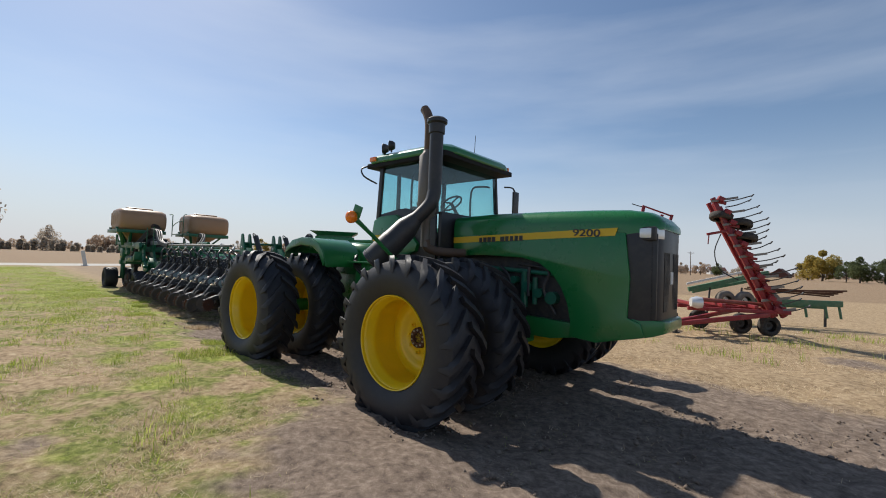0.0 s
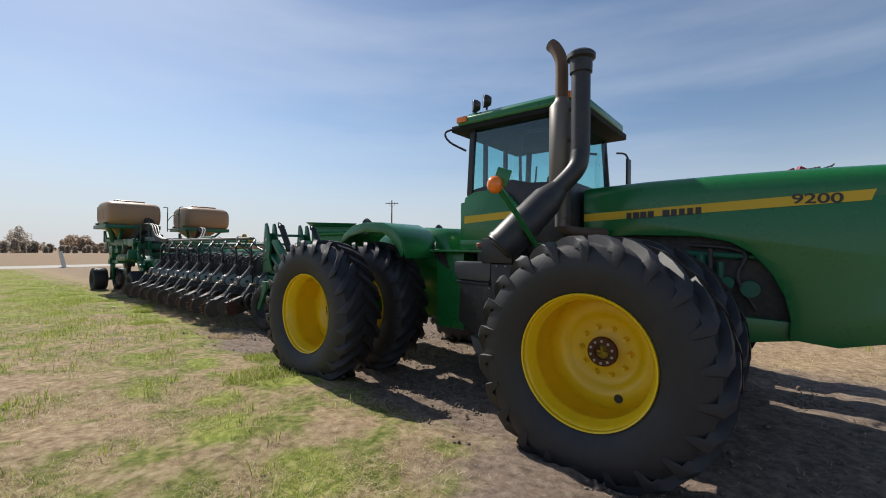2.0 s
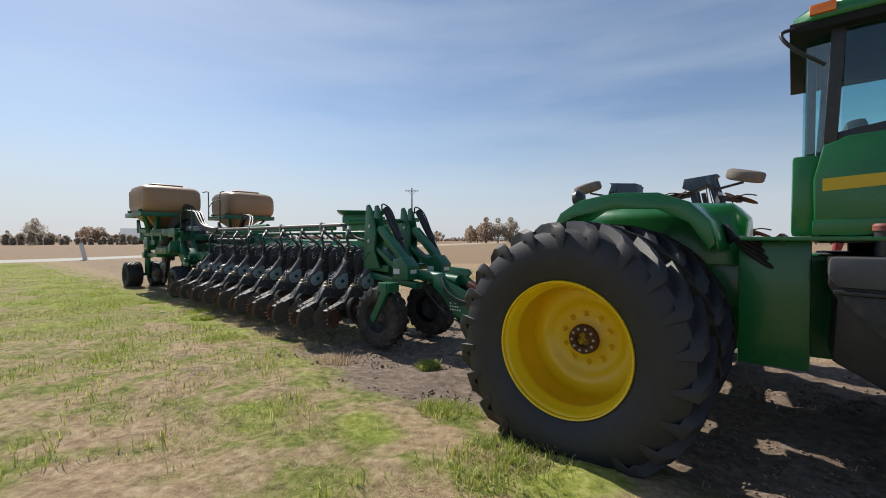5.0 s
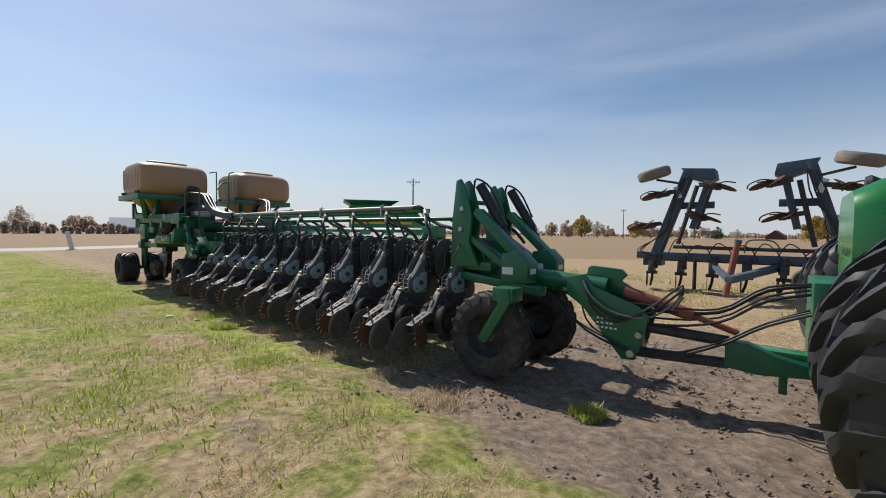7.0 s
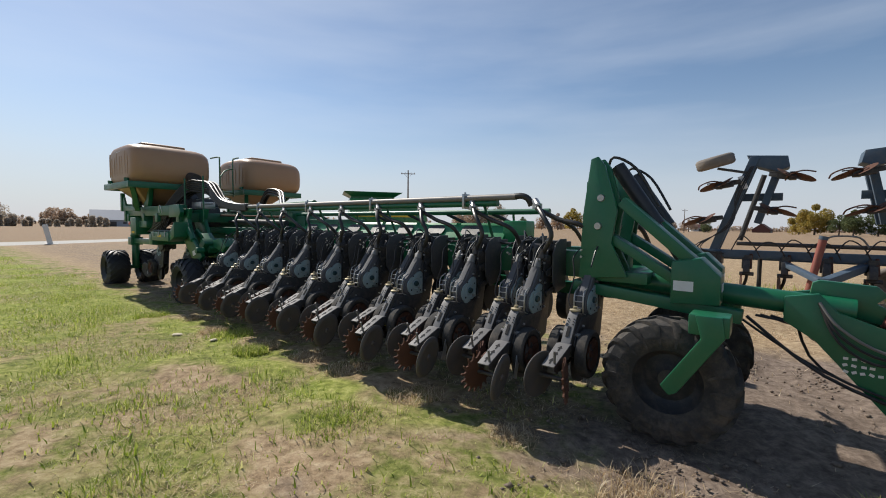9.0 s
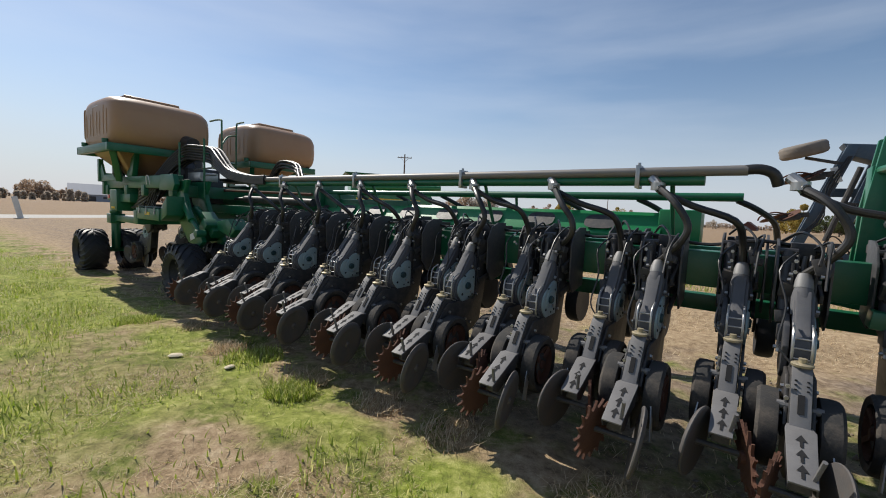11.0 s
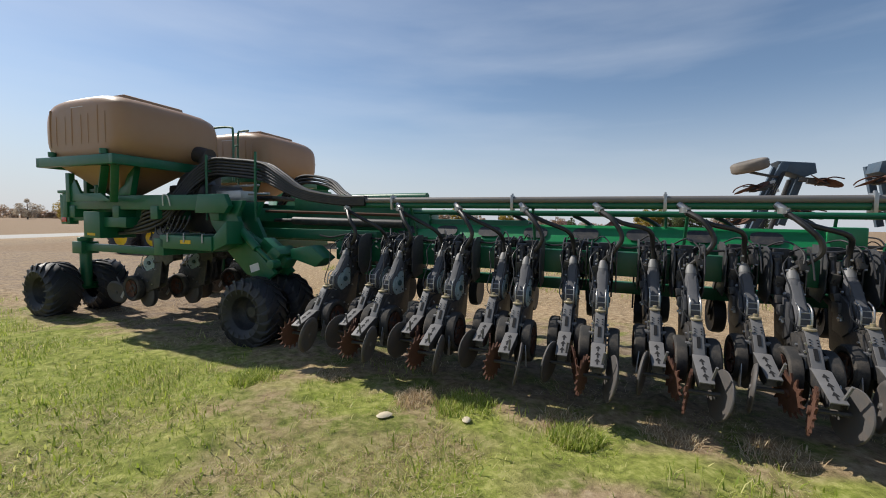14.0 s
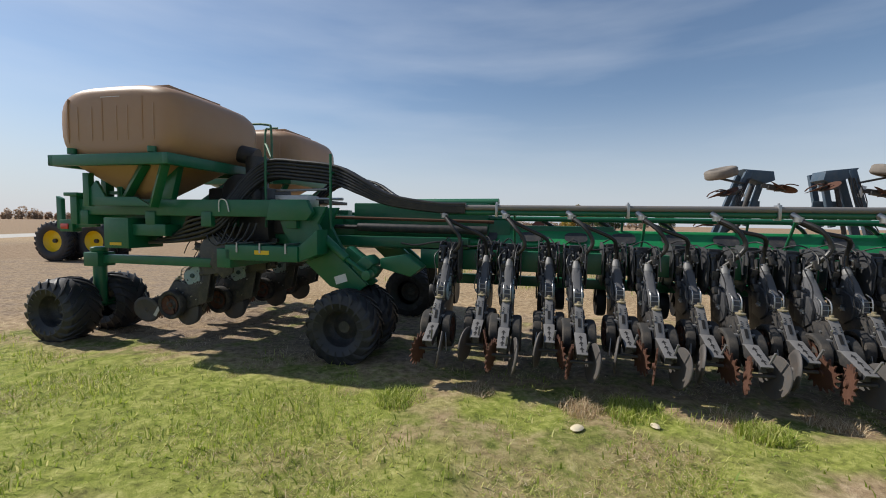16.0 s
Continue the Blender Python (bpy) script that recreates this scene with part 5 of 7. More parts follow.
WHEELS = {}
implement_wheel(pose(-1.20, -0.04, 0.455, 0, 10, 4), 0.47, 0.30, 0.255, "dusty tongue wheel with lugged tyre")
implement_wheel(pose(-1.22, -1.12, 0.455, 0, 33, 184), 0.47, 0.30, 0.255, "dusty tongue wheel with lugged tyre")
for yy in (0.0, -1.12):
    s = 1 if yy == 0 else -1
    part_p("wheel_leg", Geo().prism([(-1.38, 1.0), (-1.54, 1.0), (-1.56, 0.86), (-1.29, 0.43), (-1.24, 0.40), (-1.18, 0.46), (-1.42, 0.84)], yy + s * 0.13, yy + s * 0.18).span(-1.58, -1.34, yy - 0.05, yy + 0.16 if s > 0 else yy + 0.1, 0.86, 1.0), GREEN_IMP, "green wheel leg", 0.012)

# tongue and hitch
part_p("tongue_tube", Geo().rod((-0.5, -0.62, 1.13), (-2.25, -0.62, 1.02), 0.085, 18), GREEN_IMP, "round green tongue tube")
hp = [(-1.86, 1.10), (-2.05, 1.14), (-2.15, 1.02), (-2.58, 0.86), (-2.68, 0.78), (-2.62, 0.52), (-2.56, 0.34), (-2.44, 0.33), (-2.04, 0.80), (-1.86, 0.92)]
part_p("hitch_plate", Geo().prism(hp, -0.52, -0.48).prism(hp, -0.78, -0.74).span(-2.6, -2.5, -0.76, -0.5, 0.4, 0.8), GREEN_IMP, "large green triangular hitch plate", 0.01)
part_p("hitch_horn", Geo().prism([(-2.0, 1.06), (-2.02, 1.20), (-2.06, 1.22), (-2.36, 1.20), (-2.42, 1.14), (-2.36, 1.08), (-2.5, 1.0), (-2.45, 0.92), (-2.2, 0.98)], -0.72, -0.66), GREEN_IMP, "", 0.01)
random.seed(3)
for row, n_ in ((0.71, 3), (0.665, 4), (0.62, 5)):
    for k in range(n_):
        x0 = -2.20 - k * 0.042 - random.uniform(0, 0.01)
        part_p("paint_mark", Geo().box((0.026, 0.003, 0.018), (x0, -0.4785, row), (0, random.uniform(-30, 30), 0)), WHITE, "white hand-painted mark")
part_p("link_arm", Geo().rod((-2.55, -0.62, 0.66), (-3.28, -0.76, 0.60), 0.05, 12), GUNMETAL, "dark lower link arm")
part_p("link_arm", Geo().rod((-2.52, -0.62, 0.40), (-3.28, -0.76, 0.40), 0.05, 12), GUNMETAL, "dark lower link arm")
part_p("pin", Geo().lathe([(0.001, 0.05), (0.035, 0.05), (0.04, 0.0)], (-2.53, -0.48, 0.41), "y", 12).lathe([(0.001, 0.05), (0.03, 0.05), (0.035, 0.0)], (-2.6, -0.48, 0.6), "y", 12), STEEL, "steel pin")
part_p("hitch_clevis", Geo().prism([(-3.26, 0.62), (-3.42, 0.62), (-3.62, 0.54), (-3.85, 0.50), (-3.85, 0.40), (-3.5, 0.36), (-3.26, 0.38)], -0.82, -0.68).span(-3.70, -3.64, -0.79, -0.73, 0.22, 0.4), GREEN_IMP, "green hitch clevis", 0.012)
part_p("tongue_cylinder", Geo().rod((-2.40, -0.66, 0.98), (-3.0, -0.74, 0.80), 0.06, 14).rod((-3.0, -0.74, 0.80), (-3.35, -0.78, 0.68), 0.03, 10), RED_ROD, "faded red hydraulic cylinder")
for k in range(8):
    a, b = random.uniform(-0.14, 0.14), random.uniform(-0.16, 0.2)
    part_p("hydraulic_hose", Geo().tube([(-1.5 - random.uniform(0, 0.5), -0.62 + a, 0.92), (-2.1, -0.56 + a, 0.72 + b), (-2.7, -0.62 + a, 0.62 + b * 1.5), (-3.2, -0.72 + a, 0.72 + b), (-3.55, -0.75 + a, 0.95 + b), (-4.0, -0.75 + a * 2, 1.10 + b * 0.5)], random.choice((0.009, 0.010, 0.012)), 8), HOSE, "black hydraulic hose")
for k in range(3):
    part_p("hydraulic_hose", Geo().tube([(-2.05, -0.46, 1.08), (-2.16, -0.42, 0.92 - 0.05 * k), (-2.4, -0.44, 0.78 - 0.04 * k), (-2.7, -0.5, 0.78 + 0.05 * k), (-2.95, -0.5, 1.0 + 0.05 * k), (-2.85, -0.6, 0.85)], 0.010, 8), PIPE if k == 0 else HOSE, "hydraulic hose")

# centre section: main beam, wheel arm, frame
part_p("main_beam", Geo().span(5.4, 9.2, -1.62, -1.26, 1.30, 1.75).span(4.0, 5.5, -1.58, -1.32, 1.36, 1.68), GREEN_IMP, "large green telescoping beam", 0.015)
part_p("side_beam", Geo().span(5.9, 8.9, -0.86, -0.66, 1.36, 1.50), GREEN_IMP, "green side beam", 0.012)
part_p("slide_rod", Geo().rod((5.6, -0.95, 1.72), (8.1, -0.80, 1.76), 0.022, 12), RUST, "brownish slide rod")
part_p("fold_cylinder", Geo().rod((5.7, -1.05, 1.60), (7.6, -1.0, 1.62), 0.06, 14).rod((7.6, -1.0, 1.62), (8.0, -1.0, 1.62), 0.03, 10), GUNMETAL, "dark fold cylinder")
arm_poly = [(8.30, 1.86), (8.20, 1.55), (7.92, 1.20), (7.55, 0.88), (7.22, 0.80), (7.05, 0.92), (7.22, 1.08), (7.55, 1.36), (7.72, 1.66), (7.60, 1.88)]
for y0 in (-0.10, -0.42, -2.55, -2.88):
    part_p("wheel_arm", Geo().prism(arm_poly, y0, y0 + 0.07), GREEN_IMP, "angled green wheel arm", 0.012)
part_p("arm_link", Geo().rod((7.75, -0.22, 1.42), (7.05, -0.25, 1.05), 0.06, 14).box((0.5, 0.2, 0.14), (7.2, -0.25, 1.18), (0, -35, 0)), GREEN_IMP, "green lift link", 0.01)
part_p("sticker", Geo().box((0.16, 0.004, 0.10), (7.40, -0.027, 0.98), (0, 18, 0)), WHITE, "white warning sticker")
part_p("hinge_beam", Geo().span(7.80, 8.80, 0.02, 0.30, 1.20, 1.39).prism([(7.80, 1.39), (7.55, 1.60), (7.55, 1.30), (7.80, 1.20)], 0.02, 0.28), GREEN_IMP, "green folding beam", 0.015)
part_p("sticker", Geo().span(8.18, 8.38, 0.3005, 0.304, 1.28, 1.33), YELLOW_STICKER, "yellow sticker")
for xx in (7.95, 8.3, 8.62):
    part_p("beam_clip", Geo().tube([(xx, 0.31, 1.30), (xx, 0.31, 1.41), (xx, 0.0, 1.41)], 0.012, 6, [0.012] * 3), STEEL)
for z0, y0 in ((1.74, 0.02), (1.66, -2.95), (1.66, -1.5)):
    part_p("frame_rail", Geo().span(8.0, 11.5, y0 - 0.16, y0, z0, z0 + 0.22), GREEN_IMP, "green frame rail", 0.012)
for xx in (8.05, 9.3, 10.2, 11.35):
    part_p("cross_member", Geo().span(xx - 0.08, xx + 0.08, -3.05, 0.04, 1.60, 1.80), GREEN_IMP, "green cross member", 0.012)
part_p("centre_toolbar", Geo().span(8.72, 8.92, -3.3, 0.30, 1.10, 1.34), GREEN_IMP, "green centre toolbar", 0.012)
part_p("toolbar_plate", Geo().prism([(8.85, 1.42), (9.15, 1.40), (9.25, 1.10), (9.05, 0.92), (8.9, 1.0)], 0.02, 0.05), GUNMETAL, "dark toolbar plate", 0.01)
for yy in (0.14, -0.40, -2.55, -3.05):
    implement_wheel(pose(7.26, yy, 0.43, 0, 17 * yy, 0 if yy > -1 else 180), 0.455, 0.40, 0.235, "black transport wheel with bar-tread tyre", mat_t=RUBBER)
for yy in (0.32, -0.40, -2.3, -3.02):
    implement_wheel(pose(11.36, yy, 0.43, 0, 29 * yy, 0 if yy in (0.32, -2.3) else 180), 0.445, 0.48, 0.235, "black rear caster wheel with bar-tread tyre", mat_t=RUBBER)
for yy in (-0.09, -2.73):
    part_p("caster_post", Geo().rod((11.25, yy, 0.45), (11.25, yy, 1.22), 0.085, 14).span(11.12, 11.38, yy - 0.13, yy + 0.13, 1.0, 1.20).rod((11.36, yy - 0.4, 0.43), (11.36, yy + 0.4, 0.43), 0.06, 10).span(9.3, 11.25, yy - 0.06, yy + 0.06, 1.05, 1.17), GREEN_IMP, "green caster post and axle", 0.01)
    part_p("caster_mount", Geo().lathe([(0.10, -0.02), (0.11, 0.0), (0.11, 0.05), (0.06, 0.06), (0.001, 0.062)], (11.25, yy, 1.22), "z", 16), GREEN_IMP, "", 0.012)
part_p("rear_box", Geo().span(10.50, 10.92, -0.45, 0.10, 1.28, 1.70).span(9.95, 10.5, -0.40, 0.04, 1.46, 1.62), GREEN_IMP, "green box on rear frame", 0.012)
part_p("sticker", Geo().span(10.62, 10.82, 0.1005, 0.104, 1.32, 1.36), YELLOW_STICKER, "yellow sticker")
for yy in (-0.25, -2.75):
    lb = part_p("light_bracket", Geo().prism([(11.45, 1.70), (12.12, 1.66), (12.12, 1.98), (12.22, 2.02), (12.22, 1.52), (11.45, 1.56)], yy - 0.03, yy + 0.03).span(11.85, 12.1, yy - 0.06, yy + 0.08, 1.48, 1.66), GUNMETAL if yy < -1 else GREEN_IMP, "green rear light bracket", 0.008)
    part("tail_lamp", Geo().span(11.92, 12.06, yy + 0.081, yy + 0.095, 1.52, 1.60), REDLENS, lb, "red tail lamp", 0.004)

# seed tanks on their frames
def tank_ring(y, s, lift=0.0):
    pts = []
    for a in np.linspace(0, 6.28319, 33)[:-1]:
        c, n_ = math.cos(a), math.sin(a)
        x = 10.28 + 0.98 * s * math.copysign(abs(c) ** 0.50, c)
        z = 2.90 + 0.495 * (s + lift) * math.copysign(abs(n_) ** 0.62, n_)
        pts.append((x, y, z))
    return pts


for y0, nm in ((0.0, "near"), (-2.58, "far")):
    st = [(0.46, 0.60), (0.455, 0.74), (0.43, 0.86), (0.36, 0.945), (0.24, 0.985), (0.0, 1.0), (-0.65, 1.0), (-0.95, 0.98), (-1.10, 0.93), (-1.19, 0.84), (-1.23, 0.70), (-1.24, 0.55)]
    tk = part("seed_tank", Geo().loft([tank_ring(y0 + y, s) for y, s in st]), TAN, planter, "tan moulded plastic seed tank", smooth=60)
    part("hopper", Geo().loft([[(x, y0 + y, z) for x, y in ((10.5 - a, -0.28 + b), (10.5 + a * 0.8, -0.28 + b), (10.5 + a * 0.8, -0.28 - b), (10.5 - a, -0.28 - b))] for z, a, b in ((1.86, 0.12, 0.10), (1.95, 0.16, 0.12), (2.50, 0.92, 0.66))]), TAN, tk, "tan tapered hopper bottom", 0.02)
    for k in range(8):
        xx = 10.98 - k * 0.195 + (0.03 if k % 2 else 0)
        part("groove", Geo().tube([(xx, y0 + 0.442, 2.66), (xx, y0 + 0.456, 2.72), (xx, y0 + 0.456, 3.06 + 0.09 * (k % 3 == 0)), (xx, y0 + 0.440, 3.12 + 0.09 * (k % 3 == 0))], 0.012, 6), TAN, tk)
    part("brand_bar", Geo().box((0.30, 0.004, 0.035), (10.3, y0 + 0.457, 3.20)), WHITE, tk, "plain pale bar mark")
    part("lid", Geo().loft([[(x, y0 + y, z) for x, y in ((9.7 + a, 0.18 - a), (10.7 - a, 0.18 - a), (10.7 - a, -0.75 + a), (9.7 + a, -0.75 + a))] for z, a in ((3.36, 0.0), (3.42, 0.01), (3.435, 0.05))]), TAN, tk, "low tank lid", 0.01)
    part("lid_clip", Geo().tube([(10.1, y0 + 0.1, 3.43), (10.2, y0 + 0.05, 3.46), (10.5, y0 - 0.1, 3.45)], 0.015, 6), BLACK, tk)
    fr = part("tank_frame", Geo().span(9.45, 11.25, y0 + 0.44, y0 + 0.53, 2.36, 2.50), GREEN_IMP, planter, "green tank support frame", 0.01)
    part("rail", Geo().span(9.45, 11.25, y0 - 1.18, y0 - 1.09, 2.36, 2.50), GREEN_IMP, fr, "", 0.01)
    part("rail", Geo().span(9.38, 9.47, y0 - 1.18, y0 + 0.53, 2.36, 2.50), GREEN_IMP, fr, "", 0.01)
    part("rail", Geo().span(11.16, 11.25, y0 - 1.18, y0 + 0.53, 2.36, 2.50), GREEN_IMP, fr, "", 0.01)
    for xx in (9.75, 11.0):
        part("lug", Geo().lathe([(0.05, -0.02), (0.05, 0.05), (0.001, 0.055)], (xx - 0.1, y0 + 0.485, 2.53), "z", 12), GREEN_IMP, fr)
    for yy in (0.40, -0.90):
        for xa, xb in ((9.55, 9.95),):
            part("leg", Geo().beam((xa, y0 + yy, 2.38), (xb, y0 + yy * 0.5, 1.86), 0.10, 0.06), GREEN_IMP, fr, "", 0.008)
        part("leg", Geo().span(10.95, 11.05, y0 + yy * 0.55 - 0.04, y0 + yy * 0.55 + 0.04, 1.85, 2.30), GREEN_IMP, fr, "", 0.006)
        part("leg_plate", Geo().prism([(9.95, 1.86), (11.1, 1.86), (11.05, 2.0), (10.85, 2.2), (10.7, 1.98), (10.2, 1.98)], y0 + yy * 0.55 - 0.02, y0 + yy * 0.55 + 0.02), GREEN_IMP, fr, "", 0.006)
part_p("meter_box", Geo().span(10.2, 10.8, -0.55, 0.0, 1.76, 1.92), GREEN_IMP, "", 0.02)
part_p("fan_housing", Geo().lathe([(0.001, 0.16), (0.26, 0.16), (0.30, 0.12), (0.30, -0.12), (0.26, -0.16), (0.001, -0.16)], (9.15, -0.55, 2.05), "y", 24), BLACK, "black fan housing", smooth=50)
for k in range(18):
    dy, dz = (k % 3) * 0.075 - 0.08, (k // 3) * 0.046
    part_p("air_hose", Geo().tube([(10.5 - 0.05 * k, -0.2 + dy, 1.36 + dz * 0.9), (9.65, -0.10 + dy, 1.42 + dz * 1.3), (9.16, -0.13 + dy, 1.60 + dz * 1.2), (8.93, -0.34 + dy, 2.06 + dz), (8.68, -0.5 + dy, 2.29 + dz), (8.2, -0.52 + dy, 2.27 + dz), (7.68, -0.5 + dy, 2.20 + dz), (7.3, -0.44 + dy, 2.07 + dz * 0.8), (6.9, -0.40 + dy * 0.7, 1.93 + dz * 0.5), (6.3, -0.40 + dy * 0.6, 1.85 + dz * 0.4), (5.9, -0.40 + dy * 0.5, 1.84 + dz * 0.4)], 0.024, 10), HOSE, "long black air hose")
for k in range(6):
    dy, dz = (k % 2) * 0.08, (k // 2) * 0.062
    part_p("air_hose", Geo().tube([(9.2, -2.4 + dy, 1.75 + dz), (8.9, -2.35 + dy, 2.1 + dz), (8.5, -2.3 + dy, 2.34 + dz), (7.8, -2.2 + dy, 2.25 + dz), (7.2, -1.9 + dy, 2.0 + dz * 0.6), (6.3, -1.45 + dy, 1.84 + dz * 0.4)], 0.025, 10), HOSE, "long black air hose")
for xx in (8.67, 7.70):
    part_p("hose_post", Geo().rod((xx, -0.34, 1.6), (xx, -0.34, 2.58), 0.018, 8).span(xx - 0.015, xx + 0.015, -0.64, -0.32, 2.33, 2.35), GREEN_IMP, "green hose support post")
part_p("catwalk", Geo().span(8.3, 10.1, -2.1, -1.28, 1.98, 2.03), GUNMETAL, "dark grated catwalk", 0.006)
for pts in ([(9.30, -1.38, 2.3), (9.30, -1.38, 3.12), (9.40, -1.40, 3.26), (9.9, -1.42, 3.28)], [(9.82, -1.95, 2.3), (9.82, -1.95, 3.22), (9.76, -1.98, 3.33), (9.6, -2.0, 3.34)], [(9.30, -1.38, 2.72), (9.55, -1.62, 2.95), (9.80, -1.93, 3.05)], [(9.30, -1.38, 2.4), (9.82, -1.95, 2.4)]):
    part_p("handrail", Geo().tube(pts, 0.019, 8), GREEN_OLD, "bent tubular handrail")
part_p("valve_block", Geo().span(8.1, 8.6, -0.75, -0.45, 1.9, 2.05).rod((8.0, -0.5, 2.0), (7.6, -0.5, 2.0), 0.02).rod((8.7, -0.6, 2.12), (7.9, -0.6, 2.14), 0.018), STEEL, "steel valves and rods", 0.008)
part_p("hose_saddle", Geo().span(5.7, 7.75, -1.66, -1.18, 1.50, 1.98), GREEN_IMP, "green frame box", 0.02)
part_p("far_pipe", Geo().rod((5.6, -1.62, 2.02), (7.6, -1.9, 2.02), 0.06, 14), GREEN_IMP, "green pipe")

# dense frame work and air system under the tanks
part_p("sub_frame", Geo().prism([(11.45, 1.96), (11.45, 1.72), (11.1, 1.66), (10.9, 1.50), (10.0, 1.50), (9.8, 1.66), (9.3, 1.70), (9.3, 1.96)], -0.30, -0.22), GREEN_IMP, "green side plate of the rear frame", 0.008)
part_p("sub_frame", Geo().prism([(11.3, 1.9), (11.2, 1.5), (10.2, 1.34), (9.6, 1.40), (9.4, 1.9)], -1.20, -1.12), GREEN_IMP, "green side plate of the rear frame", 0.008)
part_p("end_post", Geo().span(11.44, 11.56, -0.18, 0.06, 1.60, 2.02).span(11.38, 11.62, -0.22, 0.10, 2.0, 2.05), GREEN_IMP, "green end post of the rear frame", 0.008)
for xx in (11.0, 10.72):
    part_p("tank_upright", Geo().span(xx - 0.045, xx + 0.045, -0.10, 0.02, 1.94, 2.44), GREEN_IMP, "green tank upright", 0.006)
for zz in (2.05, 2.19, 2.33):
    part_p("upright_rung", Geo().span(10.75, 10.97, -0.07, -0.01, zz - 0.022, zz + 0.022), GREEN_IMP)
part_p("tank_brace", Geo().beam((10.66, -0.02, 1.96), (9.95, 0.30, 2.40), 0.10, 0.07), GREEN_IMP, "green diagonal tank brace", 0.006)
part_p("tank_brace", Geo().prism([(10.15, 1.96), (9.85, 1.96), (9.72, 2.40), (9.84, 2.40), (9.98, 2.12), (10.1, 2.06)], -0.06, 0.03), GREEN_IMP, "green tank bracket", 0.006)
part_p("air_box", Geo().span(8.75, 9.75, -1.10, -0.50, 1.40, 2.16).span(8.4, 8.9, -1.0, -0.62, 1.5, 1.95), BLACK, "black air distribution box", 0.05)
part_p("air_tower", Geo().rod((9.1, -0.75, 2.1), (9.1, -0.75, 2.62), 0.16, 18).rod((9.1, -0.75, 2.62), (9.55, -0.70, 2.72), 0.13, 16), BLACK, "black air duct")
part_p("frame_shoulder", Geo().prism([(8.30, 1.96), (7.80, 1.96), (7.72, 1.80), (7.80, 1.70), (8.36, 1.70)], 0.02, 0.10), GREEN_IMP, "green shoulder plate", 0.01)
part_p("lift_cylinder", Geo().rod((7.62, 0.0, 1.50), (7.30, 0.02, 1.24), 0.055, 14).rod((7.30, 0.02, 1.24), (7.02, 0.02, 1.05), 0.028, 10).rod((7.02, -0.05, 1.05), (7.02, 0.09, 1.05), 0.06, 12), GREEN_IMP, "green lift cylinder", 0.004)
part_p("arm_box", Geo().prism([(7.10, 1.28), (6.98, 1.18), (7.28, 0.90), (7.45, 0.98)], -0.40, -0.06).prism([(6.95, 1.12), (6.55, 1.02), (6.40, 1.14), (6.62, 1.30), (6.95, 1.24)], -0.45, -0.20), GREEN_IMP, "green arm box", 0.012)
for k in range(5):
    part_p("wire_loop", Geo().tube([(8.55 + 0.1 * k, 0.02, 1.66), (8.6 + 0.12 * k, 0.06, 1.50 - 0.03 * k), (8.75 + 0.12 * k, 0.05, 1.40), (9.0 + 0.1 * k, -0.05, 1.46 + 0.02 * k), (9.2 + 0.1 * k, -0.1, 1.60)], 0.011, 6), HOSE, "thin black hose")
part_p("beam_hose", Geo().tube([(8.95, 0.035, 1.80), (8.98, 0.05, 1.94), (9.08, 0.05, 1.95), (9.10, 0.035, 1.80)], 0.008, 6), WHITE, "pale tie loop")


# ---- parked implements behind the machines ----
def plain_tyre(R, r, w):
    h = w / 2
    return Geo().lathe([(r, -h * 0.8), (r + (R - r) * 0.5, -h), (R - 0.03, -h * 0.85), (R, -h * 0.5), (R - 0.008, -h * 0.15), (R, 0), (R - 0.008, h * 0.15), (R, h * 0.5), (R - 0.03, h * 0.85), (r + (R - r) * 0.5, h), (r, h * 0.8), (r * 0.8, h * 0.3), (0.001, h * 0.3)], n=26)


SMALL_TYRE = mesh_of("tyre", plain_tyre(0.36, 0.19, 0.24), RUBBER_GREY, smooth=50)
SMALL_RIM = mesh_of("rim", Geo().lathe([(0.001, 0.06), (0.05, 0.06), (0.06, 0.03), (0.15, 0.02), (0.195, 0.09)], n=20), WHITE, smooth=50)
DARK_RIM = mesh_of("rim", Geo().lathe([(0.001, 0.06), (0.05, 0.06), (0.06, 0.03), (0.15, 0.02), (0.195, 0.09)], n=20), GUNMETAL, smooth=50)
DARK_TYRE = mesh_of("tyre", plain_tyre(0.36, 0.19, 0.24), RUBBER_DUSTY, smooth=50)


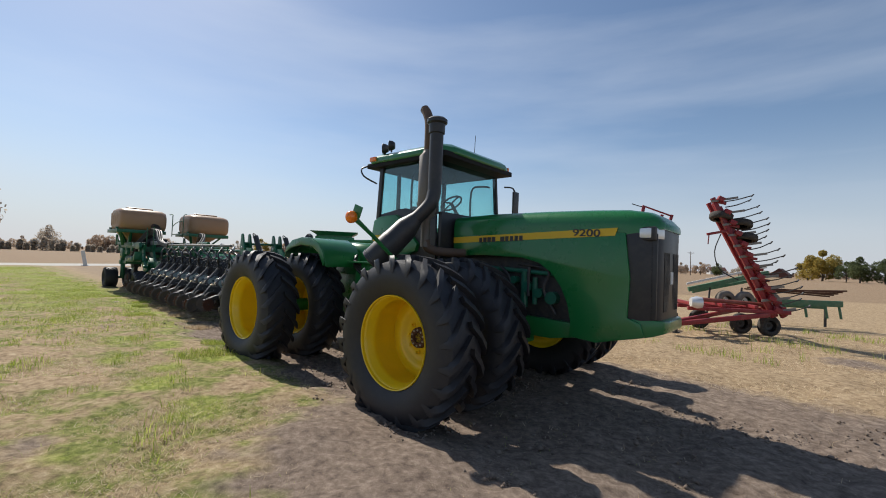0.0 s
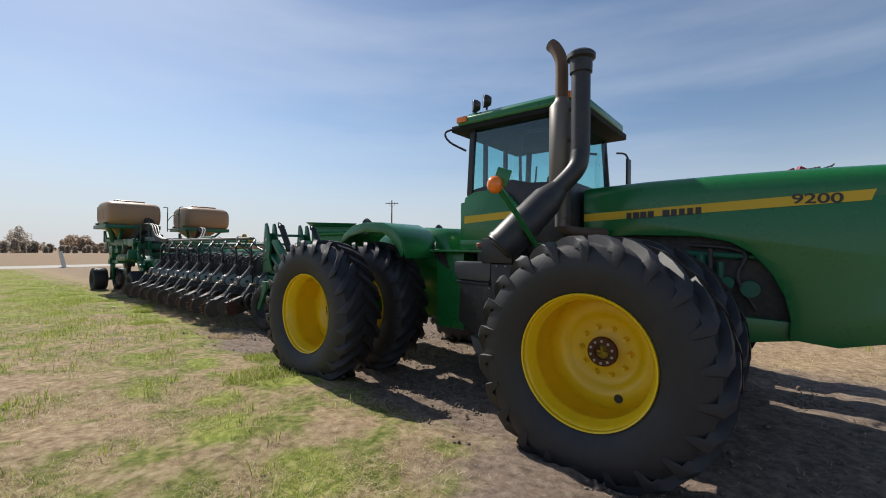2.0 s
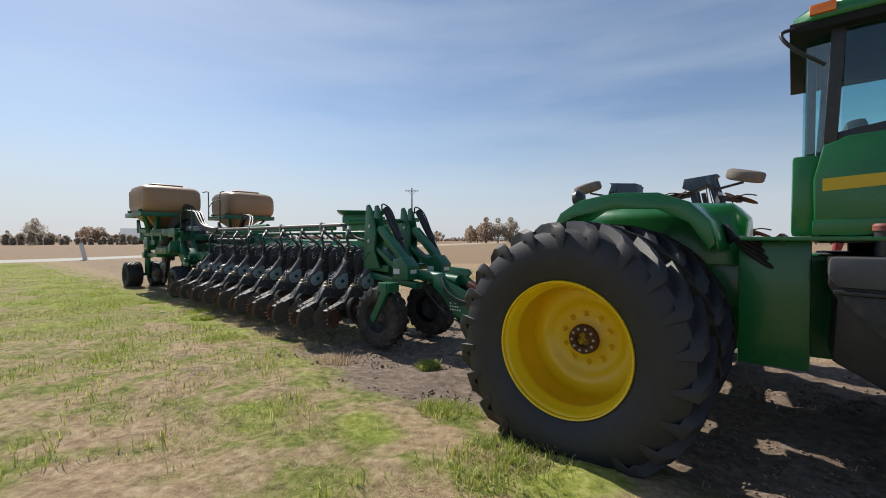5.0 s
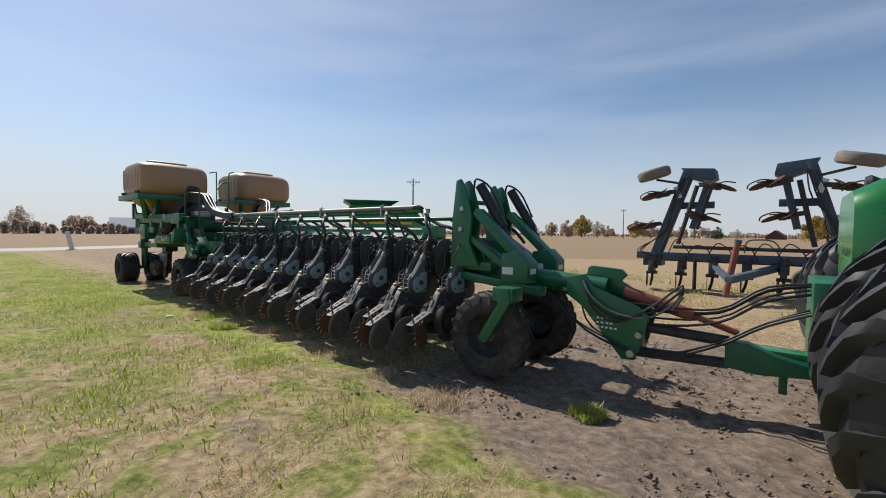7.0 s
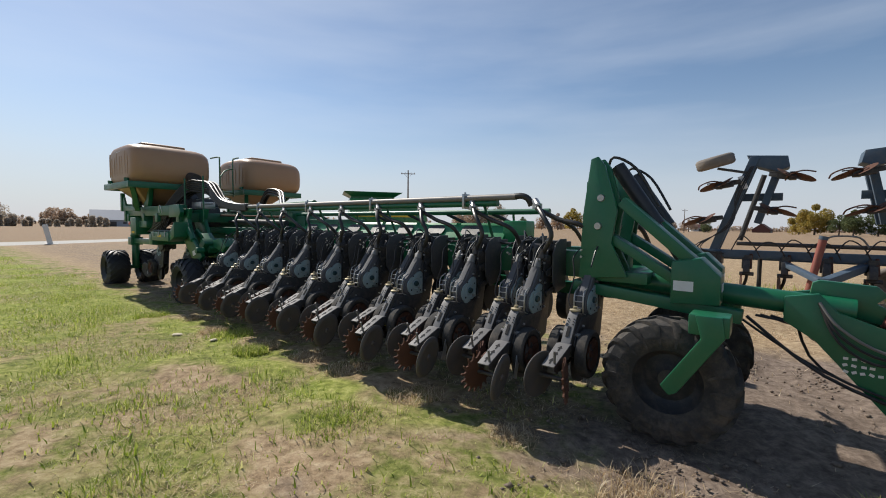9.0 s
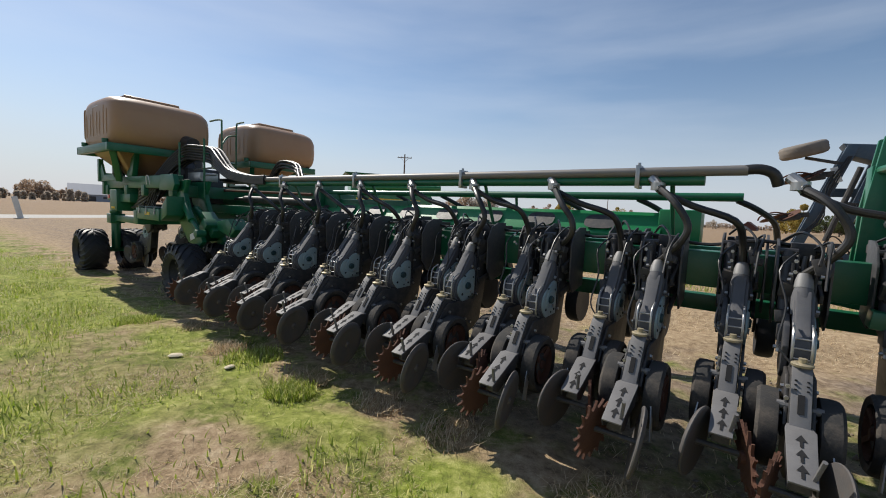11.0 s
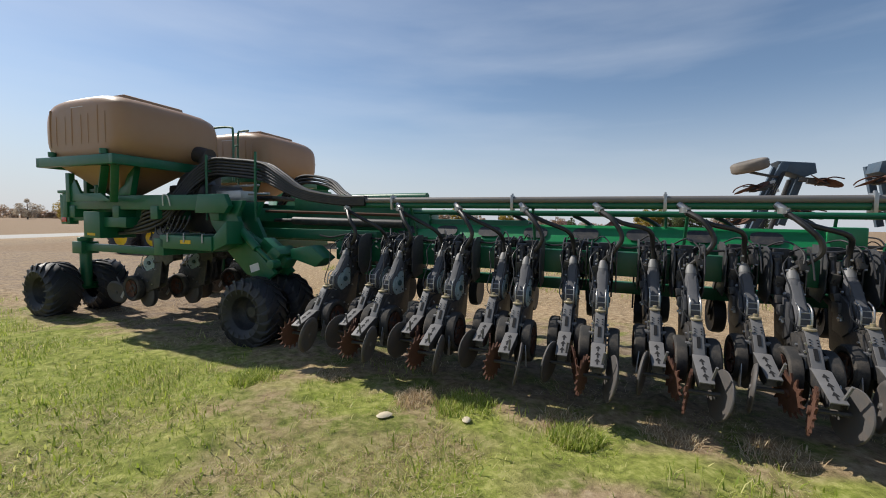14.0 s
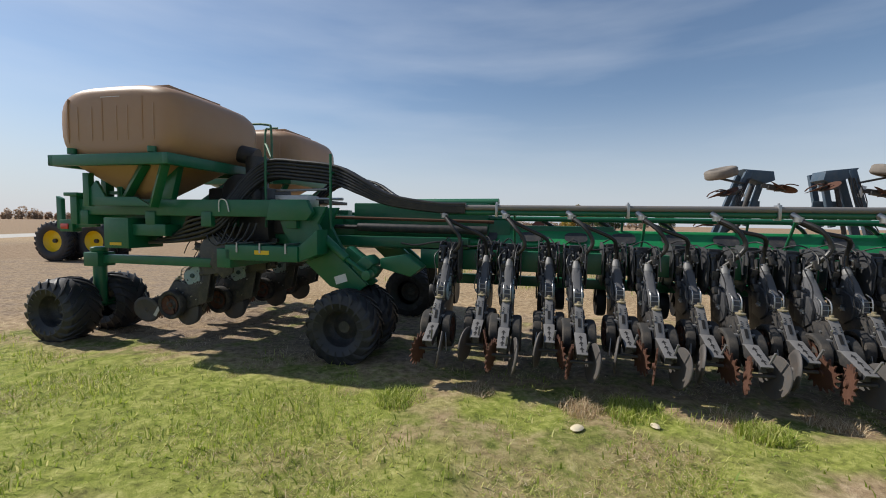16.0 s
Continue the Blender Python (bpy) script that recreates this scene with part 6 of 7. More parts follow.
def red_cultivator():
    """Field cultivator with its wings folded up; x to its right, y away from the yard."""
    c = thing("field_cultivator", pose(8.25, 14.3, 0), "red folded field cultivator with upright wing and dark tines", "cultivator")
    part("tongue", Geo().beam((-2.6, -0.7, 0.22), (0.1, -0.3, 0.62), 0.12, 0.12).beam((-2.2, -0.6, 0.35), (-0.1, 0.9, 0.62), 0.1, 0.1), RED, c, "red drawbar tongue", 0.01)
    part("jack", Geo().rod((-2.3, -0.66, 0.02), (-2.3, -0.66, 0.55), 0.04).lathe([(0.001, 0), (0.1, 0), (0.1, 0.02)], (-2.3, -0.66, 0.02), "z", 10), GUNMETAL, c)
    for yy in (-0.3, 0.5, 1.3):
        part("cross_bar", Geo().beam((-1.9, yy, 0.68), (0.6, yy, 0.70), 0.10, 0.10), RED, c, "red frame bar", 0.01)
    for xx in (-1.8, -1.0, -0.2, 0.45):
        part("frame_bar", Geo().beam((xx, -0.3, 0.80), (xx, 1.4, 0.80), 0.09, 0.09), RED, c, "red frame bar", 0.01)
    part("depth_cylinder", Geo().rod((-1.6, 0.1, 0.92), (0.3, 0.2, 0.84), 0.06), RED_ROD, c)
    part("toolbox", Geo().lathe([(0.001, 0.12), (0.15, 0.12), (0.17, 0.0), (0.12, -0.15), (0.001, -0.16)], (-1.75, -0.5, 0.86), "x", 18), LENS, c, "round pale drum", smooth=50)
    for xx, yy in ((-0.35, 0.2), (0.25, 0.0), (-1.2, 0.8)):
        w = part("wheel", DARK_RIM, None, c, "dusty transport wheel", at=pose(xx, yy, 0.29, 0, 0, 10) @ Matrix.Scale(0.8, 4))
        part("tyre", DARK_TYRE, None, w)
    a, b = Vector((0.25, -0.2, 0.55)), Vector((-1.30, -0.2, 3.78))
    d = (b - a).normalized()
    for off, yy in ((0.0, -0.2), (0.16, 0.0), (0.30, -0.1), (0.10, 0.25)):
        p0, p1 = a + Vector((off, yy + 0.2, 0)), b + Vector((off * 0.7, yy + 0.2, -off * 0.8))
        part("wing_bar", Geo().beam(p0, p1, 0.11, 0.10, (0, 1, 0)), RED, c, "red folded wing bar", 0.01)
    for s in (0.05, 0.14, 0.23, 0.32, 0.41, 0.5, 0.59, 0.68, 0.77, 0.86, 0.97):
        p = a.lerp(b, s)
        part("wing_tie", Geo().beam(p, p + Vector((0.42 * (1 - 0.3 * s), 0, -0.06)), 0.07, 0.07).beam(p + Vector((0.1, 0, 0)), p + Vector((0.2, 0.5, 0)), 0.07, 0.07).box((0.16, 0.12, 0.12), tuple(p + Vector((0.12, -0.12, 0.05))), (0, 26, 0)), RED, c, "", 0.006)
        part("spring_bar", Geo().beam(p + Vector((-0.12, -0.1, -0.02)), p + Vector((0.55, -0.1, 0.1)), 0.03, 0.06), PIPE, c, "grey spring tine bar")
    for k in range(19):
        p = a.lerp(b, 0.04 + k * 0.052) + Vector((0.25, random.uniform(-0.1, 0.3), 0))
        ln = 0.62 + random.uniform(-0.12, 0.22)
        part("tine", Geo().tube([p, p + Vector((ln * 0.5, 0, 0.07)), p + Vector((ln, 0.02, 0.20))], 0.016, 6), GUNMETAL, c, "dark curved tine")
        part("shovel", Geo().box((0.09, 0.05, 0.025), tuple(p + Vector((ln + 0.02, 0.02, 0.21))), (0, -50, 0)), GUNMETAL, c)
    for s, dx in ((0.84, 0.02), (0.78, 0.42), (0.66, 0.36)):
        p = a.lerp(b, s) + Vector((dx, 0.1, 0))
        w = part("wheel", SMALL_RIM, None, c, "raised gauge wheel with dark tyre", at=pose(*p, 78, 10, 0) @ Matrix.Scale(0.8, 4))
        part("tyre", DARK_TYRE, None, w)
    p = a.lerp(b, 0.72)
    part("crank_arm", Geo().beam(p, p + Vector((-0.55, 0, -0.12)), 0.08, 0.07).rod(p + Vector((-0.5, 0, -0.12)), p + Vector((-0.52, 0, -0.4)), 0.015), RED, c, "", 0.006)
    part("hydraulic_hose", Geo().tube([p + Vector((-0.2, 0, -0.1)), p + Vector((-0.35, 0, -0.6)), p + Vector((-0.2, 0, -1.1)), p + Vector((0.25, 0, -1.35))], 0.015, 8), HOSE, c)
    e, f = Vector((-2.9, 2.7, 0.8)), Vector((-1.45, 2.7, 3.85))
    for o in (0.0, 0.5):
        part("wing_bar", Geo().beam(e + Vector((o * 0.6, o, 0)), f + Vector((-0.9 + o * 1.5, o, 0.1 - o * 0.5)), 0.10, 0.10, (0, 1, 0)), RED, c, "red folded wing bar", 0.01)
    part("wing_tie", Geo().beam(f + Vector((-0.95, 0, 0.1)), f + Vector((0.05, 0.1, -0.25)), 0.05, 0.05).beam(f + Vector((-0.9, 0, -0.2)), f + Vector((0.0, 0.1, -0.55)), 0.05, 0.05).beam(f + Vector((0.05, 0.1, -0.2)), f + Vector((-0.15, 0.1, -0.95)), 0.09, 0.09), RED, c, "", 0.006)
    part("tine", Geo().tube([f + Vector((-0.9, 0, 0.05)), f + Vector((-1.05, 0, 0.08)), f + Vector((-1.3, 0, 0.16))], 0.016, 6), GUNMETAL, c)


random.seed(11)
red_cultivator()


def green_harrow():
    h = thing("harrow", pose(9.8, 17.6, 0), "faded green folded harrow with wooden-looking bars", "harrow")
    part("frame", Geo().beam((-2.2, 0, 1.05), (0.3, 0, 1.75), 0.12, 0.16).beam((-1.9, 0.5, 0.95), (0.4, 0.5, 1.55), 0.1, 0.1), GREEN_OLD, h, "faded green sloping frame", 0.01)
    part("bar", Geo().beam((-2.3, -0.1, 1.25), (0.2, -0.1, 1.95), 0.05, 0.07), WHITE, h, "pale rail")
    for k in range(5):
        part("drag_bar", Geo().beam((-0.2, -0.3 + 0.2 * k, 1.15 + 0.06 * (k % 2)), (2.5, -0.2 + 0.2 * k, 1.25 - 0.06 * k), 0.05, 0.05), RUST, h, "rusty drag bar")
    part("side_frame", Geo().beam((-0.3, 0, 0.75), (2.5, 0, 0.8), 0.12, 0.2).beam((0.0, 0.6, 0.6), (2.4, 0.6, 0.62), 0.1, 0.1), GREEN_OLD, h, "faded green side frame", 0.01)
    for xx in (0.2, 0.8, 1.4, 2.0, 2.4):
        part("leg", Geo().beam((xx, 0.0, 0.8), (xx + 0.05, -0.05, 0.30), 0.08, 0.06), GREEN_OLD, h, "", 0.006)
    for xx in (-1.1, -0.5, 0.3):
        w = part("wheel", SMALL_RIM, None, h, "weathered wheel", at=pose(xx, -0.2, 0.72, 0, 0, 20))
        part("tyre", SMALL_TYRE, None, w)
    for xx in (-1.6, -0.6):
        part("prop", Geo().rod((xx, 0, 0.02), (xx + 0.1, 0, 1.2), 0.03), GUNMETAL, h)
    part("stand", Geo().rod((2.2, 0.3, -0.02), (2.2, 0.3, 0.7), 0.04), GUNMETAL, h)


green_harrow()
B = P @ pose(-1.72, -10, 0)     # blue implement, x along the planter's length


def blue_cultivator():
    c = thing("strip_till_bar", B, "weathered blue toolbar with folded wings and rusty discs", "toolbar implement")
    part("main_bar", Geo().beam((1.7, 0, 0.95), (-3.9, 0, 0.95), 0.20, 0.20).beam((1.5, -0.6, 0.85), (-3.2, -0.6, 0.85), 0.16, 0.16), BLUE, c, "long blue main toolbar", 0.012)
    part("top_pipe", Geo().rod((0.7, 0.1, 1.22), (-2.4, 0.1, 1.2), 0.05), GUNMETAL, c)
    part("tongue", Geo().beam((-1.7, 0.1, 0.75), (-0.9, 2.2, 0.55), 0.16, 0.16).beam((-0.3, 0.1, 0.75), (-0.85, 2.1, 0.55), 0.12, 0.12), BLUE, c, "blue tongue frame", 0.012)
    part("parking_jack", Geo().rod((-0.70, 1.0, 0.05), (-0.92, 1.0, 1.42), 0.075, 12), RED_ROD, c, "round weathered parking jack")
    part("jack_cap", Geo().rod((-0.915, 1.0, 1.38), (-0.93, 1.0, 1.46), 0.085, 12), BLUE, c)
    for bx, tx, s in ((1.25, 0.30, 1), (-3.0, -2.15, -1)):
        for oy, lean in ((0.0, 0.0), (-0.55, 0.05)):
            part("wing_bar", Geo().beam((bx, oy, 0.9), (tx + s * 0.1, oy, 3.45), 0.20, 0.15, (0, 1, 0)), BLUE, c, "blue folded wing bar", 0.012)
            part("wing_bar", Geo().beam((bx - s * 0.95, oy - 0.3, 1.75), (tx - s * 0.45, oy - 0.3, 3.4), 0.16, 0.13, (0, 1, 0)), BLUE, c, "blue folded wing bar", 0.012)
        part("wing_head", Geo().prism([(tx + s * 0.28, 3.50), (tx - s * 0.55, 3.42), (tx - s * 0.60, 3.15), (tx - s * 0.35, 3.05), (tx + s * 0.05, 3.2)], -0.6, 0.05), BLUE, c, "blue hinge plates", 0.012)
        part("wing_plate", Geo().span(tx - 0.5, tx + 0.5, -0.62, -0.56, 2.35, 2.55), BLUE, c, "", 0.01)
        part("sticker", Geo().box((0.13, 0.006, 0.35), (tx + s * 0.33, 0.115, 2.8), (0, s * 20, 0)), WHITE, c, "pale label")
        part("hinge_foot", Geo().span(bx - 0.25, bx + 0.25, -0.4, 0.15, 0.65, 1.0), GUNMETAL, c, "", 0.02)
        w = part("wheel", SMALL_RIM, None, c, "raised gauge wheel with weathered tyre", at=pose(tx + s * 0.95, 0.2, 3.36, 82, s * 14, 0) @ Matrix.Scale(1.25, 4))
        part("tyre", SMALL_TYRE, None, w)
        part("wheel_arm", Geo().beam((tx + s * 0.9, 0.1, 3.2), (tx + s * 0.25, 0.05, 3.05), 0.08, 0.06), GUNMETAL, c)
        for zz, sd in ((2.86, -1), (2.02, -1), (2.70, 1), (1.78, 1)):
            x0 = tx + (bx - tx) * (3.45 - zz) / 2.55 + (-s * 0.42 if sd < 0 else s * 0.1)
            x1 = x0 + (-s if sd < 0 else s) * 0.62
            part("disc_arm", Geo().beam((x0, 0.1, zz + 0.12), (x1, 0.22, zz), 0.09, 0.10).beam((x0, 0.25, zz + 0.16), (x1 + 0.1, 0.3, zz + 0.08), 0.03, 0.03), GUNMETAL, c, "dark disc arm", 0.008)
            part("disc", Geo().lathe([(0.001, 0.03), (0.05, 0.03), (0.06, 0.01), (0.27, 0.03), (0.28, 0.025), (0.06, -0.01), (0.001, -0.02)], axis="z", n=24), RUST, c, "rusty raised disc", at=pose(x1, 0.2, zz - 0.02, 10, s * sd * 22, 0))
            part("disc_hanger", Geo().box((0.34, 0.16, 0.12), ((x0 + x1) / 2, 0.2, zz + 0.03), (0, s * sd * 10, 0)).box((0.14, 0.2, 0.2), (x1 - s * sd * 0.16, 0.2, zz + 0.04)), GUNMETAL, c, "dark disc hanger", 0.015)
            part("disc", Geo().lathe([(0.001, 0.03), (0.05, 0.03), (0.06, 0.01), (0.21, 0.03), (0.22, 0.025), (0.06, -0.01), (0.001, -0.02)], axis="z", n=22), RUST, c, "rusty raised disc", at=pose(x1 - s * sd * 0.30, 0.34, zz + 0.08, -14, s * sd * 34, 0))
            part("disc_bracket", Geo().tube([(x1 - 0.25, 0.32, zz + 0.1), (x1, 0.36, zz + 0.14), (x1 + 0.25, 0.32, zz + 0.04), (x1 + 0.3, 0.2, zz - 0.06)], 0.018, 6), RUST, c)
        for k in range(5):
            o = random.uniform(-0.08, 0.08)
            part("hydraulic_hose", Geo().tube([(tx + s * 0.1 + o, 0.14, 3.2), (tx + (bx - tx) * 0.35 + o * 2, 0.17, 2.5), (tx + (bx - tx) * 0.7 - o * 2, 0.2, 1.7), (bx + s * 0.2 + o * 3, 0.2, 1.1), (bx - s * 0.3, 0.22, 0.95)], 0.014, 6), HOSE, c, "black hydraulic hose")
        part("wing_cylinder", Geo().rod((tx - s * 0.1, -0.25, 3.0), (bx - s * 0.6, -0.25, 1.3), 0.06), GUNMETAL, c)
    for k in range(6):
        x0 = 1.2 - k * 0.76
        part("shank", Geo().tube([(x0, 0.1, 0.85), (x0, 0.25, 0.6), (x0 + 0.02, 0.2, 0.3), (x0 + 0.1, 0.05, 0.05)], 0.035, 8).box((0.16, 0.2, 0.25), (x0, 0.12, 0.8)), GUNMETAL, c, "dark shank and clamp")
        part("opener_body", Geo().box((0.14, 0.34, 0.30), (x0 + 0.02, 0.22, 0.62), (12, 0, 0)).box((0.22, 0.10, 0.34), (x0 + 0.02, 0.05, 0.74)).rod((x0 - 0.14, 0.30, 0.46), (x0 + 0.16, 0.30, 0.46), 0.05, 10), GUNMETAL, c, "dark opener body", 0.012)
        part("spring", Geo().rod((x0 - 0.06, 0.10, 0.95), (x0 - 0.06, 0.34, 0.60), 0.035, 8), RUST, c)
        part("ground_disc", Geo().lathe([(0.001, 0.01), (0.22, 0.006), (0.225, 0), (0.22, -0.006), (0.001, -0.01)], axis="x", n=20), RUST, c, "rusty disc", at=pose(x0 + 0.12, 0.35, 0.26, 0, 0, 8))
    for k in range(7):
        x0 = 0.8 - k * 0.5
        part("hydraulic_hose", Geo().tube([(x0, 0.2, 1.05), (x0 - 0.2, 0.3, 1.35 + random.uniform(-0.1, 0.1)), (x0 - 0.45, 0.28, 1.2), (x0 - 0.6, 0.2, 0.9)], 0.015, 6), HOSE, c, "looping black hose")
    part("valve_hoop", Geo().tube([(-1.0, 0.2, 1.1), (-1.05, 0.2, 1.40), (-1.3, 0.2, 1.46), (-1.6, 0.2, 1.42), (-1.75, 0.2, 1.2)], 0.02, 8), PIPE, c, "pale looped line")
    for xx in (-2.3,):
        w = part("wheel", SMALL_RIM, None, c, "weathered transport wheel", at=pose(xx, -0.9, 0.36, 0, 0, 0))
        part("tyre", SMALL_TYRE, None, w)
    for xx in (0.2, -2.9):
        part("stand", Geo().rod((xx, -0.3, -0.02), (xx, -0.3, 0.9), 0.05), GUNMETAL, c)


random.seed(5)
blue_cultivator()


def farm_cart():
    c = thing("farm_cart", pose(-21.9, 29.0, 0, 0, 0, 155), "green farm cart on yellow-rimmed dual wheels", "cart")
    part("frame", Geo().span(-2.6, 0.4, -1.7, -1.1, 0.85, 1.05), GREEN_IMP, c, "dark green frame", 0.02)
    part("axle", Geo().rod((0, -1.7, 0.78), (0, 0.1, 0.78), 0.08), GUNMETAL, c)
    part("axle", Geo().rod((-1.35, -1.7, 0.78), (-1.35, -0.3, 0.78), 0.08), GUNMETAL, c)
    for xx, yy in ((0, 0), (0, -0.62), (-1.35, -0.40), (-1.35, -1.02)):
        w = part("wheel", Geo().lathe([(0.001, 0.02), (0.12, 0.02), (0.3, -0.02), (0.42, 0.0), (0.50, 0.12), (0.54, 0.2)], n=26), YELLOW, c, "yellow dished wheel", at=pose(xx, yy, 0.77) @ Matrix.Scale(0.83, 4))
        part("tyre", TYRE, None, w)


farm_cart()


def combine():
    """Harvester far behind the planter: flared grain tank, unloading auger, rear hood."""
    c = thing("combine_harvester", pose(-16.2, 38.3, 0, 0, 0, 23.3), "green combine harvester with flared open grain tank", "combine")
    part("body", Geo().prism([(-1.7, 0.9), (-1.5, 0.7), (3.6, 0.8), (4.1, 1.4), (4.1, 2.6), (3.7, 3.1), (2.9, 3.25), (1.8, 3.3), (1.8, 3.55), (-1.7, 3.55)], -1.5, 1.5), GREEN, c, "green side panels and rear hood", 0.08)
    part("grain_tank", Geo().loft([[(sx * w, sy * d, z) for sx, sy in ((-1, -1), (1, -1), (1, 1), (-1, 1))] for z, w, d in ((3.5, 1.6, 1.35), (3.68, 1.6, 1.35), (3.98, 2.12, 1.85), (4.02, 2.12, 1.85), (3.72, 1.56, 1.31))], cap=False), GREEN_IMP, c, "dark green flared grain tank extension", 0.01)
    part("unloading_auger", Geo().rod((-1.2, -1.68, 3.0), (4.6, -1.72, 3.3), 0.17, 14), GREEN, c, "green unloading auger tube", smooth=50)
    part("stripe", Geo().span(-1.3, 3.2, -1.506, -1.502, 2.2, 2.36), YELLOW_STICKER, c, "yellow side stripe")
    for xx, yy, k in ((-0.9, -1.75, 1.0), (-0.9, 1.75, 1.0), (3.2, -1.5, 0.68), (3.2, 1.5, 0.68)):
        w = part("wheel", Geo().lathe([(0.001, 0.02), (0.12, 0.02), (0.3, -0.02), (0.42, 0.0), (0.50, 0.12), (0.54, 0.2)], n=26), YELLOW, c, "yellow dished wheel", at=pose(xx, yy, 0.92 * k, 0, 0, 180 if yy < 0 else 0) @ Matrix.Scale(k, 4))
        part("tyre", TYRE, None, w)


combine()


def utility_pole(x, y, h, wires=True):
    p = thing("utility_pole", pose(x, y, 0, 0, 0, 12), "weathered wooden utility pole with crossarm", "pole")
    part("post", Geo().tube([(0, 0, -0.2), (0, 0, h * 0.5), (0, 0, h)], 0.15, 10, [0.17, 0.14, 0.10]), WOOD, p, "round wooden post")
    part("crossarm", Geo().beam((-1.2, 0, h - 0.6), (1.2, 0, h - 0.6), 0.10, 0.12).beam((-0.7, 0.06, h - 0.62), (0, 0.06, h - 1.3), 0.03, 0.04).beam((0.7, 0.06, h - 0.62), (0, 0.06, h - 1.3), 0.03, 0.04), WOOD, p, "wooden crossarm")
    for xx in (-1.1, -0.5, 0.5, 1.1):
        part("insulator", Geo().lathe([(0.03, 0), (0.06, 0.05), (0.06, 0.12), (0.03, 0.2), (0.001, 0.21)], (xx, 0, h - 0.54), "z", 8), WHITE, p)


utility_pole(-22.3, 78.2, 11.1)
utility_pole(37.0, 175.0, 11.5)
utility_pole(66.0, 185.0, 9.5)

fp = solid("sign_post", Geo().beam((0, 0, -0.1), (-0.28, 0.0, 1.35), 0.28, 0.05, (0, 1, 0)).box((0.7, 0.3, 0.04), (0.0, 0, 0.02)), CONCRETE, pose(-36.6, 31.4, 0, 0, 0, 50), "leaning pale grey board post by the road", "post", bevel=0.01)
for x, y, s, rz in ((-10.63, 12.05, 0.048, 20), (-9.97, 11.9, 0.036, 70)):
    g = Geo().lathe([(0.001, -0.3), (0.6, -0.28), (0.95, -0.05), (1.0, 0.1), (0.75, 0.42), (0.3, 0.55), (0.001, 0.57)], axis="z", n=9)
    g.v = [(px_ * 1.5 * s * (1 + 0.18 * noise.noise((px_ * 2, py_ * 2, rz))), py_ * s * (1 + 0.18 * noise.noise((py_ * 2, px_, rz + 3))), pz_ * s * 0.8) for px_, py_, pz_ in g.v]
    solid("stone", g, STONE, pose(x, y, 0.025 + s * 0.12, 0, 0, rz), "small pale stone lying in the grass", "stone", "stones in the grass", smooth=60)


# ---- distance: trees, woods, buildings ----
def leaf_material(name, c1, c2):
    m = bpy.data.materials.new(name)
    m.use_nodes = True
    nt = m.node_tree
    b = nt.nodes["Principled BSDF"]
    gi = nt.nodes.new("ShaderNodeNewGeometry")
    r = nt.nodes.new("ShaderNodeMixRGB")
    r.inputs["Color1"].default_value, r.inputs["Color2"].default_value = (*c1, 1), (*c2, 1)
    nt.links.new(gi.outputs["Random Per Island"], r.inputs["Fac"])
    nt.links.new(r.outputs["Color"], b.inputs["Base Color"])
    b.inputs["Roughness"].default_value = 0.8
    b.inputs["Specular IOR Level"].default_value = 0.2
    tr = nt.nodes.new("ShaderNodeBsdfTranslucent")
    nt.links.new(r.outputs["Color"], tr.inputs["Color"])
    mx = nt.nodes.new("ShaderNodeMixShader")
    mx.inputs["Fac"].default_value = 0.5
    nt.links.new(b.outputs["BSDF"], mx.inputs[1])
    nt.links.new(tr.outputs["BSDF"], mx.inputs[2])
    nt.links.new(mx.outputs["Shader"], nt.nodes["Material Output"].inputs["Surface"])
    return m


# leaf colours are lightened to carry distance haze, the browns and greys most
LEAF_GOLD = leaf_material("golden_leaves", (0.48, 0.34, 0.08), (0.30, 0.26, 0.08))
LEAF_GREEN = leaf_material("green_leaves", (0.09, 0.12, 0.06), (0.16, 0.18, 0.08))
LEAF_BROWN = leaf_material("hazed_brown_leaves", (0.50, 0.37, 0.27), (0.42, 0.33, 0.25))
LEAF_BARE = leaf_material("hazed_sparse_leaves", (0.44, 0.38, 0.31), (0.52, 0.45, 0.36))
BARK = mat("grey_bark", (0.11, 0.09, 0.075), 0.9, vary=0.3, bump=0.3)


def leaves_mesh(name, centres, radii, count, size, material, seed):
    r = np.random.default_rng(seed)
    pick = r.integers(0, len(centres), count)
    d = r.normal(0, 1, (count, 3))
    d /= np.linalg.norm(d, axis=1, keepdims=True)
    pos = np.asarray(centres)[pick] + d * (np.asarray(radii)[pick] * r.uniform(0.35, 1.0, count) ** 0.5)[:, None]
    u = r.normal(0, 1, (count, 3))
    u /= np.linalg.norm(u, axis=1, keepdims=True)
    w = np.cross(u, r.normal(0, 1, (count, 3)))
    w /= np.linalg.norm(w, axis=1, keepdims=True)
    s = size * r.uniform(0.5, 1.2, (count, 1))
    v = np.stack([pos - u * s, pos + w * s * 0.7, pos + u * s, pos - w * s * 0.7], 1).reshape(-1, 3)
    me = fast_mesh(name, v, np.arange(count * 4).reshape(-1, 4))
    me.materials.append(material)
    return me


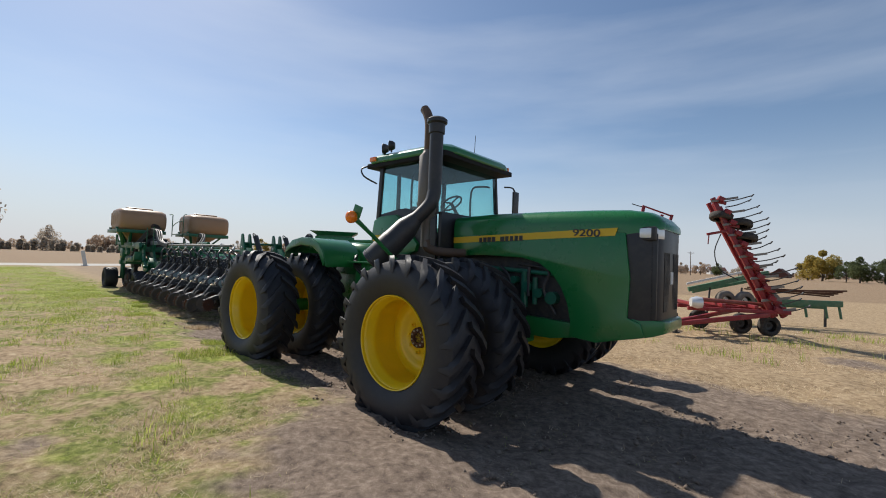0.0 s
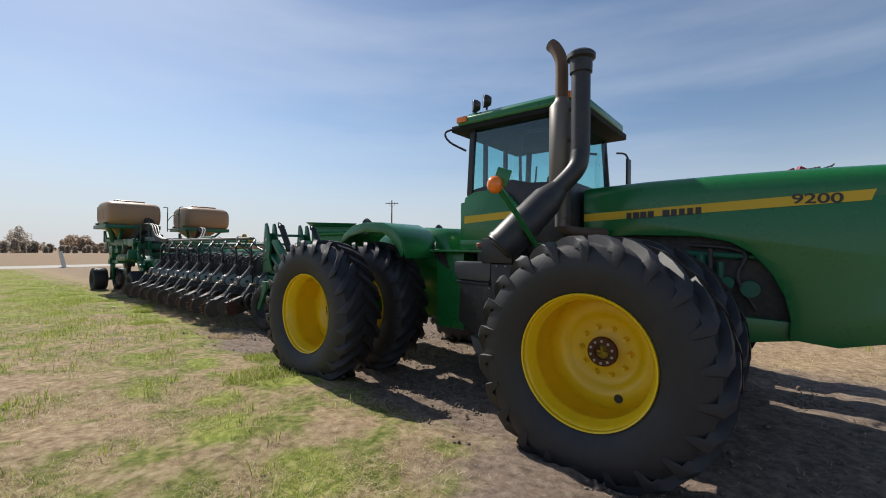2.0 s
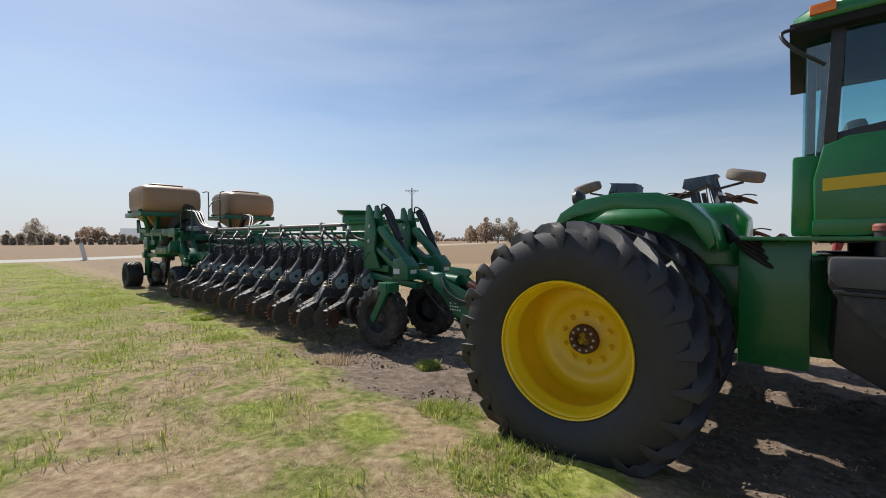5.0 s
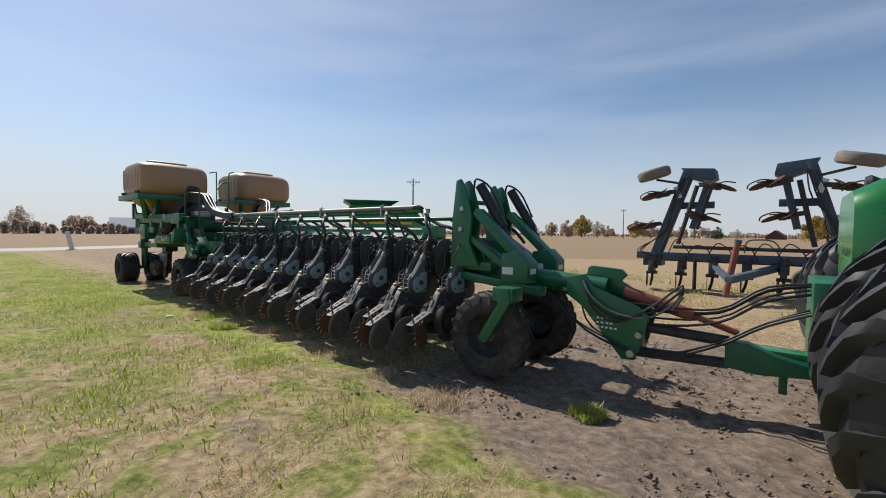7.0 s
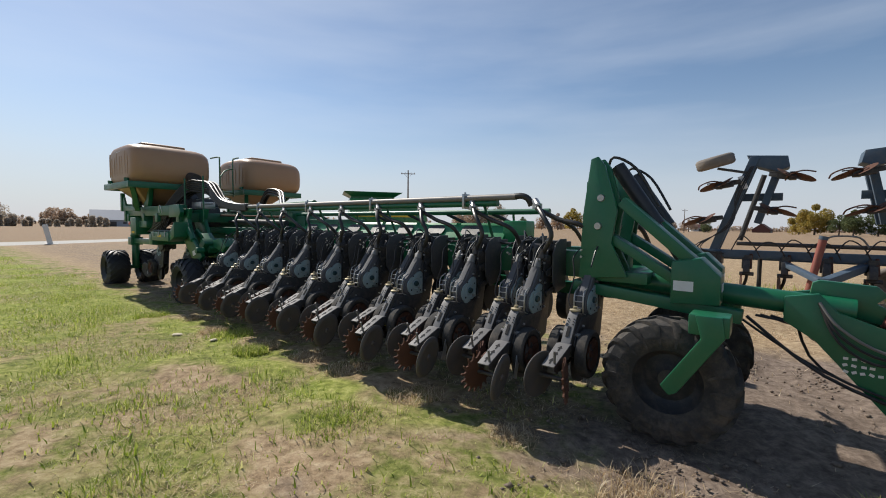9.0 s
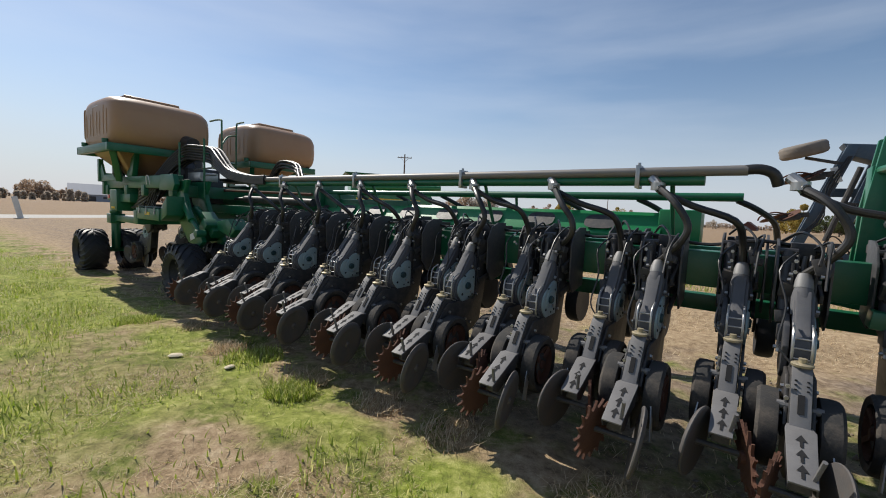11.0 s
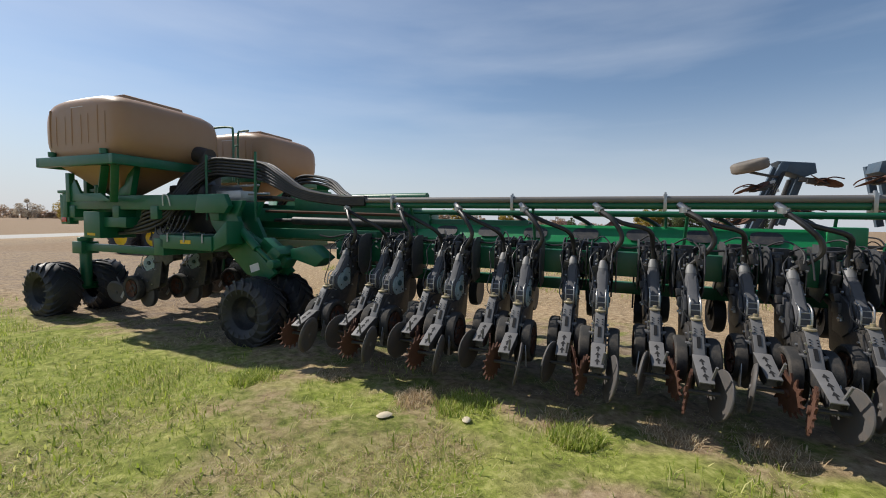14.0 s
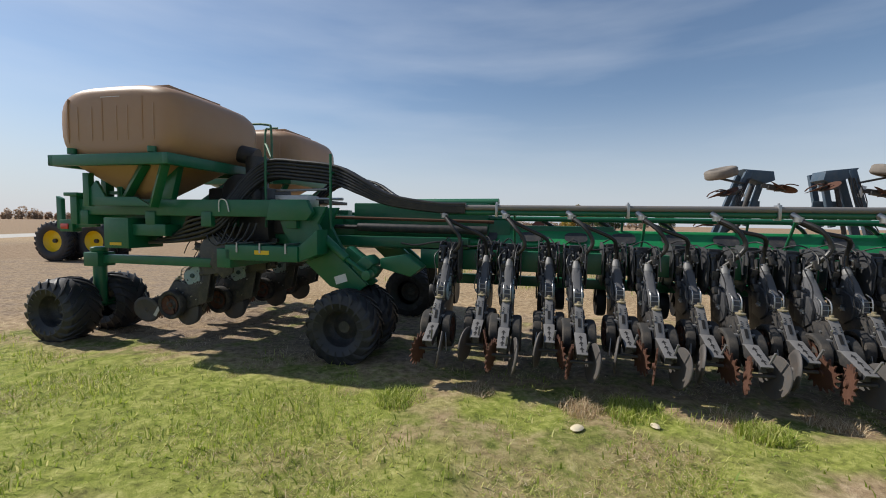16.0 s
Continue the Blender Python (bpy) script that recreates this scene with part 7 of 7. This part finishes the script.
def tree(az, dist, height, width, material, label, seed, density=1.0, group="trees on the horizon", low=0.08):
    r = np.random.default_rng(seed)
    az -= 8.65
    x, y = -3 + dist * math.cos(radians(az)), 5 + dist * math.sin(radians(az))
    t = thing("tree", pose(x, y, -0.1), label, "tree", group)
    g = Geo().tube([(0, 0, 0), (0.1, 0, height * 0.25), (0, 0.1, height * 0.55), (0, 0, height * 0.9)], 0.3, 7, [height * 0.030, height * 0.022, height * 0.014, height * 0.003])
    cs, rs = [], []
    for k in range(16):
        a = k * 2.4 + r.uniform(-0.4, 0.4)
        s = r.uniform(0.0, 0.85)
        z0 = height * (low + (0.85 - low) * s * 0.8)
        reach = width * 0.5 * r.uniform(0.45, 0.95) * math.sin(0.6 + 2.2 * s)
        tip = Vector((reach * math.cos(a), reach * math.sin(a), z0 + height * r.uniform(0.06, 0.16)))
        g.tube([(0, 0, z0 - height * 0.05), tuple(tip * 0.55 + Vector((0, 0, z0 * 0.45 - height * 0.01))), tuple(tip)], 0.1, 5, [height * 0.010, height * 0.006, height * 0.002])
        cs.append(tuple(tip)), rs.append(height * r.uniform(0.13, 0.22))
    cs.append((0, 0, height * 0.88)), rs.append(height * 0.11)
    part("trunk", g, BARK, t, "grey trunk and limbs")
    part("crown", leaves_mesh("crown", cs, rs, int(6500 * density), height * 0.024, material, seed + 1), None, t, "uneven leafy crown")


k = 0
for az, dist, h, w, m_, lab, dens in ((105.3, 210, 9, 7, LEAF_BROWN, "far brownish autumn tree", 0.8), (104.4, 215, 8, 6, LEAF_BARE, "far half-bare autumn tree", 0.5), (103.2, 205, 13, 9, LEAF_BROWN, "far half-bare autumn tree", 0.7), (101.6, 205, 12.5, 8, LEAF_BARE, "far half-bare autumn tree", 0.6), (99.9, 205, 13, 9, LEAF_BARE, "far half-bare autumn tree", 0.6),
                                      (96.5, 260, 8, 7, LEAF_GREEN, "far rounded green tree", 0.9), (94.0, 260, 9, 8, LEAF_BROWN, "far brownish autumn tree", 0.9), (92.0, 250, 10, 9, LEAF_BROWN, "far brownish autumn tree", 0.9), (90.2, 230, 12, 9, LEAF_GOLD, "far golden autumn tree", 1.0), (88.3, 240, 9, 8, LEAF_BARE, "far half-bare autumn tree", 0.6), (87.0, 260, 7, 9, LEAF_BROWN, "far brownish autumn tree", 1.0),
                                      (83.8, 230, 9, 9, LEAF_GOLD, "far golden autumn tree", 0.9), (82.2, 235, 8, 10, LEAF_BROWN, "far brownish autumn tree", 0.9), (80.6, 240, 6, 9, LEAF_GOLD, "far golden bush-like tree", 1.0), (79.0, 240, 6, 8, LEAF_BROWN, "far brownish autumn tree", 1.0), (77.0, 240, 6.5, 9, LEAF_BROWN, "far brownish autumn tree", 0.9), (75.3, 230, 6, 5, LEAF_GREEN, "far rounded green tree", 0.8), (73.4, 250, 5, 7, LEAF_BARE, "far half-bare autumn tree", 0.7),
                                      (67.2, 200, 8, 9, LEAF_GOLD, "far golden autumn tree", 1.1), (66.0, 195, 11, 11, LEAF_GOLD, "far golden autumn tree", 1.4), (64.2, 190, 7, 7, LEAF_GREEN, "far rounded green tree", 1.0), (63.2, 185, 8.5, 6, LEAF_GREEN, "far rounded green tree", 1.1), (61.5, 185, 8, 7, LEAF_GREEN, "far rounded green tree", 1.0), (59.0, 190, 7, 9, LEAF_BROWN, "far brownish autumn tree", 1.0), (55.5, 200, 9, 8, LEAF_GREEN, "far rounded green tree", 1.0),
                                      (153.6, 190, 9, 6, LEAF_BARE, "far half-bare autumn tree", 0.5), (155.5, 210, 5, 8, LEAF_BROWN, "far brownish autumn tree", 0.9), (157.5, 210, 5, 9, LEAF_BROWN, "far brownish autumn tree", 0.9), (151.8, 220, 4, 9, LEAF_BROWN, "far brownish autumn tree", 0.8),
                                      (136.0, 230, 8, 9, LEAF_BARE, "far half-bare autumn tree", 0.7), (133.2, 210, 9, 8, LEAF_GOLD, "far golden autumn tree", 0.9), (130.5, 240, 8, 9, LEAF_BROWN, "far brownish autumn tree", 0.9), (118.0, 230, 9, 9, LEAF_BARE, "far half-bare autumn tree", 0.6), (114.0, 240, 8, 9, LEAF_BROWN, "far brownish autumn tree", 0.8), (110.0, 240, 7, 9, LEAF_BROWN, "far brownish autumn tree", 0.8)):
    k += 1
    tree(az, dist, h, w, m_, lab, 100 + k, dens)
tree(161.5, 42, 8.5, 7, LEAF_BARE, "half-bare roadside tree with thin branches", 300, 0.16, low=0.25)


def woods(name, az0, az1, dist, h, material, label, seed, count):
    r = np.random.default_rng(seed)
    cs, rs = [], []
    n = int((az1 - az0) * dist * 0.0175 / 1.7)
    for i in range(n):
        a = radians(-8.65 + az0 + (az1 - az0) * (i + r.uniform(-0.4, 0.4)) / n)
        dd = dist + r.uniform(-8, 8)
        hh = h * r.uniform(0.5, 1.0) * (0.8 + 0.2 * math.sin(i * 0.37 + seed))
        for f in (0.2, 0.45, 0.74):
            cs.append((-3 + dd * math.cos(a), 5 + dd * math.sin(a), hh * f)), rs.append(hh * r.uniform(0.2, 0.34))
    ob = new(name, leaves_mesh(name, cs, rs, count, 0.42, material, seed + 1))
    tagged(ob, label, "trees", kind="stuff")


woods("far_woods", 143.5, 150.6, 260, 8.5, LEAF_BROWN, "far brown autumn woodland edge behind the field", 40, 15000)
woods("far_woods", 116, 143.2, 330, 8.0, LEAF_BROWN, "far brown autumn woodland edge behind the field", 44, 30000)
woods("far_woods", 145.5, 158, 175, 4.6, LEAF_BARE, "haze-paled half-bare thicket along the field", 46, 9000)
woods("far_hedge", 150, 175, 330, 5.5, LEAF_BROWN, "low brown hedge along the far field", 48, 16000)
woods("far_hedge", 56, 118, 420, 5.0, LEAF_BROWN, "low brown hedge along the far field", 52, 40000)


def house(name, az, dist, w, d, h, rh, wall_m, roof_m, label, turn=0):
    az -= 8.65
    x, y = -3 + dist * math.cos(radians(az)), 5 + dist * math.sin(radians(az))
    b = thing(name, pose(x, y, 0, 0, 0, az - 90 + turn), label, "building")
    part("wall", Geo().span(-w / 2, w / 2, -d / 2, d / 2, -0.1, h).prism([(-d / 2, h), (d / 2, h), (0, h + rh)], -w / 2, w / 2, "x"), wall_m, b)
    e = 0.35
    part("roof", Geo().prism([(-d / 2 - e, h - e * rh / (d / 2)), (0, h + rh), (d / 2 + e, h - e * rh / (d / 2)), (d / 2 + e, h + 0.12 - e * rh / (d / 2)), (0, h + rh + 0.14), (-d / 2 - e, h + 0.12 - e * rh / (d / 2))], -w / 2 - e, w / 2 + e, "x"), roof_m, b, "gabled roof")
    part("door", Geo().span(-w * 0.12, w * 0.12, -d / 2 - 0.06, -d / 2 - 0.004, 0, h * 0.7), GUNMETAL, b)
    for xx in (-0.33, 0.33):
        part("window", Geo().span(w * xx - 0.5, w * xx + 0.5, -d / 2 - 0.05, -d / 2 - 0.004, h * 0.4, h * 0.7), BLACK, b)


ROOF_DARK = mat("dark_red_roofing", (0.09, 0.035, 0.03), 0.8, vary=0.2)
SIDING = mat("white_siding", (0.50, 0.50, 0.49), 0.6, vary=0.08)
METAL_ROOF = mat("grey_metal_roofing", (0.30, 0.33, 0.38), 0.6, vary=0.12)
house("barn", 69.9, 290, 8, 8, 1.6, 3.2, ROOF_DARK, ROOF_DARK, "far barn with dark red gabled roof", 80)
house("farm_shed", 60.6, 330, 14, 8, 2.6, 1.2, SIDING, METAL_ROOF, "far long white farm shed")
house("farm_shed", 145.2, 190, 11, 9, 2.4, 3.2, METAL_ROOF, METAL_ROOF, "pale machine shed with grey metal roof")
house("farmhouse", 75.8, 320, 9, 7, 2.6, 2.0, SIDING, ROOF_DARK, "far small white farmhouse with dark roof", 20)


# ---- grass, straw and clods ----
def blade_field(name, n, region, keep, height, width, material, label, category, seed, lean=0.5, bent=True):
    """Blades of two faces, or of one where they are short, thinned by keep()."""
    r = np.random.default_rng(seed)
    x, y = region(r, n)
    _, px, py = ground_height(x, y)
    m = r.uniform(0, 1, len(x)) < keep(x, y, px, py)
    x, y = x[m], y[m]
    z = ground_height(x, y)[0] - 0.012
    n = len(x)
    a = r.uniform(0, 6.28, n)
    h = height * r.uniform(0.35, 1.0, n) ** 1.2
    ln = h * r.uniform(0.1, 1.0, n) * lean
    wd = width * r.uniform(0.6, 1.3, n)
    dx, dy = np.cos(a), np.sin(a)
    sx, sy = -dy * wd / 2, dx * wd / 2
    rows = []
    for f, wf in (((0.0, 1.0), (0.55, 0.8), (1.0, 0.12)) if bent else ((0.0, 1.0), (1.0, 0.2))):
        cx, cy, cz = x + dx * ln * f ** 1.8, y + dy * ln * f ** 1.8, z + h * f * (1 - 0.22 * min(lean, 2.0) * f)
        rows += [np.stack([cx - sx * wf, cy - sy * wf, cz], -1), np.stack([cx + sx * wf, cy + sy * wf, cz], -1)]
    v = np.stack(rows, 1).reshape(-1, 3)
    base = np.arange(n)[:, None] * len(rows)
    q = np.concatenate([base + np.array([0, 1, 3, 2]) + k for k in range(0, len(rows) - 2, 2)], 0)
    me = fast_mesh(name, v, q)
    me.materials.append(material)
    return tagged(new(name, me), label, category, kind="stuff")


def blade_material(name, c1, c2, c3):
    m = bpy.data.materials.new(name)
    m.use_nodes = True
    nt = m.node_tree
    b = nt.nodes["Principled BSDF"]
    gi = nt.nodes.new("ShaderNodeNewGeometry")
    r = nt.nodes.new("ShaderNodeValToRGB")
    r.color_ramp.elements[0].color, r.color_ramp.elements[1].color = (*c1, 1), (*c3, 1)
    r.color_ramp.elements.new(0.55).color = (*c2, 1)
    nt.links.new(gi.outputs["Random Per Island"], r.inputs["Fac"])
    nt.links.new(r.outputs["Color"], b.inputs["Base Color"])
    b.inputs["Roughness"].default_value = 0.6
    tr = nt.nodes.new("ShaderNodeBsdfTranslucent")
    nt.links.new(r.outputs["Color"], tr.inputs["Color"])
    mx = nt.nodes.new("ShaderNodeMixShader")
    mx.inputs["Fac"].default_value = 0.45
    nt.links.new(b.outputs["BSDF"], mx.inputs[1])
    nt.links.new(tr.outputs["BSDF"], mx.inputs[2])
    nt.links.new(mx.outputs["Shader"], nt.nodes["Material Output"].inputs["Surface"])
    return m


G_BLADE = blade_material("lawn_blades", (0.17, 0.26, 0.025), (0.39, 0.46, 0.065), (0.70, 0.65, 0.28))
S_BLADE = blade_material("dry_blades", (0.36, 0.25, 0.14), (0.60, 0.46, 0.28), (0.82, 0.70, 0.50))


def patchy(x, y, s, seed=0.0):
    v = np.sin(x * s + seed) * np.cos(y * s * 1.13 + seed * 2) + 0.6 * np.sin(x * s * 2.1 + y * s * 1.7 + seed) + 0.4 * np.cos(x * s * 3.7 - y * s * 4.1) + 0.35 * np.sin(x * s * 7.1 + 2 * y * s) * np.cos(y * s * 6.3)
    return 1 / (1 + np.exp(-3 * v))


def beside(r, n):
    """Strip beside the machines, denser where the camera passes."""
    px = r.uniform(-14, 15, n)
    py = r.uniform(0, 1, n) ** 1.0 * 6.2 - 0.2
    a = radians(149.5)
    return -5.98 + px * math.cos(a) - py * math.sin(a), 10.764 + px * math.sin(a) + py * math.cos(a)


def beyond(r, n):
    px = r.uniform(-16, 12, n)
    py = -r.uniform(0, 1, n) * 14 + 0.2
    a = radians(149.5)
    return -5.98 + px * math.cos(a) - py * math.sin(a), 10.764 + px * math.sin(a) + py * math.cos(a)


def farther(r, n):
    return r.uniform(-34, -6, n), r.uniform(2, 34, n)


def bare_share(x, y, px, py):
    return ground_zones(px, py, x, y)[0]


def straw_share(x, y, px, py):
    return ground_zones(px, py, x, y)[1]


def lush_share(x, y, px, py):
    return ground_zones(px, py, x, y)[4]


blade_field("lawn_grass", 640000, beside, lambda x, y, px, py: (1 - np.clip(bare_share(x, y, px, py) * 1.5, 0, 0.98)) * (1 - 0.85 * straw_share(x, y, px, py)) * np.maximum(0.10 + 0.55 * patchy(x, y, 0.9) * patchy(x, y, 2.9, 0.6), lush_share(x, y, px, py)), 0.052, 0.0048, G_BLADE, "short patchy green lawn grass", "grass", 61, 1.7, False)
blade_field("dry_grass", 700000, beside, lambda x, y, px, py: (1 - np.clip(bare_share(x, y, px, py) * 1.25, 0, 0.97)) * (0.3 + 0.7 * (1 - patchy(x, y, 0.9))) * (1 - 0.75 * lush_share(x, y, px, py)), 0.042, 0.0042, S_BLADE, "dry straw-coloured dead grass", "grass", 62, 2.6, False)
blade_field("grass_tuft", 90000, beside, lambda x, y, px, py: (1 - np.clip(bare_share(x, y, px, py) * 2, 0, 1)) * (patchy(x, y, 2.6, 1.3) > 0.93), 0.15, 0.008, G_BLADE, "taller bright green grass tufts", "grass", 63, 0.8)
blade_field("dry_grass", 170000, beyond, lambda x, y, px, py: 1 - np.clip(bare_share(x, y, px, py) * 1.3, 0, 0.93), 0.07, 0.008, S_BLADE, "dry straw-coloured grass beyond the machines", "grass", 64, 1.4, False)
blade_field("weed_patch", 60000, beyond, lambda x, y, px, py: (patchy(x, y, 1.4, 2.2) > 0.9) * (py < -6.0), 0.28, 0.011, G_BLADE, "green weeds under the parked implements", "grass", 65, 0.7)
blade_field("lawn_grass", 200000, farther, lambda x, y, px, py: (py > 1.0) * (0.2 + 0.8 * patchy(x, y, 0.6)), 0.09, 0.012, G_BLADE, "short patchy green lawn grass", "grass", 66, 0.8)


def clods():
    r = np.random.default_rng(9)
    n = 9000
    px = r.uniform(-13, 0.5, n)
    py = r.uniform(-3.0, 1.6, n)
    a = radians(149.5)
    x, y = -5.98 + px * math.cos(a) - py * math.sin(a), 10.764 + px * math.sin(a) + py * math.cos(a)
    m = r.uniform(0, 1, n) < bare_share(x, y, px, py) * (0.25 + patchy(x, y, 1.3))
    x, y = x[m], y[m]
    z = ground_height(x, y)[0]
    n = len(x)
    s = r.uniform(0.006, 0.022, n) * np.where(r.uniform(0, 1, n) < 0.06, 1.8, 1)
    d = np.array([(1, 0, 0), (0, 1, 0), (-1, 0, 0), (0, -1, 0), (0, 0, 0.8), (0, 0, -0.8)], float)
    v = (np.stack([x, y, z + s * 0.2], -1)[:, None, :] + d[None] * s[:, None, None] * r.uniform(0.6, 1.4, (n, 6, 1))).reshape(-1, 3)
    f = np.array([(0, 1, 4), (1, 2, 4), (2, 3, 4), (3, 0, 4), (1, 0, 5), (2, 1, 5), (3, 2, 5), (0, 3, 5)])
    q = (np.arange(n)[:, None, None] * 6 + f[None]).reshape(-1, 3)
    me = fast_mesh("soil_clods", v, q)
    me.materials.append(mat("clod_soil", (0.20, 0.155, 0.12), 0.95, vary=0.35, scale=20, bump=0.5))
    tagged(new("soil_clods", me), "loose clods of soil on the wheel track", "soil", kind="stuff")


clods()


def small_tuft(r, n):
    a, d = r.uniform(0, 6.28, n), r.uniform(0, 1, n) ** 0.7
    c = np.array([(-4.03, 9.42, 0.16), (-9.9, 12.2, 0.28), (-9.2, 11.55, 0.2), (-11.9, 13.0, 0.25), (-2.9, 7.0, 0.45), (-3.5, 7.9, 0.3), (-7.4, 9.9, 0.35)])[r.integers(0, 7, n)]
    return c[:, 0] + np.cos(a) * d * c[:, 2], c[:, 1] + np.sin(a) * d * c[:, 2]


blade_field("grass_tuft", 9000, small_tuft, lambda x, y, px, py: np.ones(len(x)), 0.13, 0.008, G_BLADE, "bright green grass tufts beside the track", "grass", 71, 0.9)


def dry_tuft(r, n):
    a, d = r.uniform(0, 6.28, n), r.uniform(0, 1, n) ** 0.7
    c = np.array([(2.5, 0.62, 0.22), (1.8, 0.6, 0.25), (3.3, 0.72, 0.2), (0.8, 0.6, 0.28), (4.6, 0.8, 0.2), (-1.2, 0.8, 0.3), (-0.3, 0.7, 0.2), (5.6, 0.7, 0.2)])[r.integers(0, 8, n)]
    px, py = c[:, 0] + np.cos(a) * d * c[:, 2], c[:, 1] + np.sin(a) * d * c[:, 2]
    b = radians(149.5)
    return -5.98 + px * math.cos(b) - py * math.sin(b), 10.764 + px * math.sin(b) + py * math.cos(b)


blade_field("dry_tuft", 4200, dry_tuft, lambda x, y, px, py: np.ones(len(x)), 0.13, 0.006, S_BLADE, "bleached dry grass tufts in the planter's shade", "grass", 72, 1.3)
